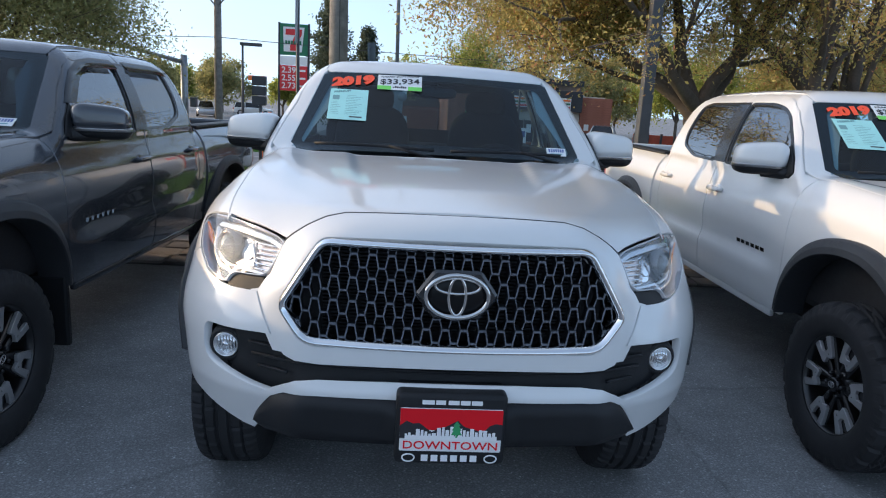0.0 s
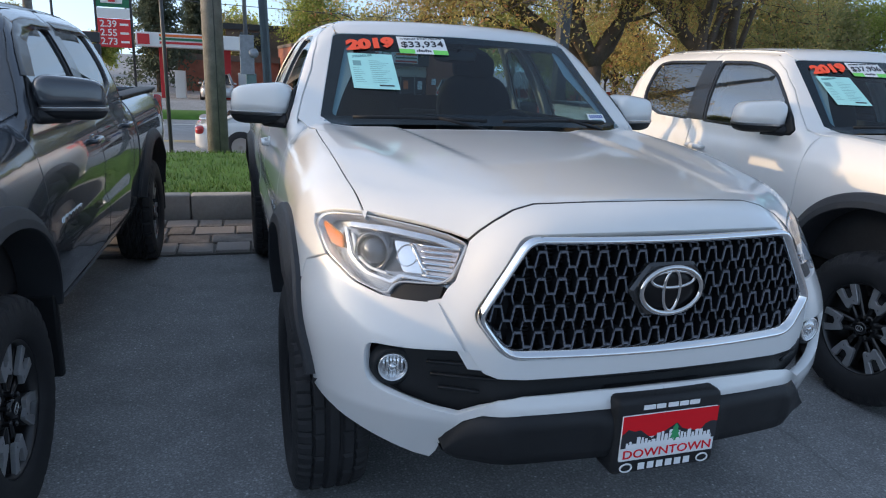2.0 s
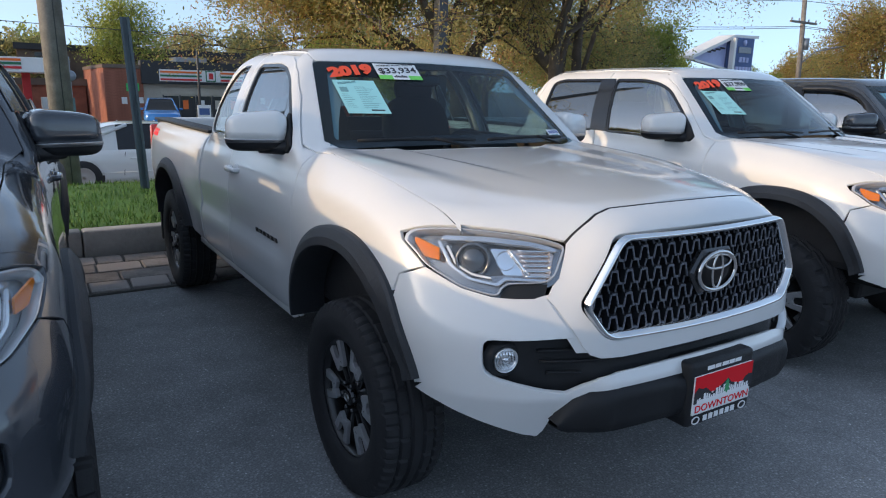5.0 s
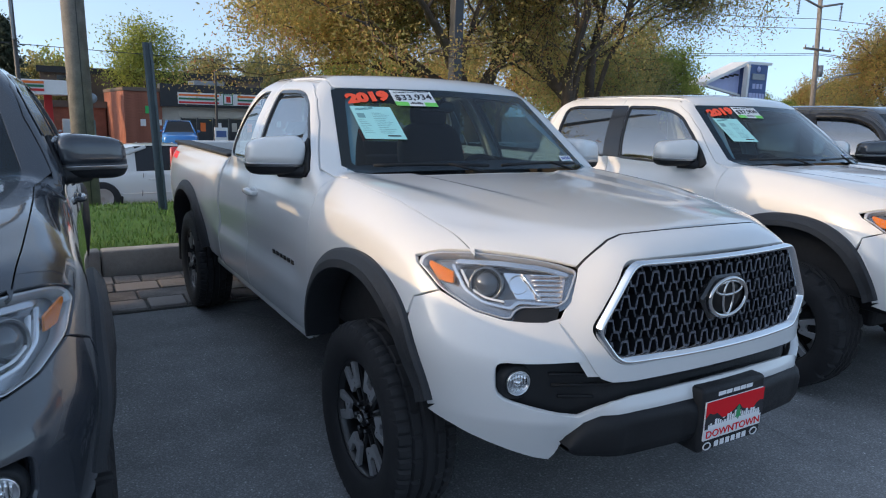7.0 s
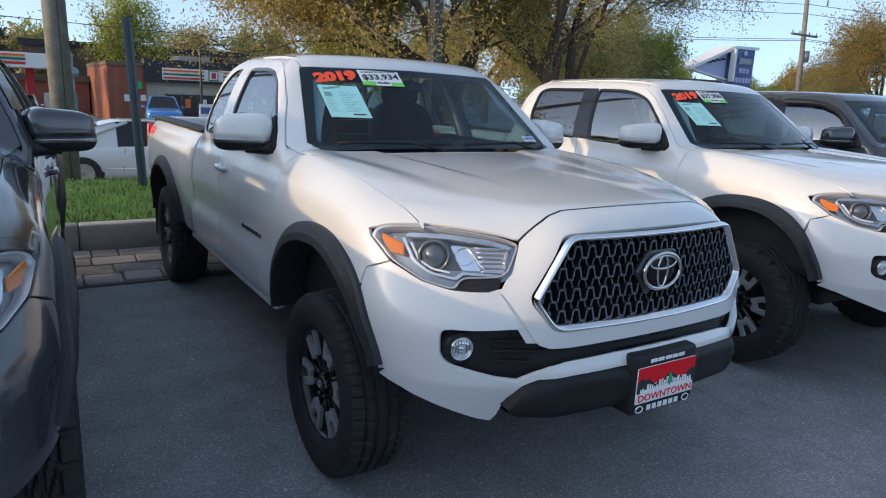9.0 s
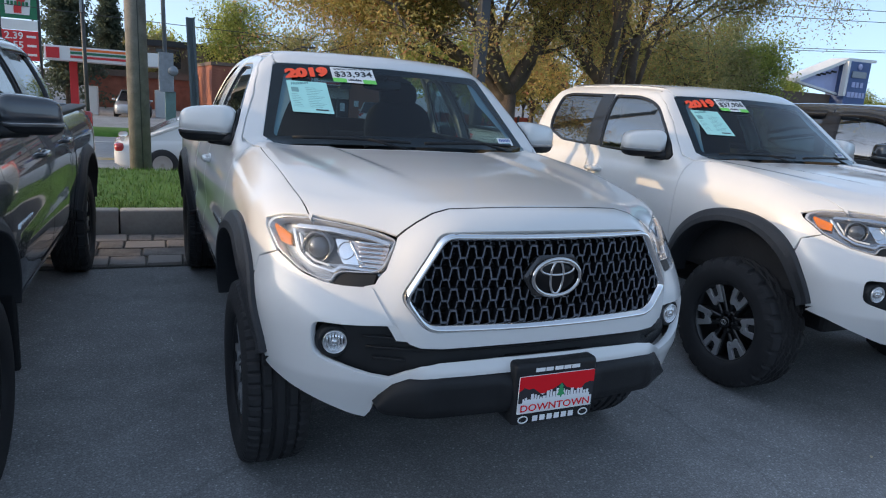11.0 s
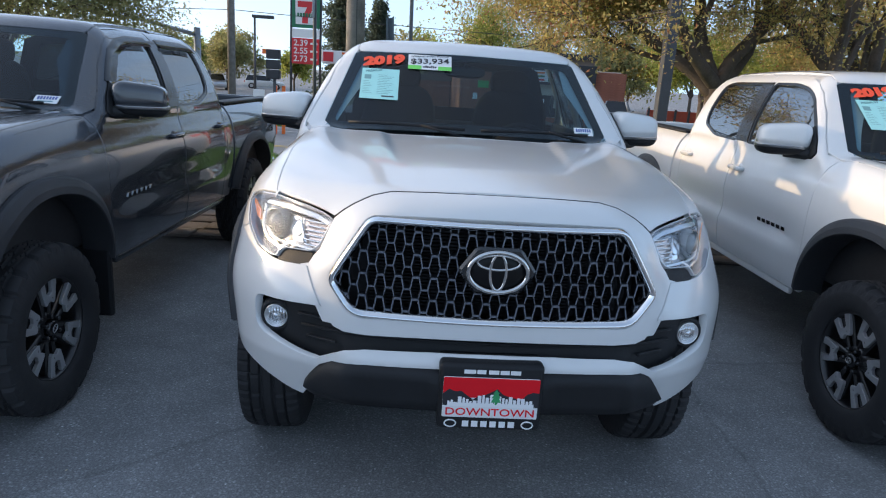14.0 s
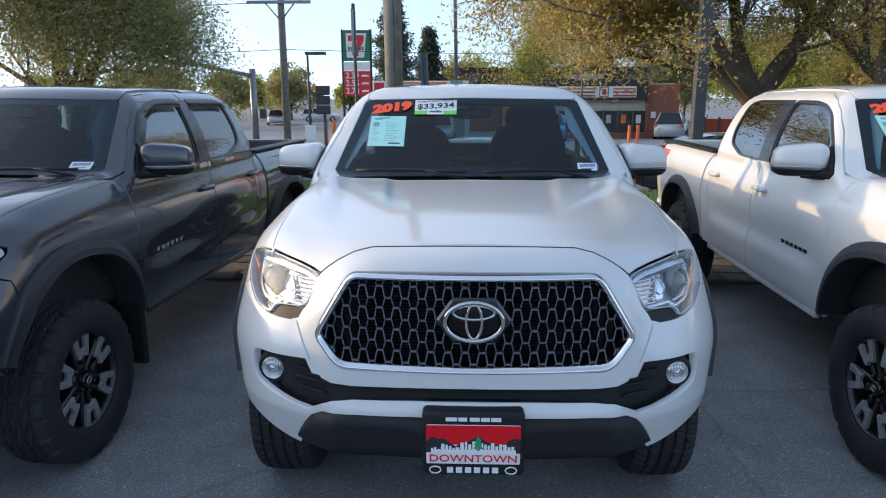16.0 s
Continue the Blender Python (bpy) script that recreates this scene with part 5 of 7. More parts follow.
    part("rear_bench", box(-0.66, 0.66, cab_end - 0.28, cab_end - 0.10, 0.66, 1.28, 0.05, 3), M["seat"], t)
    part("inner_mirror", squash((0, 1.93, 1.615), (0.115, 0.018, 0.034), 3).join(tube([(0, 1.86, 1.655), (0, 1.92, 1.63)], 0.012, 6)), M["gloss"], t)
    both("door_lining", box(0.765, 0.80, 1.60, 3.1, 0.66, 1.30, 0.01), M["dash"], t)
    for x0, x1, y0 in ((0.62, 0.06, 1.0), (-0.02, -0.60, 1.0)):
        q = li.front([(x0 + (x1 - x0) * k / 8, 1.326 + 0.006 * math.sin(k / 8 * math.pi)) for k in range(9)])
        part("wiper", tube([(a[0], a[1] - 0.022, a[2] + 0.008) for a in q], 0.008, 6).join(tube([tuple(q[0] + (0, -0.03, -0.03)), tuple(q[3] + (0, -0.03, 0.012))], 0.007, 6)), M["black"], t)
    for s in (1, -1):
        add_wheel(t, 0.815 * s, FRONT_AXLE, knobby, 0, 20 + 13 * s)
        add_wheel(t, 0.815 * s, REAR_AXLE, knobby, 0, 47 * s)

    # papers behind the windscreen
    def sheet(name, x0, x1, z0, z1, mat, lift=0.002, tilt=0.0, lab=""):
        cx, cz = (x0 + x1) / 2, (z0 + z1) / 2
        c, s2 = math.cos(radians(tilt)), math.sin(radians(tilt))
        pts = [(cx + (a - cx) * c - (b - cz) * s2 * 0.6, cz + (a - cx) * s2 * 0.6 + (b - cz) * c) for a, b in ((x0, z0), (x1, z0), (x1, z1), (x0, z1))]
        return part(name, skin(f, li.front(dense(np.array(pts), 0.04)), (0, 1, -0.3), h=0.05, off=-lift, depth=0.0, gap=0.0), mat, ws, lab)

    def text_on(txt, x, z, size, mat, lift=0.004, bold=0.0, sx=1.0):
        c = li.front([(x, z)])
        nn = slope(f, c)[0]
        o = words(txt, size, mat, ws, plane_at(Vector(c[0]) + Vector(nn) * lift, (1, 0, 0), nn), bold=bold, name="sticker_lettering")
        o.scale = (sx, 1, 1)
    if price:
        text_on("2019", -0.450, 1.648, 0.096, M["orange_red"], 0.0016, 0.007, 1.16)
        sheet("price_sheet", -0.318, -0.082, 1.612, 1.690, M["paper"], 0.0014, lab="white and green price sheet")
        sheet("price_sheet_band", -0.318, -0.245, 1.612, 1.632, M["green"], 0.0020)
        sheet("price_sheet_band", -0.155, -0.082, 1.612, 1.632, M["green"], 0.0020)
        text_on(price, -0.200, 1.656, 0.062, M["ink"], 0.0022, 0.001, 1.05)
        text_on("INTERNET SMART PRICING", -0.200, 1.683, 0.017, M["ink"], 0.0022, 0.0, 1.0)
        for i in range(7):
            hgt = 0.006 + 0.007 * ((i * 5) % 7) / 7
            sheet("price_sheet_print", -0.236 + i * 0.0105, -0.2275 + i * 0.0105, 1.622, 1.622 + hgt, M["ink"], 0.0021)
        sheet("notice_sheet", -0.565, -0.362, 1.448, 1.602, M["cyan"], 0.0014, 0.0, "pale turquoise notice sheet with fine print")
        text_on("PREMIUM", -0.500, 1.590, 0.022, M["grey_ink"], 0.0022, 0.0005)
        for i in range(12):
            z = 1.570 - i * 0.0085
            sheet("notice_print", -0.475, -0.475 + 0.050 + 0.012 * ((i * 3) % 4), z - 0.0016, z, M["grey_ink"], 0.0021)
            if i > 3:
                sheet("notice_print", -0.552, -0.552 + 0.030 + 0.006 * ((i * 5) % 4), z - 0.0016, z, M["grey_ink"], 0.0021)
        sheet("notice_emblem", -0.548, -0.512, 1.546, 1.568, M["grey_ink"], 0.0021)
        sheet("notice_print", -0.450, -0.385, 1.460, 1.466, M["ink"], 0.0021)
    sheet("stock_tag", 0.556, 0.662, 1.330, 1.366, M["paper"], 0.0014, -2, "small white stock tag")
    for i in range(7):
        sheet("stock_tag_print", 0.568 + i * 0.0125, 0.577 + i * 0.0125, 1.347, 1.361, M["blue_ink"], 0.0021)
    sheet("stock_tag_print", 0.575, 0.64, 1.336, 1.341, M["grey_ink"], 0.0021)
    return t


pickup(pose(0, 2.15, 0), "white pickup truck with a short rear cab and honeycomb grille", "white", False, False, "$33,934")
right_truck = pickup(pose(2.759, 2.143, 0, 0, 0, -1.33), "white four-door pickup truck with knobby tyres", "white", True, True, "$37,906")
left_truck = pickup(pose(-2.782, 2.192, 0, 0, 0, -2.5), "dark grey metallic four-door pickup truck with rain visors", "grey", True, True, "", visors=True)
far_truck = copy_thing(left_truck, pose(5.53, 2.25, 0, 0, 0, -1.0))
tagged(far_truck, "dark grey pickup truck at the end of the row")


# ---- ground, kerb, verge and road ----
ASPHALT = asphalt("worn_asphalt", (0.265, 0.267, 0.270))
CONCRETE = material("kerb_concrete", (0.33, 0.32, 0.30), 0.85, vary=0.22, scale=3, bump=0.4, bump_scale=90)
PAVER = material("paving_stone", (0.24, 0.215, 0.20), 0.85, vary=0.35, scale=5, bump=0.7, bump_scale=45, per_object=0.9)
SOIL = material("verge_turf", (0.075, 0.165, 0.022), 0.95, vary=0.35, scale=3, bump=0.6, bump_scale=60)
BLADE = material("grass_blades", (0.060, 0.145, 0.018), 0.7, vary=0.3, second=(0.115, 0.235, 0.032), scale=2, per_island=0.8)
LINE = material("road_line_paint", (0.62, 0.60, 0.54), 0.7, vary=0.25, scale=4)
YELLOW = material("yellow_road_paint", (0.62, 0.42, 0.08), 0.7, vary=0.25, scale=4)
STEEL = material("galvanised_steel", (0.26, 0.28, 0.30), 0.45, metal=0.7, vary=0.2, scale=8, fine=0.1)
SLATE = material("slate_painted_steel", (0.085, 0.115, 0.135), 0.5, vary=0.2, scale=4, fine=0.1)
DARK_STEEL = material("dark_painted_steel", (0.055, 0.058, 0.062), 0.5, vary=0.2, scale=4, fine=0.1)
POLE_WOOD = material("weathered_pole_wood", (0.20, 0.185, 0.17), 0.9, vary=0.35, scale=6, bump=0.5, bump_scale=30)
BARK = material("bark", (0.105, 0.080, 0.062), 0.95, vary=0.45, scale=5, bump=1.0, bump_scale=28)
BRICK = material("red_brick", (0.30, 0.11, 0.07), 0.9, vary=0.3, scale=2, bump=0.4, bump_scale=40)
BROWN_WALL = material("brown_wall", (0.15, 0.11, 0.085), 0.9, vary=0.25, scale=0.6, bump=0.3, bump_scale=10)
FASCIA = material("dark_fascia", (0.030, 0.032, 0.035), 0.6, vary=0.2, scale=1)
CREAM = material("cream_wall", (0.55, 0.50, 0.42), 0.8, vary=0.12, scale=1)
WHITE_SIGN = material("white_sign_panel", (0.74, 0.74, 0.72), 0.5, vary=0.06, scale=1)
SIGN_GREEN = material("green_sign_panel", (0.015, 0.16, 0.075), 0.5, vary=0.1, scale=1)
SIGN_RED = material("red_sign_panel", (0.60, 0.03, 0.035), 0.5, vary=0.1, scale=1)
SIGN_ORANGE = material("orange_sign_panel", (0.85, 0.17, 0.03), 0.5, vary=0.1, scale=1)
BLUE = material("blue_sign_panel", (0.055, 0.105, 0.25), 0.5, vary=0.2, scale=0.6)
PALE_BLUE = material("pale_blue_panel", (0.40, 0.44, 0.66), 0.6, vary=0.15, scale=0.4)
SHOP_GLASS = material("shop_glass", (0.03, 0.035, 0.04), 0.08, coat=0.3)
TEAL = material("teal_painted_steel", (0.12, 0.20, 0.19), 0.5, vary=0.2, scale=4)


GROUND_LINE = [(12.5, 0.0), (14.0, -0.45), (14.6, -0.5), (36.0, -0.55), (46.0, -0.95)]


def ground_z(y):
    for (a, za), (b, zb) in zip(GROUND_LINE, GROUND_LINE[1:]):
        if y <= b:
            return za + (zb - za) * max(0.0, y - a) / (b - a)
    return GROUND_LINE[-1][1]


ys = [-2500, -60, -20, -8, -2, 2, 6.3, 9, 12.5, 13.2, 14.0, 14.6, 18, 22, 30, 36, 41, 46, 60, 90, 300, 2500]
xs = [-2500, -300, -60, -20, -6, 0, 6, 20, 60, 300, 2500]
gm = MB().add([(x, y, ground_z(y)) for y in ys for x in xs], [(j * len(xs) + i, j * len(xs) + i + 1, (j + 1) * len(xs) + i + 1, (j + 1) * len(xs) + i) for j in range(len(ys) - 1) for i in range(len(xs) - 1)])
ground = tagged(part("ground", gm, ASPHALT), "worn dark asphalt of the lot and street", "ground", kind="structure")
for y, w, mat, nm in ((14.9, 0.12, LINE, "white"), (18.6, 0.10, YELLOW, "yellow"), (18.85, 0.10, YELLOW, "yellow"), (23.4, 0.12, LINE, "white")):
    part("road_line", MB().add([(-60, y, ground_z(y) + 0.005), (60, y, ground_z(y) + 0.005), (60, y + w, ground_z(y + w) + 0.005), (-60, y + w, ground_z(y + w) + 0.005)], [(0, 1, 2, 3)]), mat, ground)

kerb = tagged(new("kerb"), "grey concrete kerb along the grass verge", "kerb", kind="structure")
kb = box(-1.48, 1.48, 7.52, 7.69, 0.0, 0.262, 0.022, 3)
kmesh = kb.mesh("kerb_stone", CONCRETE)
for i in range(-9, 11):
    o = part("kerb_stone", kmesh, None, kerb)
    o.location = (i * 2.97, 0.004 * ((i * 7) % 3), 0)


def verge_z(x, y):
    return 0.245 * (1 - step(10.6, 12.5, np.array(float(y)))) + 0.012 * math.sin(x * 1.3) * math.sin(y * 1.7)


gx, gy = np.linspace(-45, 45, 91), np.linspace(7.68, 12.6, 22)
vg = MB().add([(x, y, float(verge_z(x, y)) + (0.0 if y < 12.5 else 0.01)) for y in gy for x in gx], [(j * 91 + i, j * 91 + i + 1, (j + 1) * 91 + i + 1, (j + 1) * 91 + i) for j in range(21) for i in range(90)])
verge = tagged(part("grass_verge", vg, SOIL), "green grass verge between the lot and the street", "lawn", kind="structure")
rnd = np.random.RandomState(5)
bv, bf = [], []
for i in range(26000):
    x = rnd.uniform(-5.5, 3.0) if i % 5 else rnd.uniform(3.0, 7.0)
    y = 7.70 + (rnd.rand() ** 1.3) * 4.3
    z = float(verge_z(x, y)) - 0.01
    a, hgt, ln = rnd.uniform(0, 6.28), rnd.uniform(0.03, 0.075), rnd.uniform(-0.03, 0.03, 2)
    w = 0.006
    bv += [(x - w * math.cos(a), y - w * math.sin(a), z), (x + w * math.cos(a), y + w * math.sin(a), z), (x + ln[0], y + ln[1], z + hgt)]
    bf.append((3 * i, 3 * i + 1, 3 * i + 2))
tagged(part("grass", MB().add(bv, bf, flat=True), BLADE), "short green grass blades", "grass", kind="stuff")

# far side of the street
far_verge = MB().add([(-40, 25.4, ground_z(25.4) + 0.12), (1.5, 25.4, ground_z(25.4) + 0.12), (1.5, 28.0, ground_z(28) + 0.14), (-40, 28.0, ground_z(28) + 0.14), (-40, 25.35, ground_z(25) - 0.05), (1.5, 25.35, ground_z(25) - 0.05)], [(0, 1, 2, 3), (4, 5, 1, 0)])
tagged(part("far_verge", far_verge, SOIL), "strip of grass across the street", "lawn", kind="structure")


# ---- posts, poles and wires ----
def thing(name, shape, mat, label, category, group="", kind=""):
    return tagged(part(name, shape, mat), label, category, group, kind)


lp = thing("lamp_post", box(2.595, 2.725, 8.115, 8.245, 0.22, 7.5, 0.012), DARK_STEEL, "dark square steel lamp post on the verge", "lamp post")
part("base_plate", box(2.53, 2.79, 8.05, 8.31, 0.22, 0.26, 0.006), DARK_STEEL, lp)
wp = thing("utility_pole", tube([(-1.27, 12.25, -0.1), (-1.30, 12.25, 3.0), (-1.36, 12.25, 9.0)], [0.165, 0.155, 0.13], 18), POLE_WOOD, "weathered grey wooden utility pole", "utility pole", "utility poles")
part("ground_wire", tube([(-1.24, 12.09, 0.0), (-1.27, 12.10, 3.0), (-1.32, 12.12, 8.5)], 0.008, 6), DARK_STEEL, wp)
bp = thing("sign_post", tube([(-2.02, 12.75, -0.15), (-2.06, 12.75, 3.35)], 0.032, 10), DARK_STEEL, "thin dark steel street sign post", "sign post", "street sign posts")
part("sign_panel", box(-2.075, -2.045, 12.58, 12.92, 2.45, 3.25, 0.004).moved(Matrix.Identity(4)), STEEL, bp, "street sign seen from its edge")
ch = MB()
for dx0, dx1, dy0, dy1 in ((-0.045, 0.045, 0.012, 0.018), (-0.030, -0.024, -0.02, 0.014), (0.024, 0.030, -0.02, 0.014), (-0.055, -0.028, -0.024, -0.019), (0.028, 0.055, -0.024, -0.019)):
    ch.join(box(dx0, dx1, dy0, dy1, 0.0, 2.12))
thing("channel_post", ch.moved(pose(-0.55, 10.1, 0.22, 0, -2.4, 0)), SLATE, "leaning slate-painted steel channel post", "sign post", "street sign posts")
mt = thing("meter_pedestal", box(-0.42, -0.08, 26.3, 26.6, -0.56, 1.05, 0.01), TEAL, "teal pedestal with a grey electric meter box", "meter box")
part("meter_box", box(-0.62, -0.14, 26.2, 26.65, 1.02, 2.35, 0.02), STEEL, mt)
part("meter", lathe([(0.0, 0.17), (-0.08, 0.17), (-0.13, 0.13), (-0.14, 0.0)], 24, "Y").moved(pose(-0.16, 26.22, 1.75)), STEEL, mt)
part("conduit", tube([(-0.4, 26.5, 2.3), (-0.55, 26.5, 10.0)], 0.07, 8), STEEL, mt)
ul = thing("utility_pole", tube([(-7.9, 30, -0.6), (-7.9, 30, 4), (-7.9, 30, 10.5)], [0.17, 0.15, 0.12], 14), POLE_WOOD, "tall grey utility pole across the street", "utility pole", "utility poles")
part("crossarm", box(-9.3, -6.6, 29.8, 29.92, 5.60, 5.72), STEEL, ul)
part("brace", tube([(-7.9, 29.9, 4.9), (-8.5, 29.86, 5.6)], 0.03, 6), STEEL, ul)
part("brace", tube([(-7.9, 29.9, 4.9), (-7.3, 29.86, 5.6)], 0.03, 6), STEEL, ul)


def wire(a, b, sag, r=0.014):
    a, b = Vector(a), Vector(b)
    pts = [a.lerp(b, i / 24) - Vector((0, 0, sag * 4 * (i / 24) * (1 - i / 24))) for i in range(25)]
    return thing("overhead_wire", tube(pts, r, 5, False), DARK_STEEL, "thin dark overhead wire strung between poles", "wire", "overhead wires")


wire((-40, 30.5, 4.2), (-7.9, 30, 3.75), 0.5)
wire((-7.9, 30, 3.75), (40, 33, 4.4), 0.5)
wire((-40, 30.5, 5.9), (-7.9, 30, 5.7), 0.4)
ma = thing("signal_mast", tube([(-9.3, 30, -0.6), (-9.3, 30, 2.95)], [0.16, 0.14], 12), STEEL, "grey traffic signal mast with a long arm", "traffic signal")
part("mast_arm", tube([(-9.3, 30, 2.65), (-11.0, 28.5, 3.05), (-14.0, 26, 3.3)], [0.09, 0.07, 0.05], 10), STEEL, ma)
part("signal_head", box(-9.0, -8.75, 29.7, 29.95, 0.85, 1.25, 0.02), DARK_STEEL, ma)
sg = thing("traffic_signal", tube([(-4.55, 22, -0.55), (-4.55, 22, 1.3)], 0.05, 10), DARK_STEEL, "black traffic signal seen from behind beside orange boards", "traffic signal")
for i in range(3):
    part("signal_section", box(-4.80, -4.38, 21.9, 22.15, 1.20 + i * 0.30, 1.48 + i * 0.30, 0.03), FASCIA, sg)
ob = thing("orange_marker", box(-4.68, -4.56, 22.4, 22.5, -0.55, 1.0, 0.01), SIGN_ORANGE, "orange road works marker posts", "road marker", "orange road markers")
part("marker_board", box(-5.02, -4.45, 22.42, 22.48, 1.95, 2.10), SIGN_ORANGE, ob)
part("second_post", box(-4.40, -4.30, 22.4, 22.5, -0.55, 1.0, 0.01), SIGN_ORANGE, ob)
part("notice", box(-5.30, -4.95, 22.40, 22.44, 0.35, 0.85), WHITE_SIGN, ob)
for x in (3.48, 3.66):
    thing("delineator_post", tube([(x, 15.0, -0.52), (x + 0.02, 15.0, 1.12)], 0.035, 10), SIGN_ORANGE, "thin red-orange delineator post on the street", "delineator", "delineator posts")

# gas station price sign
sx, sy = -7.1, 45.0
gs = thing("price_sign", box(sx - 0.98, sx - 0.86, sy, sy + 0.25, -0.95, 6.0, 0.02), FASCIA, "tall green and red fuel price sign on two posts", "price sign")
part("post", box(sx + 0.86, sx + 0.98, sy, sy + 0.25, -0.95, 6.0, 0.02), FASCIA, gs)
part("logo_panel", box(sx - 0.86, sx + 0.86, sy - 0.02, sy + 0.2, 4.05, 5.95, 0.02), SIGN_GREEN, gs)
part("logo_field", prism([(-0.62, 0), (0.50, 0), (0.66, 1.5), (-0.66, 1.5)], 0.03, Matrix(((1, 0, 0, sx), (0, 0, -1, sy - 0.03), (0, 1, 0, 4.25), (0, 0, 0, 1)))), WHITE_SIGN, gs)
part("logo_stroke", prism([(-0.50, 0.95), (-0.50, 1.30), (0.50, 1.30), (0.50, 1.0), (0.14, 0.30), (0.14, 0), (-0.22, 0), (-0.22, 0.3), (0.08, 0.95)][::-1], 0.03, Matrix(((1, 0, 0, sx), (0, 0, -1, sy - 0.065), (0, 1, 0, 4.32), (0, 0, 0, 1)))), SIGN_RED, gs)
for i in range(6):
    part("logo_bar", box(sx - 0.52 + i * 0.175, sx - 0.40 + i * 0.175, sy - 0.115, sy - 0.10, 4.70, 4.92), SIGN_GREEN, gs)
part("white_panel", box(sx - 0.86, sx + 0.86, sy - 0.02, sy + 0.2, 3.45, 3.98, 0.02), WHITE_SIGN, gs)
part("price_panel", box(sx - 0.86, sx + 0.86, sy - 0.02, sy + 0.2, 1.85, 3.42, 0.02), SIGN_RED, gs)
for i, pr in enumerate(("2.39", "2.55", "2.73")):
    words(pr, 0.52, WHITE_SIGN, gs, Matrix(((1, 0, 0, sx - 0.30), (0, 0, -1, sy - 0.03), (0, 1, 0, 3.12 - i * 0.48), (0, 0, 0, 1))), 0.005, "price_figures", 0.008)
    part("grade_bar", box(sx + 0.30, sx + 0.75, sy - 0.035, sy - 0.022, 3.06 - i * 0.48, 3.18 - i * 0.48), WHITE_SIGN, gs)

# ---- buildings across the street ----
SB = -0.92
store = thing("corner_store", box(5.0, 13.6, 46.0, 60.0, SB, 2.62, 0.02), CREAM, "low corner store with a dark striped fascia", "building")
part("fascia", box(4.9, 11.8, 45.4, 46.3, 1.55, 2.90, 0.03), FASCIA, store)
part("sign_band", box(5.9, 11.0, 45.32, 45.42, 1.72, 2.42), WHITE_SIGN, store)
for z, mat in ((2.27, SIGN_ORANGE), (2.05, SIGN_GREEN), (1.83, SIGN_RED)):
    part("stripe", box(5.95, 8.35, 45.29, 45.33, z - 0.05, z + 0.06), mat, store)
    part("stripe", box(9.5, 10.95, 45.29, 45.33, z - 0.05, z + 0.06), mat, store)
part("logo_patch", box(8.60, 9.20, 45.28, 45.33, 1.75, 2.40), SIGN_GREEN, store)
part("logo_patch", box(8.66, 9.14, 45.26, 45.29, 1.82, 2.34), WHITE_SIGN, store)
part("logo_stroke", box(8.78, 9.04, 45.24, 45.27, 1.90, 2.26), SIGN_RED, store)
for i in range(6):
    w = part("shop_window", box(6.15 + i * 0.98, 7.05 + i * 0.98, 45.93, 46.02, -0.55, 0.85), SHOP_GLASS, store)
    part("frame", box(6.12 + i * 0.98, 6.18 + i * 0.98, 45.90, 46.0, -0.6, 0.9), DARK_STEEL, w)
    part("poster", box(6.30 + i * 0.98, 6.62 + i * 0.98, 45.90, 45.94, 0.05, 0.6), (CREAM, SIGN_ORANGE, WHITE_SIGN)[i % 3], w)
part("door_sign", box(6.0, 11.9, 45.92, 45.98, 0.95, 1.35), CREAM, store)
part("base_course", box(5.0, 12.0, 45.9, 46.05, SB, -0.58), BRICK, store)
part("roof_unit", box(7.6, 9.6, 49, 51, 2.6, 3.3, 0.05), STEEL, store)
end = thing("brick_annex", box(2.9, 5.0, 45.6, 58.0, SB, 2.45, 0.02), BRICK, "red brick wing beside the corner store", "building")
part("parapet", box(2.85, 5.05, 45.5, 58.05, 2.40, 2.62, 0.02), BROWN_WALL, end)
part("green_sign", box(4.05, 4.75, 45.5, 45.6, 1.10, 1.55), material("bright_green_sign", (0.03, 0.42, 0.10), 0.5), end)
part("notice", box(3.75, 4.05, 45.55, 45.6, 0.35, 0.75), WHITE_SIGN, end)
part("notice", box(4.65, 4.95, 45.55, 45.6, 0.40, 0.75), WHITE_SIGN, end)
rb = thing("brick_wing", box(11.8, 13.9, 45.7, 58.0, SB, 2.55, 0.02), BRICK, "red brick end wall of the corner store", "building")
part("notice", box(12.1, 12.4, 45.6, 45.7, 0.4, 0.8), WHITE_SIGN, rb)
part("notice", box(12.9, 13.15, 45.6, 45.7, 0.4, 0.8), WHITE_SIGN, rb)


def courses(parent, x0, x1, y, z0, z1):
    """Raised courses of a far brick wall."""
    me = box(x0, x1, y - 0.012, y, 0, 0.13).mesh("brick_course", BRICK)
    for i in range(int((z1 - z0) / 0.16)):
        part("brick_course", me, None, parent).location = (0, 0, z0 + i * 0.16)


courses(end, 2.9, 5.0, 45.6, SB, 2.40)
courses(rb, 11.8, 13.9, 45.7, SB, 2.55)
cano = thing("fuel_canopy", box(-5.7, 0.1, 42.0, 48.0, 1.98, 2.72, 0.03), WHITE_SIGN, "flat fuel station canopy with coloured stripes", "canopy")
for z, mat in ((2.58, SIGN_ORANGE), (2.40, SIGN_GREEN), (2.20, SIGN_RED)):
    part("stripe", box(-4.5, -1.2, 41.96, 42.0, z - 0.06, z + 0.06), mat, cano)
part("logo_patch", box(-5.6, -5.0, 41.95, 42.0, 2.08, 2.62), SIGN_RED, cano)
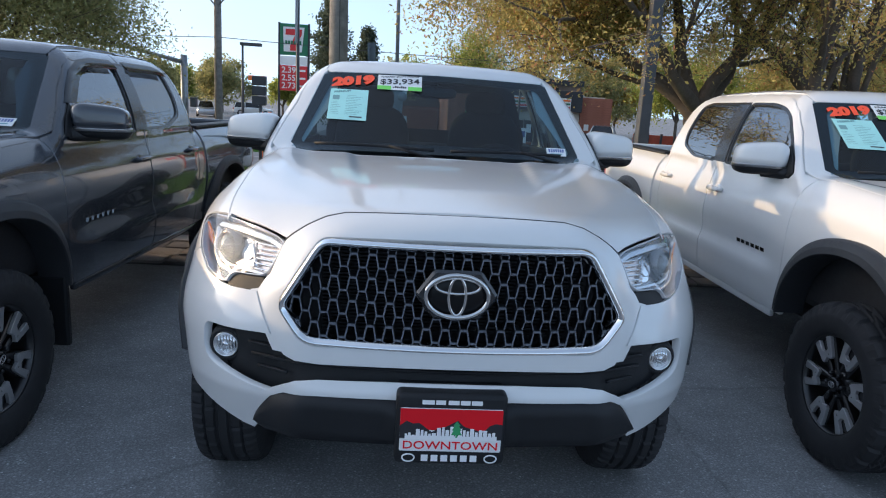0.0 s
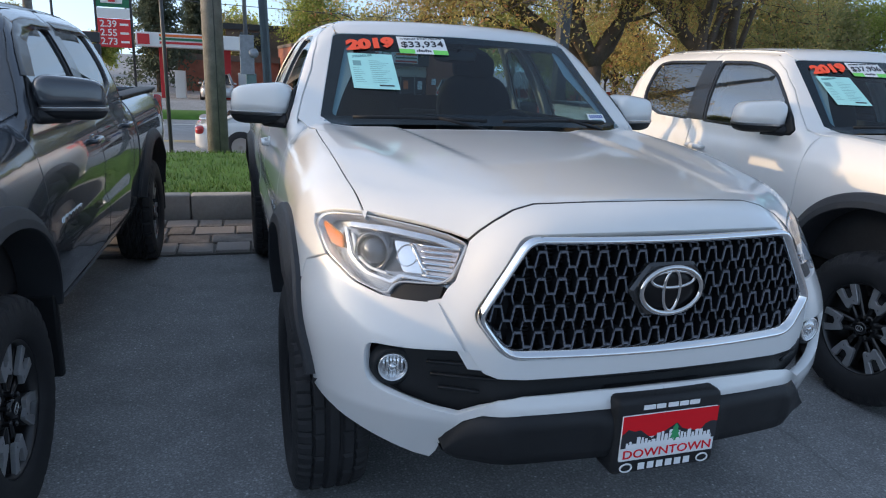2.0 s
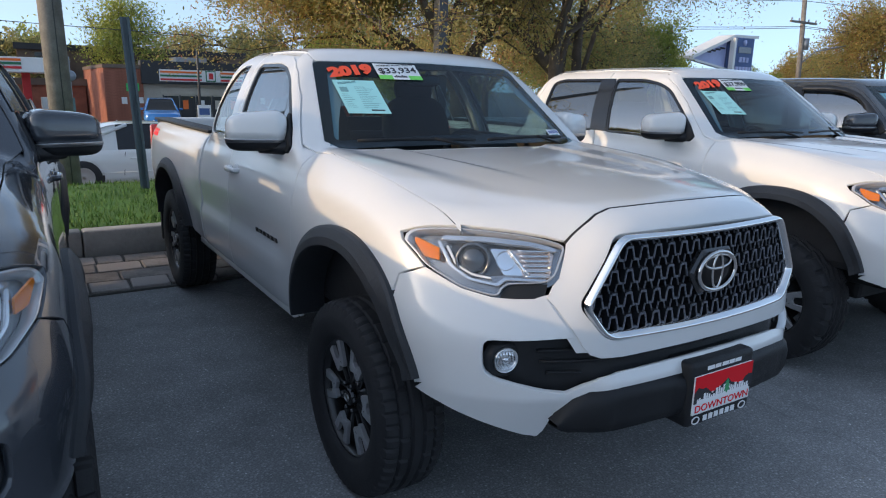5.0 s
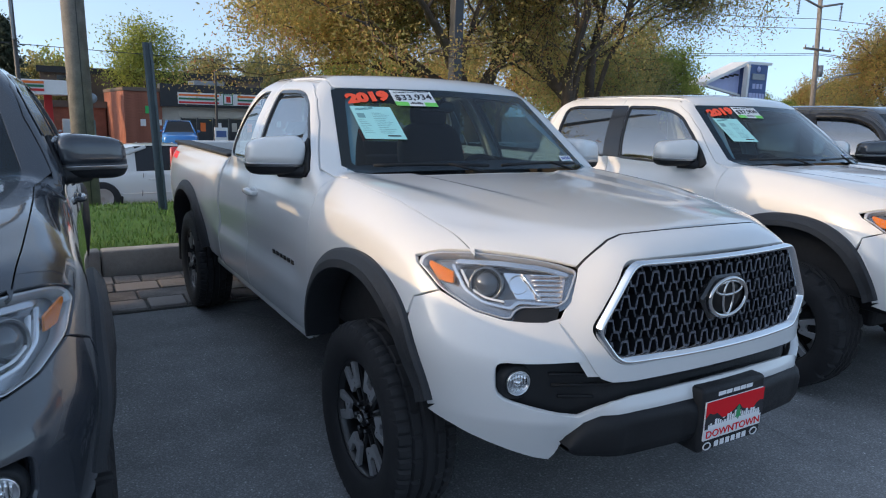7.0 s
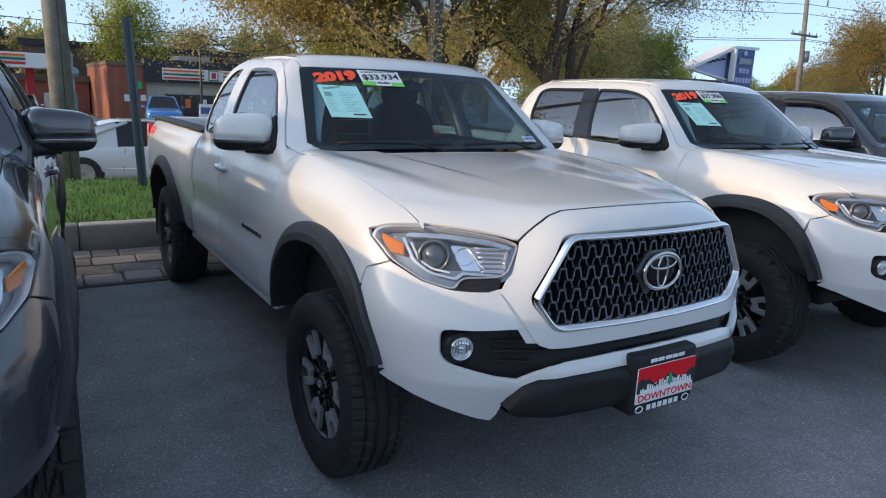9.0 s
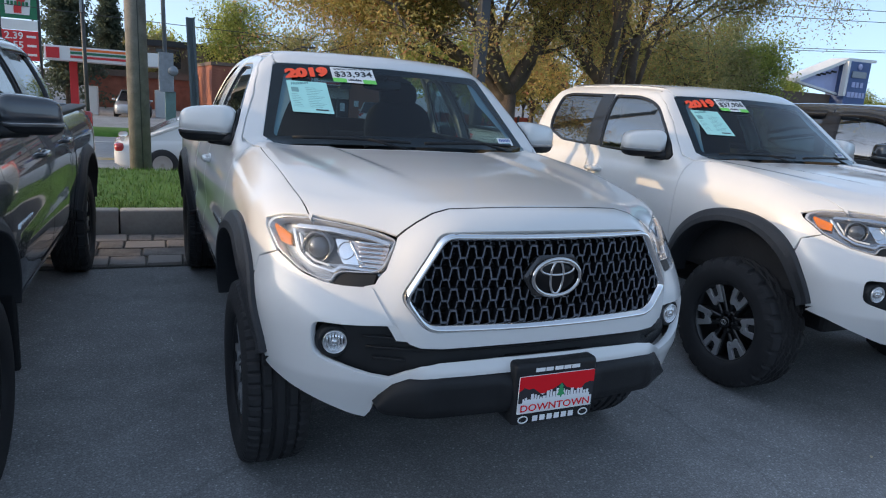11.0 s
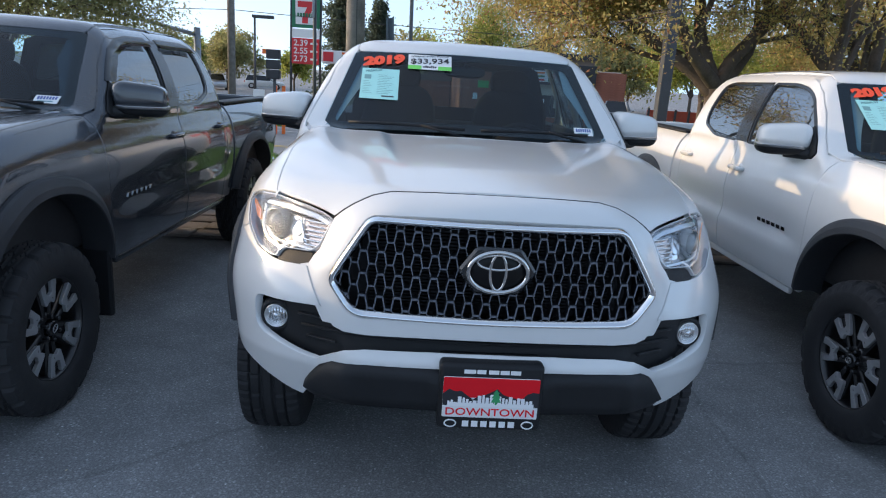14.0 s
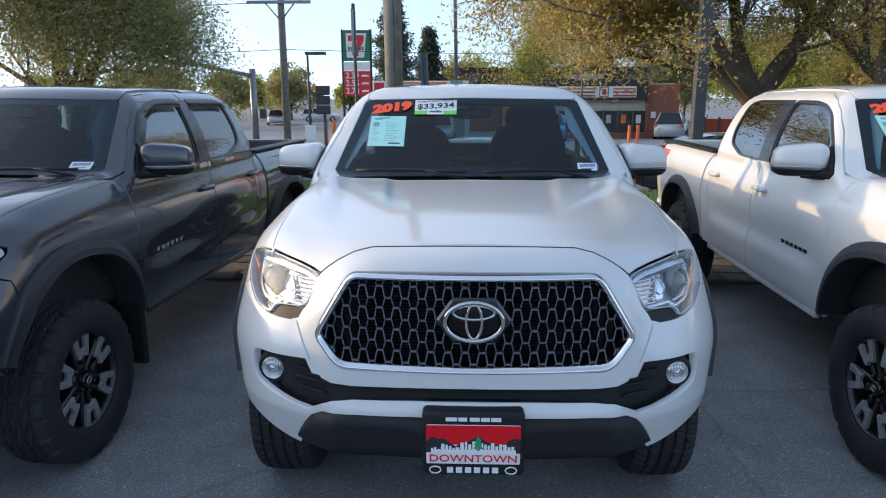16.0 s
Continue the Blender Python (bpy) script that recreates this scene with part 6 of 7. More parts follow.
for x in (-4.6, -1.0):
    part("column", box(x - 0.2, x + 0.2, 44.8, 45.2, -0.95, 2.0, 0.02), SIGN_RED, cano)
    part("pump", box(x + 0.6, x + 1.2, 44.7, 45.3, -0.95, 0.7, 0.05), WHITE_SIGN, cano)
br = thing("red_building", box(-4.5, 2.8, 56, 64, -0.95, 1.6, 0.02), BRICK, "low dark red building behind the canopy", "building")
part("roof_edge", box(-4.6, 2.9, 55.8, 56.1, 1.3, 1.75), BROWN_WALL, br)
bb = thing("brown_building", box(-1.0, 17, 66, 78, -0.95, 4.3, 0.05), BROWN_WALL, "long brown building behind the store", "building")
part("roof_edge", box(-1.2, 17.2, 65.8, 66.1, 4.0, 4.5), FASCIA, bb)
for i in range(4):
    part("window", box(0.2 + i * 4.2, 2.2 + i * 4.2, 65.95, 66.02, 2.2, 3.8), SHOP_GLASS, bb)
rl = thing("store_lamp_post", tube([(5.6, 34, -0.6), (5.6, 34, 3.2), (5.9, 33.8, 3.35), (6.6, 33.5, 3.35)], [0.06, 0.05, 0.05, 0.06], 10), DARK_STEEL, "dark lamp post in front of the store", "lamp post")
part("banner", box(5.45, 6.05, 33.85, 33.9, -0.35, 0.65), WHITE_SIGN, rl, "white banner with blue print")
part("banner_print", box(5.52, 5.98, 33.83, 33.85, 0.2, 0.5), BLUE, rl)
sl = thing("street_lamp", tube([(-9.6, 42, -0.85), (-9.6, 42, 4.3)], [0.09, 0.06], 10), DARK_STEEL, "tall street lamp with a flat head", "street lamp")
part("lamp_head", box(-9.7, -8.5, 41.7, 42.2, 4.25, 4.42, 0.03), DARK_STEEL, sl)
fence = thing("red_fence", box(14.3, 24.0, 42, 42.1, -0.85, 0.45), material("red_fence_paint", (0.42, 0.075, 0.04), 0.8, vary=0.25, scale=2), "red wooden fence beside the store", "fence")
for i in range(12):
    part("fence_post", box(14.3 + i * 0.85, 14.42 + i * 0.85, 41.9, 42.0, -0.85, 0.55), DARK_STEEL, fence)

# sign building to the right
hs = thing("sign_building", box(30.5, 38.6, 30.6, 38, -0.6, 3.55, 0.03), BROWN_WALL, "low building with a blue wedge-shaped roof sign", "building")
wall_frame = lambda y: Matrix(((1, 0, 0, 0), (0, 0, -1, y), (0, 1, 0, 0), (0, 0, 0, 1)))
part("pale_panel", prism([(34.1, 4.10), (38.45, 3.60), (38.45, 5.50)], 0.12, wall_frame(30.4)), PALE_BLUE, hs, "pale blue triangular panel")
part("roof_slab", prism([(33.9, 4.16), (38.75, 5.72), (41.65, 5.80), (41.70, 5.98), (38.65, 5.92), (33.85, 4.34)], 1.3, wall_frame(31.1)), WHITE_SIGN, hs)
part("lower_edge", prism([(34.0, 4.10), (38.5, 3.54), (38.5, 3.68), (34.0, 4.24)], 0.3, wall_frame(30.4)), WHITE_SIGN, hs)
part("blue_pier", box(38.6, 41.0, 29.7, 31, -0.6, 5.74, 0.03), BLUE, hs, "dark blue pier with pale lettering shown as bars")
part("pier_edge", box(38.36, 38.60, 29.6, 29.95, 3.50, 5.70), WHITE_SIGN, hs)
part("pier_plate", box(39.0, 40.55, 29.62, 29.7, 4.72, 5.12), STEEL, hs)
part("pier_mark", lathe([(0, 0.0), (0, 0.20), (0.05, 0.20)], 16, "Y").moved(pose(39.75, 29.63, 5.42)), PALE_BLUE, hs)
for x0, x1, z in ((39.2, 39.5, 4.1), (39.65, 39.95, 4.1), (40.1, 40.4, 4.1), (38.85, 39.2, 3.45), (39.3, 39.6, 3.45), (39.7, 40.0, 3.45), (40.1, 40.4, 3.45), (40.5, 40.75, 3.45)):
    part("pier_print", box(x0, x1, 29.64, 29.7, z, z + 0.34), PALE_BLUE, hs)
for i in range(4):
    part("sign_lamp", tube([(36.1 + i * 0.55, 30.3, 4.72 + i * 0.10), (36.1 + i * 0.55, 29.95, 4.66 + i * 0.10)], 0.07, 6), DARK_STEEL, hs)
hs.matrix_basis = Matrix.Translation((39.9, 0, -0.6)) @ Matrix.Diagonal((0.84, 1, 0.945, 1)) @ Matrix.Translation((-39.9, 0, 0.6))
ur = thing("utility_pole", tube([(47.2, 30, -0.6), (46.8, 30, 5), (45.9, 30, 14)], [0.20, 0.17, 0.13], 12), POLE_WOOD, "tall brown utility pole with crossarms", "utility pole", "utility poles")
part("crossarm", box(44.9, 48.1, 29.8, 29.95, 6.78, 6.92), POLE_WOOD, ur)
part("crossarm", tube([(46.3, 29.85, 9.75), (48.8, 29.85, 10.2)], 0.075, 8), POLE_WOOD, ur)
part("crossarm", tube([(46.3, 29.85, 9.65), (43.55, 29.85, 10.15)], 0.075, 8), POLE_WOOD, ur)
for x, z in ((48.75, 10.12), (43.6, 10.08)):
    part("insulator_string", lathe([(0.0, 0.02)] + [(-0.06 - 0.105 * k + d, r) for k in range(10) for d, r in ((0.0, 0.02), (-0.03, 0.085), (-0.055, 0.085), (-0.06, 0.02))] + [(-1.15, 0.015)], 10, "Z").moved(pose(x, 29.85, z)), DARK_STEEL, ur)
for x in (45.0, 45.9, 47.1, 48.0):
    part("pin_insulator", lathe([(0.0, 0.03), (0.08, 0.06), (0.16, 0.045), (0.20, 0.0)], 10, "Z").moved(pose(x, 29.87, 6.92)), STEEL, ur)
part("lamp_arm", tube([(46.9, 30, 4.0), (47.8, 29.5, 4.9), (50.0, 28.5, 5.4)], 0.05, 8), STEEL, ur)
part("transformer", lathe([(0, 0.0), (0, 0.25), (0.8, 0.25), (0.8, 0)], 14, "Z").moved(pose(47.1, 29.9, 5.0)), STEEL, ur)
for z0, z1 in ((6.6, 6.2), (6.5, 5.9), (8.95, 9.5), (8.3, 8.6)):
    wire((46.6, 29.9, z0), (8.0, 42, z1), 0.5, 0.02)
    wire((46.6, 29.9, z0), (95, 15, z1), 0.6, 0.02)

# plain walls, out of view, that close the lot behind and beside the camera
WALL = material("plain_rendered_wall", (0.42, 0.41, 0.39), 0.85, vary=0.12, scale=0.5, bump=0.2, bump_scale=20)
tagged(part("wall_south", box(-30, 40, -17.4, -17.0, 0, 1.1), WALL), "plain low rendered wall behind the lot", "wall", kind="structure")
# added to block the low sun, so the lot's ground lies in shade
tagged(part("sun_block_wall", box(-6.5, -6.2, -17.0, 7.4, 0, 1.45), WALL), "unseen low wall added to keep the sun off the lot", "wall", kind="structure")


# ---- cars across the street ----
def car(name, m, paint, label, length=4.5, width=1.78, height=1.34, coupe=True, group="cars across the street"):
    """A passenger car that faces +x: lofted body, glass house, wheels, lamps."""
    t = root(name, m, label, "car", group)
    L, W, H = length, width / 2, height
    nst, v, f = 40, [], []
    belt = H * 0.62
    for i in range(nst + 1):
        u = i / nst
        x = -L / 2 + L * u
        endc = min(1, (min(u, 1 - u) / 0.10)) ** 0.5 if min(u, 1 - u) < 0.10 else 1.0
        w = W * (0.80 + 0.20 * endc)
        top = belt + 0.05 * math.sin(u * math.pi) - 0.22 * max(0, u - 0.68) / 0.32 * (1 if coupe else 0.7) - 0.10 * max(0, 0.08 - u) / 0.08
        bot = 0.22 + 0.10 * (1 - endc)
        for k in range(9):
            a = k / 8
            z = bot + (top - bot) * (1 - (1 - a) ** 1.2)
            ww = w * (1 - 0.10 * abs(a - 0.45) ** 2 * 3 - (0.16 if k == 8 else 0))
            v.append((x, ww, z))
        for k in range(9):
            vx = v[i * 18 + 8 - k]
            v.append((vx[0], -vx[1], vx[2]))
    for i in range(nst):
        for k in range(18):
            f.append((i * 18 + k, i * 18 + (k + 1) % 18, (i + 1) * 18 + (k + 1) % 18, (i + 1) * 18 + k))
    f += [tuple(range(18))[::-1], tuple(range(nst * 18, nst * 18 + 18))]
    part("body", MB().add(v, f), paint, t)
    a0, a1, b0, b1 = (-0.41, 0.22, -0.12, 0.03) if coupe else (-0.46, 0.26, -0.42, 0.08)
    gh, gf = [], []
    arc = lambda q: q * q * (3 - 2 * q)
    stations = []
    for i in range(19):
        u = a0 + (a1 - a0) * i / 18
        e = min(1.0, (u - a0) / (b0 - a0)) if u < b0 else min(1.0, (a1 - u) / (a1 - b1))
        k = math.sin(e * math.pi / 2) if coupe and u < b0 else 0.55 * e + 0.45 * arc(e)
        stations.append((u, belt - 0.03 + (H - belt + 0.03) * k - 0.02 * ((u - (b0 + b1) / 2) / 0.2) ** 2 * (k > 0.99)))
    for u, z in stations:
        x = u * L
        lower = belt - 0.035
        for s in (1, -1):
            gh += [(x, s * (W * 0.88), lower), (x, s * (W * 0.88 - (z - lower) * 0.42), z)]
    for i in range(len(stations) - 1):
        o = i * 4
        gf += [(o, o + 4, o + 5, o + 1), (o + 2, o + 3, o + 7, o + 6), (o + 1, o + 5, o + 7, o + 3)]
    part("glass_house", MB().add(gh, gf, flat=True), M["gloss"], t)
    if coupe:
        back = [q for q in stations if q[0] <= -0.15]
        for s in (1, -1):
            qv = []
            for u, z in back:
                low_y = W * 0.88 + 0.006
                qv += [(u * L, s * low_y, belt - 0.05), (u * L, s * (low_y - (z - belt + 0.035) * 0.42), z + 0.004)]
            part("quarter_panel", MB().add(qv, [(2 * i, 2 * i + 2, 2 * i + 3, 2 * i + 1) for i in range(len(back) - 1)]), paint, t)
        part("spoiler", squash((-L / 2 + 0.16, 0, belt + 0.045), (0.09, W * 0.72, 0.016), 3, 24, 8).join(box(-L / 2 + 0.12, -L / 2 + 0.20, -W * 0.6, -W * 0.5, belt - 0.06, belt + 0.045)).join(box(-L / 2 + 0.12, -L / 2 + 0.20, W * 0.5, W * 0.6, belt - 0.06, belt + 0.045)), paint, t)
    rv = []
    tops = [q for q in stations if q[1] > H - 0.10]
    for u, z in tops:
        x = u * L
        for y in (-1, -0.5, 0, 0.5, 1):
            rv.append((x, y * (W * 0.88 - (z - belt) * 0.42 + 0.01), z + 0.012 + 0.02 * (1 - y * y)))
    part("roof", MB().add(rv, [(i * 5 + j, i * 5 + j + 1, (i + 1) * 5 + j + 1, (i + 1) * 5 + j) for i in range(len(tops) - 1) for j in range(4)]), paint, t)
    for s in (1, -1):
        for u0, u1, z0, z1 in ((a0, b0, belt, H), (a1, b1, belt - 0.03, H), ((b0 + b1) / 2 - 0.015, (b0 + b1) / 2 - 0.03, belt, H))[:2 if coupe else 3]:
            z1 = z1 - 0.01
            part("pillar", tube([(u0 * L, s * (W * 0.885), z0 - 0.01), (u1 * L, s * (W * 0.885 - (z1 - belt) * 0.42), z1)], 0.035, 8), paint, t)
        part("sill_line", tube([(-L * 0.30, s * W * 0.985, 0.40), (L * 0.28, s * W * 0.985, 0.40)], 0.012, 6), paint, t)
        part("door_seam", tube([(0.14 * L, s * W * 0.995, 0.34), (0.15 * L, s * W * 0.97, belt - 0.02)], 0.006, 6), M["dark"], t)
        part("door_seam", tube([(-0.15 * L, s * W * 0.995, 0.34), (-0.14 * L, s * W * 0.97, belt - 0.02)], 0.006, 6), M["dark"], t)
        part("door_handle", squash((-0.10 * L, s * W * 0.99, belt - 0.14), (0.10, 0.02, 0.02), 2.5, 12, 6), paint, t)
        part("tail_light", squash((-L / 2 + 0.10, s * W * 0.72, belt - 0.16), (0.10, 0.20, 0.09), 3, 14, 8), M["red_lens"], t)
        part("headlight", squash((L / 2 - 0.16, s * W * 0.66, belt - 0.26), (0.16, 0.18, 0.07), 3, 14, 8), M["satin"], t)
        part("door_mirror", squash((0.17 * L, s * (W + 0.06), belt + 0.05), (0.07, 0.09, 0.06), 2.6, 14, 8), paint, t)
        for u in (-0.305, 0.315):
            arch = lathe([(-0.02, 0.0), (-0.02, 0.36), (0.012, 0.36), (0.012, 0.0)], 28, "Y").moved(pose(u * L, s * W * 0.955, 0.32))
            part("wheel_arch", arch, M["dark"], t)
            wl2 = part("wheel", lathe([(-0.10, 0.19), (-0.10, 0.30), (-0.06, 0.318), (0.06, 0.318), (0.10, 0.30), (0.10, 0.19)], 32, "Y").moved(pose(u * L, s * (W - 0.07), 0.318)), M["rubber"], t)
            part("rim", lathe([(0.085, 0.20), (0.095, 0.19), (0.07, 0.16), (0.085, 0.05), (0.09, 0.0), (-0.085, 0.0), (-0.085, 0.20)], 20, "Y").moved(pose(u * L, s * (W - 0.07), 0.318) @ Matrix.Diagonal((1, s, 1, 1))), M["satin"], wl2)
    return t


BLUE_PAINT = material("blue_car_paint", (0.02, 0.20, 0.55), 0.3, coat=1.0, vary=0.05, scale=2)
SILVER_PAINT = material("silver_car_paint", (0.5, 0.5, 0.51), 0.3, metal=0.5, coat=1.0, vary=0.05, scale=2)
car("coupe", pose(0.50, 15.9, ground_z(15.9)), M["white"], "white two-door coupe standing on the street", 4.5, 1.78, 1.29)
BLACK_PAINT = material("black_car_paint", (0.012, 0.012, 0.014), 0.25, coat=1.0, vary=0.1, scale=2)
car("coupe", pose(6.1, 16.0, ground_z(16)), BLACK_PAINT, "black two-door coupe standing on the street", 4.6, 1.80, 1.38)
car("sedan", pose(-1.55, 42.5, ground_z(42.5), 0, 0, -92), SILVER_PAINT, "silver sedan standing at the fuel pumps", 4.4, 1.75, 1.45, False)
car("hatchback", pose(4.75, 39, ground_z(39), 0, 0, -98), BLUE_PAINT, "blue compact car parked before the store", 4.1, 1.75, 1.5, False)
car("estate_car", pose(13.0, 44.0, ground_z(44), 0, 0, 70), SILVER_PAINT, "silver estate car parked beside the brick wall", 4.7, 1.85, 1.7, False)
car("sedan", pose(-19.5, 70, ground_z(70), 0, 0, -75), SILVER_PAINT, "silver car parked across the street", 4.4, 1.75, 1.5, False)
car("sedan", pose(-17.0, 80, ground_z(80), 0, 0, 8), M["white"], "white car parked far down the street", 4.4, 1.75, 1.45, False)


# ---- trees ----
def leaf_material(name, cols):
    m = bpy.data.materials.new(name)
    m.use_nodes = True
    n, l = m.node_tree.nodes, m.node_tree.links
    p = n["Principled BSDF"]
    p.inputs["Roughness"].default_value = 0.6
    g, r, tr, mx = n.new("ShaderNodeNewGeometry"), n.new("ShaderNodeValToRGB"), n.new("ShaderNodeBsdfTranslucent"), n.new("ShaderNodeMixShader")
    e = r.color_ramp.elements
    e[0].position, e[0].color = 0.0, (*cols[0], 1)
    e[1].position, e[1].color = 1.0, (*cols[-1], 1)
    for i, c in enumerate(cols[1:-1]):
        k = e.new((i + 1) / (len(cols) - 1))
        k.color = (*c, 1)
    l.new(g.outputs["Random Per Island"], r.inputs["Fac"])
    l.new(r.outputs["Color"], p.inputs["Base Color"])
    l.new(r.outputs["Color"], tr.inputs["Color"])
    mx.inputs[0].default_value = 0.68
    l.new(p.outputs[0], mx.inputs[1])
    l.new(tr.outputs[0], mx.inputs[2])
    l.new(mx.outputs[0], n["Material Output"].inputs["Surface"])
    return m


LEAF_AUTUMN = leaf_material("autumn_leaves", [(0.26, 0.26, 0.09), (0.38, 0.34, 0.12), (0.55, 0.42, 0.15), (0.60, 0.42, 0.15), (0.32, 0.30, 0.10), (0.46, 0.36, 0.13), (0.42, 0.16, 0.09)])
LEAF_GREEN = leaf_material("green_leaves", [(0.22, 0.28, 0.07), (0.32, 0.37, 0.09), (0.44, 0.44, 0.12), (0.27, 0.32, 0.08)])
LEAF_DARK = leaf_material("dull_green_leaves", [(0.24, 0.25, 0.11), (0.34, 0.33, 0.14), (0.44, 0.37, 0.17)])
LEAF_GOLD = leaf_material("golden_leaves", [(0.26, 0.23, 0.05), (0.46, 0.33, 0.06), (0.36, 0.27, 0.06), (0.18, 0.18, 0.05)])
NEEDLE = leaf_material("conifer_needles", [(0.065, 0.090, 0.068), (0.095, 0.125, 0.088), (0.12, 0.145, 0.10)])


def leaves_at(points, rs, size, per, spread, droop=0.0):
    """Small bent leaves scattered round twig points."""
    n = len(points) * per
    c = np.repeat(np.array(points), per, 0) + rs.normal(0, spread, (n, 3))
    c[:, 2] -= np.abs(rs.normal(0, 1, n)) * droop
    a = rs.normal(0, 1, (n, 3))
    a /= np.linalg.norm(a, axis=1)[:, None]
    b = np.cross(a, rs.normal(0, 1, (n, 3)))
    b /= np.linalg.norm(b, axis=1)[:, None] + 1e-9
    s = (size * rs.uniform(0.6, 1.3, n))[:, None]
    nrm = np.cross(a, b)
    v = np.stack([c - a * s, c + b * s * 0.42 + nrm * s * 0.12, c + a * s, c - b * s * 0.42 + nrm * s * 0.12], 1).reshape(-1, 3)
    me = bpy.data.meshes.new("leaves")
    me.vertices.add(len(v))
    me.vertices.foreach_set("co", v.ravel())
    me.loops.add(n * 4)
    me.loops.foreach_set("vertex_index", np.arange(n * 4))
    me.polygons.add(n)
    me.polygons.foreach_set("loop_start", np.arange(n) * 4)
    me.update(calc_edges=True)
    return me


def tree(m, label, stems, leaf_mat, seed, levels=4, length=1.6, radius=0.14, per=10, size=0.05, spread=0.16, droop=0.0, lift=0.10, kids=3, low=1.9, group="trees", fill=(), bare=None):
    """Stems: (direction, start, length factor). Branches fork again and again; leaves sit on the outer twigs."""
    rs = np.random.RandomState(seed)
    wood, tips = MB(), []

    def grow(p, d, ln, r, lev):
        pts, rad = [p], [r]
        k = 5 if lev > 1 else 3
        for i in range(k):
            d = d + Vector(rs.normal(0, 0.16, 3)) + Vector((0, 0, lift * (0.6 if lev > 1 else -0.8)))
            d.normalize()
            p = p + d * (ln / k)
            if p.z < low and lev < levels:
                d.z = abs(d.z) * 0.5 + 0.15
                p.z = max(p.z, low - 0.15)
            pts.append(p)
            rad.append(r * (1 - 0.5 * (i + 1) / k))
        wood.join(tube(pts, rad, 9 if lev > 2 else (6 if lev == 2 else 4), False))
        if lev <= 1:
            tips.extend(tuple(q) for q in pts[1:])
        if lev == 0:
            return
        for j in range(kids if lev > 1 else kids + 1):
            at = pts[min(k, 2 + int(rs.randint(0, k - 1)))] if j else pts[-1]
            nd = (d + Vector(rs.normal(0, 0.62, 3))).normalized()
            grow(at, nd, ln * rs.uniform(0.60, 0.82), max(r * 0.5 * rs.uniform(0.7, 1.0), 0.006), lev - 1)

    for d, st, k in stems:
        grow(Vector(st), Vector(d).normalized(), length * k, radius, levels)
    for c, r, k in fill:
        for i in range(k):
            q = rs.normal(0, 1, 3)
            q = q / np.linalg.norm(q) * rs.rand() ** 0.45 * (1 + 0.18 * math.sin(5 * q[0]) * math.cos(4 * q[1])) * np.array(r) + c
            e = q + rs.normal(0, 0.16, 3) + (0, 0, -0.10)
            b = q + (np.array((0, 0, 2.6)) - q) * rs.uniform(0.18, 0.30) + rs.normal(0, 0.08, 3)
            mid = (b + q) / 2 + rs.normal(0, 0.05, 3)
            wood.join(tube([b, mid, q, e], [0.011, 0.008, 0.006, 0.003], 4, False))
            tips.extend([tuple(mid), tuple(q), tuple((q + e) / 2), tuple(e)])
    base = min(st[2] for _, st, _ in stems)
    wood.join(tube([(0, 0, -0.15), (0.02, 0.0, 0.25), (0, 0, base + 0.12)], [radius * 1.6, radius * 1.3, radius * 1.2], 12))
    t = root("tree", m, label, "tree", group)
    part("trunk", wood, BARK, t)
    if bare:
        tips = [q for q in tips if not bare(q)]
    me = leaves_at(tips, rs, size, per, spread, droop)
    me.materials.append(leaf_mat)
    part("crown", me, None, t)
    return t


tree(pose(3.95, 9.7, 0.2), "autumn tree with yellowing leaves and a forked trunk on the verge",
     [((-1.1, 0.3, 0.8), (0, 0, 1.35), 1.1), ((-0.45, 0.2, 1), (0, 0, 1.5), 1.1), ((0.35, -0.1, 1), (0, 0, 1.5), 1.1), ((-0.9, 0.6, 0.8), (0, 0, 1.4), 1.1), ((-0.7, -0.8, 0.8), (0, 0, 1.5), 1.0), ((0.9, 0.3, 0.9), (0, 0, 1.5), 1.0)],
     LEAF_AUTUMN, 11, length=1.75, radius=0.105, per=42, size=0.0245, spread=0.145, droop=0.14, low=1.95, group="trees on the verge", fill=[((-1.75, 0.9, 3.20), (1.6, 1.7, 0.90), 640), ((0.3, 0.0, 4.5), (1.9, 1.8, 1.2), 240)],
     bare=lambda q: q[2] > 3.25 and q[0] < -1.7 + 0.4 * (q[2] - 3.25))
tree(pose(5.4, 8.9, 0.2), "autumn tree with several leaning trunks on the verge",
     [((-0.35, -0.1, 1), (-0.1, 0, 0.4), 1.5), ((0.25, 0.1, 1), (0.1, 0, 0.4), 1.5), ((0.75, 0.0, 1), (0.2, 0, 0.4), 1.6), ((0.1, 0.6, 1), (0, 0.1, 0.4), 1.4), ((-0.9, 0.6, 1.0), (0, 0, 1.4), 1.0)],
     LEAF_AUTUMN, 23, length=1.75, radius=0.11, per=42, size=0.0245, spread=0.145, droop=0.14, low=2.4, group="trees on the verge", fill=[((0.6, 0.2, 4.7), (2.4, 1.8, 1.3), 260), ((2.5, 0.0, 3.75), (0.9, 0.8, 0.65), 70)])
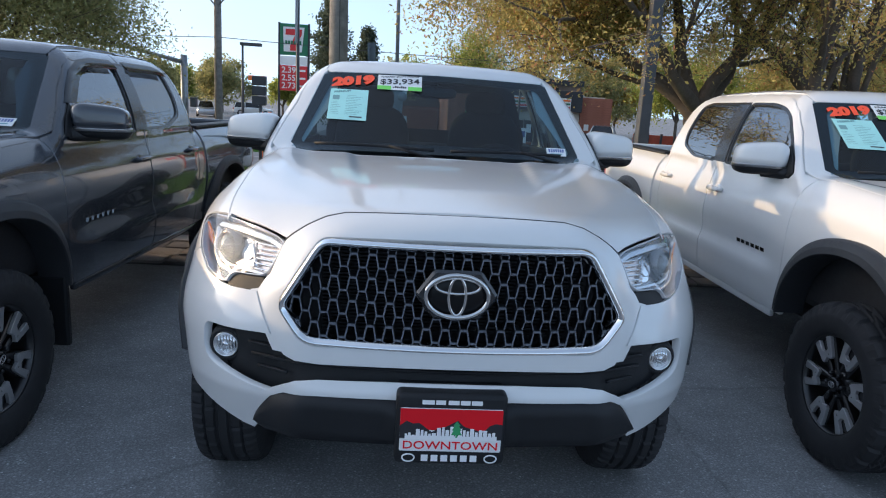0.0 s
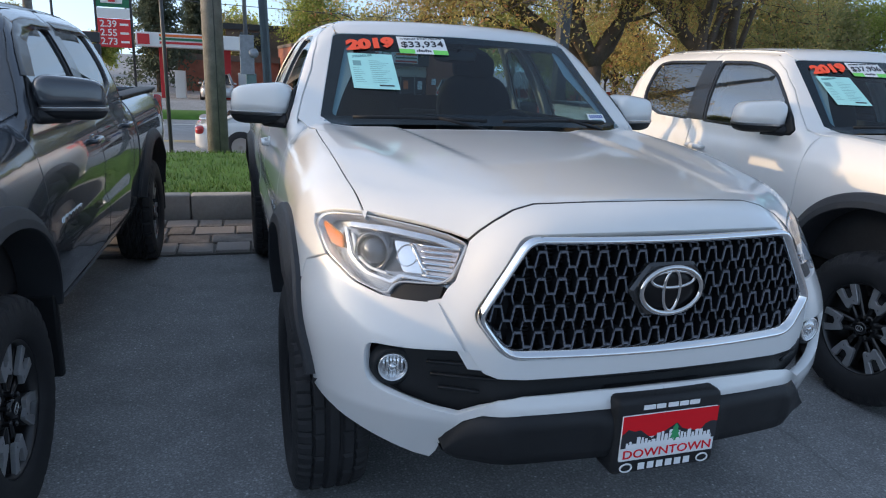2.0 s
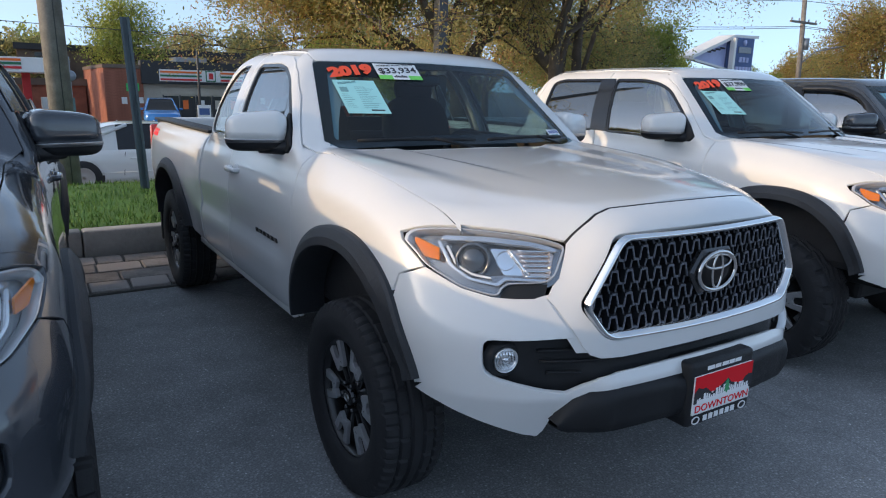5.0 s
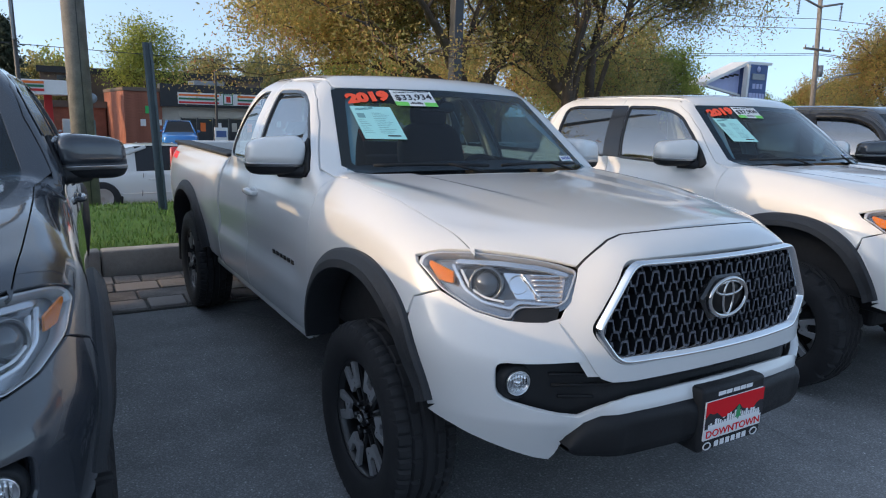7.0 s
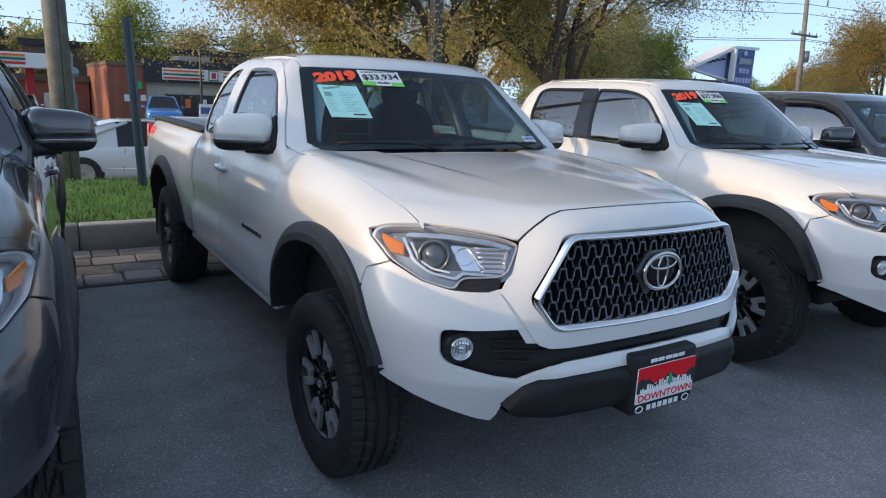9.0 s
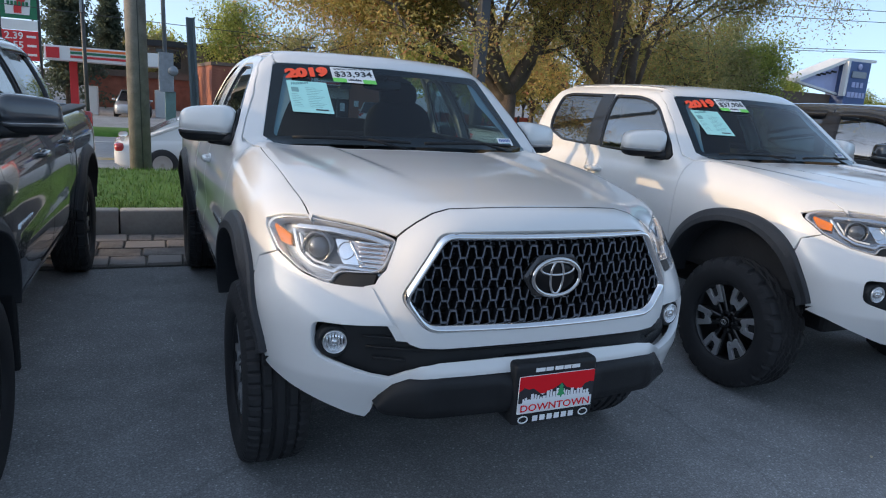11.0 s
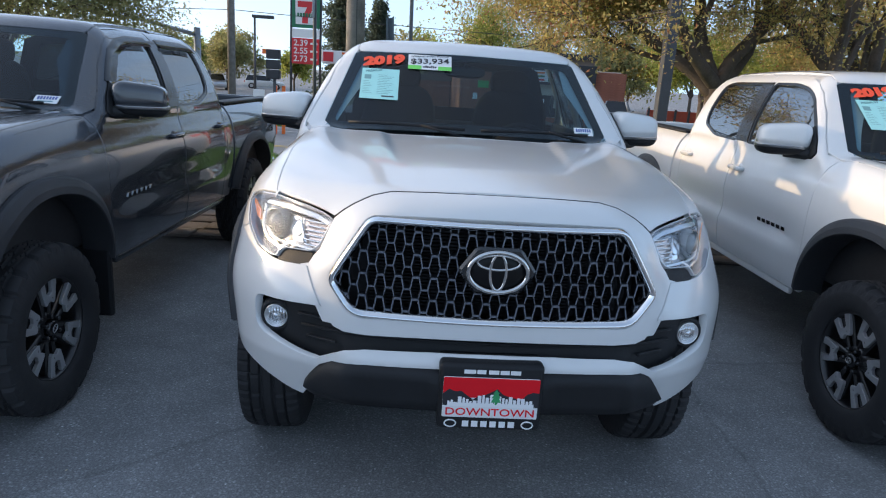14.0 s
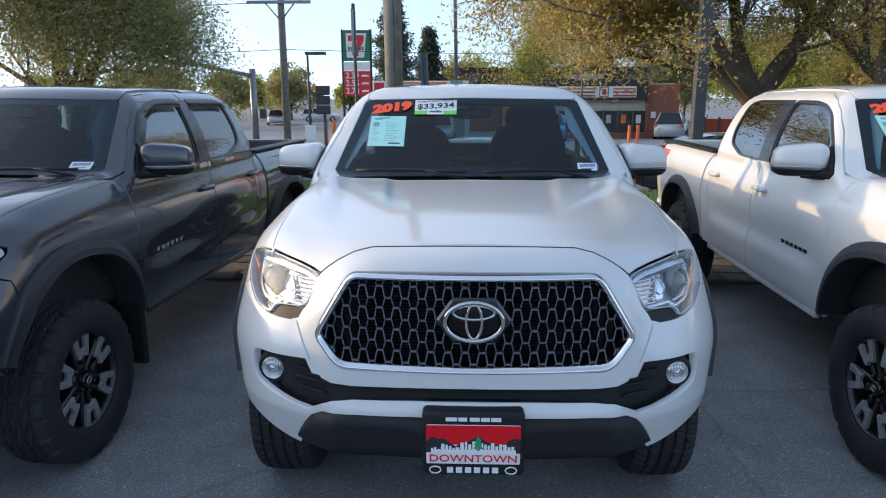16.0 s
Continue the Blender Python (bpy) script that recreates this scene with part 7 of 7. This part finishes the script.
tree(pose(-14.6, 25.0, -0.5), "large dark leafy tree across the street corner",
     [((0.8, 0.0, 0.8), (0, 0, 2.0), 1.2), ((-0.6, 0.3, 1), (0, 0, 2.2), 1.2), ((0.2, -0.6, 1), (0, 0, 2.3), 1.2), ((1.1, -0.3, 0.5), (0, 0, 2.0), 1.3), ((-1.0, -0.3, 0.5), (0, 0, 2.0), 1.3), ((0, 0.6, 1), (0, 0, 2.3), 1.2)],
     LEAF_DARK, 31, length=2.6, radius=0.16, per=26, size=0.066, spread=0.36, droop=0.6, low=3.1, fill=[((2.6, -0.6, 5.0), (3.2, 2.4, 1.7), 190), ((-1.0, -0.5, 6.2), (3.4, 2.4, 2.0), 120)])


def far_tree(x, y, h, w, mat, seed, size=0.16, per=6):
    k = h / 9.0
    return tree(pose(x, y, ground_z(y)), "leafy street tree across the street",
                [((0.5, 0, 1), (0, 0, 2.2 * k), 1), ((-0.6, 0.2, 1), (0, 0, 2.4 * k), 1), ((0.1, 0.5, 1), (0, 0, 2.6 * k), 1.1), ((0.1, -0.6, 0.8), (0, 0, 2.3 * k), 1)],
                mat, seed, levels=3, length=h * 0.30 * (0.6 + 0.4 * w), radius=0.16 * k, per=per, size=size, spread=0.42 * k, low=1.8 * k, kids=4, group="street trees")


far_tree(6.3, 62, 10.5, 0.42, LEAF_GREEN, 41, 0.12, 11)
far_tree(-0.6, 68, 7.0, 0.7, LEAF_DARK, 42, 0.2, 6)
far_tree(13.0, 70, 9.5, 0.8, LEAF_DARK, 43, 0.16, 4)
far_tree(1.4, 70, 7.0, 0.7, LEAF_GREEN, 45, 0.2, 6)
far_tree(-18.5, 70, 6.6, 0.7, LEAF_DARK, 46)
far_tree(-23, 66, 5.6, 1.0, LEAF_DARK, 47)
far_tree(-27, 62, 5.6, 1.1, LEAF_DARK, 48)
far_tree(-13, 76, 4.6, 1.0, LEAF_GREEN, 49)
far_tree(29.2, 28.7, 6.6, 1.1, LEAF_GREEN, 50, 0.085, 22)
far_tree(25.4, 28.9, 7.0, 1.2, LEAF_DARK, 51, 0.085, 22)
far_tree(19.0, 30.0, 8.0, 1.2, LEAF_AUTUMN, 52, 0.10, 16)
far_tree(15.0, 36.0, 6.2, 1.0, LEAF_GREEN, 58, 0.10, 14)
far_tree(21.5, 38.0, 6.5, 1.1, LEAF_AUTUMN, 59, 0.11, 14)
far_tree(33.5, 40.0, 6.8, 1.1, LEAF_GREEN, 60, 0.10, 14)
far_tree(50.0, 36.0, 5.2, 0.5, LEAF_GREEN, 53, 0.08, 18)
far_tree(54.5, 36.5, 4.2, 1.0, LEAF_GREEN, 54, 0.09, 16)
far_tree(58.5, 34.0, 6.6, 1.0, LEAF_DARK, 55, 0.10, 18)
far_tree(54.0, 28.0, 9.6, 1.1, LEAF_AUTUMN, 56, 0.10, 22)
far_tree(64.0, 40.0, 6.2, 1.2, LEAF_AUTUMN, 57, 0.11, 16)


for i, (x, y) in enumerate(((-52, 84), (-44, 90), (-36, 84), (-29, 92), (-22, 86), (-8, 90), (1, 94), (20, 74), (25, 80), (30, 74), (36, 82), (42, 74), (50, 80), (60, 72), (70, 76), (82, 70))):
    far_tree(x, y, (7.5 if x > 0 else 5.2) + 1.2 * math.sin(i * 2.1), 1.35, (LEAF_GREEN, LEAF_DARK, LEAF_GOLD)[i % 3], 70 + i, 0.24, 5)


def conifer(m, h, seed):
    rs = np.random.RandomState(seed)
    t = root("conifer", m, "dark green conifer behind the fuel station", "tree", "conifers")
    part("trunk", tube([(0, 0, -0.2), (0.05, 0, h * 0.5), (0, 0, h)], [0.28, 0.16, 0.03], 10), BARK, t)
    pts = []
    for i in range(800):
        u = rs.rand() ** 0.8
        z = h * (0.10 + 0.90 * u)
        r = (1 - u) ** 0.75 * h * 0.27 * (0.75 + 0.35 * math.sin(u * 40)) * rs.uniform(0.3, 1.15)
        a = rs.uniform(0, 6.283)
        pts.append((r * math.cos(a), r * math.sin(a), z - 0.25 * r))
    me = leaves_at(pts, rs, 0.15, 20, 0.24, 0.15)
    me.materials.append(NEEDLE)
    part("crown", me, None, t)
    return t


conifer(pose(-5.5, 53, ground_z(53)), 10.2, 3)
conifer(pose(-3.2, 60, ground_z(60)), 8.2, 4)

# ---- paving stones behind the trucks ----
paving = tagged(part("paving_bed", box(-12, 14, 6.28, 7.53, -0.05, 0.012), material("paving_joints", (0.10, 0.095, 0.088), 0.95, vary=0.3, scale=8)), "strip of brick-like paving stones before the kerb", "paving", kind="structure")
stones = []
for ln in (0.22, 0.29, 0.36, 0.43):
    stones.append((ln, prism([tuple(q) for q in rounded([(0.006, 0.008, 0.02), (ln - 0.012, 0.003, 0.02), (ln - 0.005, 0.270, 0.02), (0.010, 0.278, 0.02)])], 0.030, None, 0.006).mesh("paving_stone", PAVER)))
rr = random.Random(8)
for j in range(4):
    x = -4.9 + rr.random() * 0.2
    while x < 5.4:
        ln, me = stones[rr.randrange(4)]
        o = part("paving_stone", me, None, paving)
        o.matrix_basis = pose(x, 6.30 + j * 0.295 + 0.012 * (rr.random() - 0.5), 0.010 * (rr.random() - 0.4), 1.6 * (rr.random() - 0.5), 1.6 * (rr.random() - 0.5), 2.4 * (rr.random() - 0.5))
        x += ln


# ---- litter ----
DRY = material("dry_leaf", (0.42, 0.36, 0.26), 0.8, vary=0.3, scale=30, per_object=0.5)
leaf_me = MB().add([(0, 0, 0.004), (0.010, 0.006, 0.010), (0.022, 0.003, 0.004), (0.014, -0.007, 0.008), (0.006, -0.006, 0.003)], [(0, 1, 2, 3, 4)], flat=True).mesh("dry_leaf", DRY)
rr = random.Random(31)
for i in range(26):
    x, y = rr.uniform(-2.2, 4.2), rr.uniform(-0.2, 2.6)
    o = part("dry_leaf", leaf_me, None)
    o.matrix_basis = pose(x, y, 0.001, 0, 0, rr.uniform(0, 360)) @ Matrix.Scale(rr.uniform(0.5, 1.1), 4)
    tagged(o, "small dry leaf lying on the asphalt", "leaf", "fallen leaves")
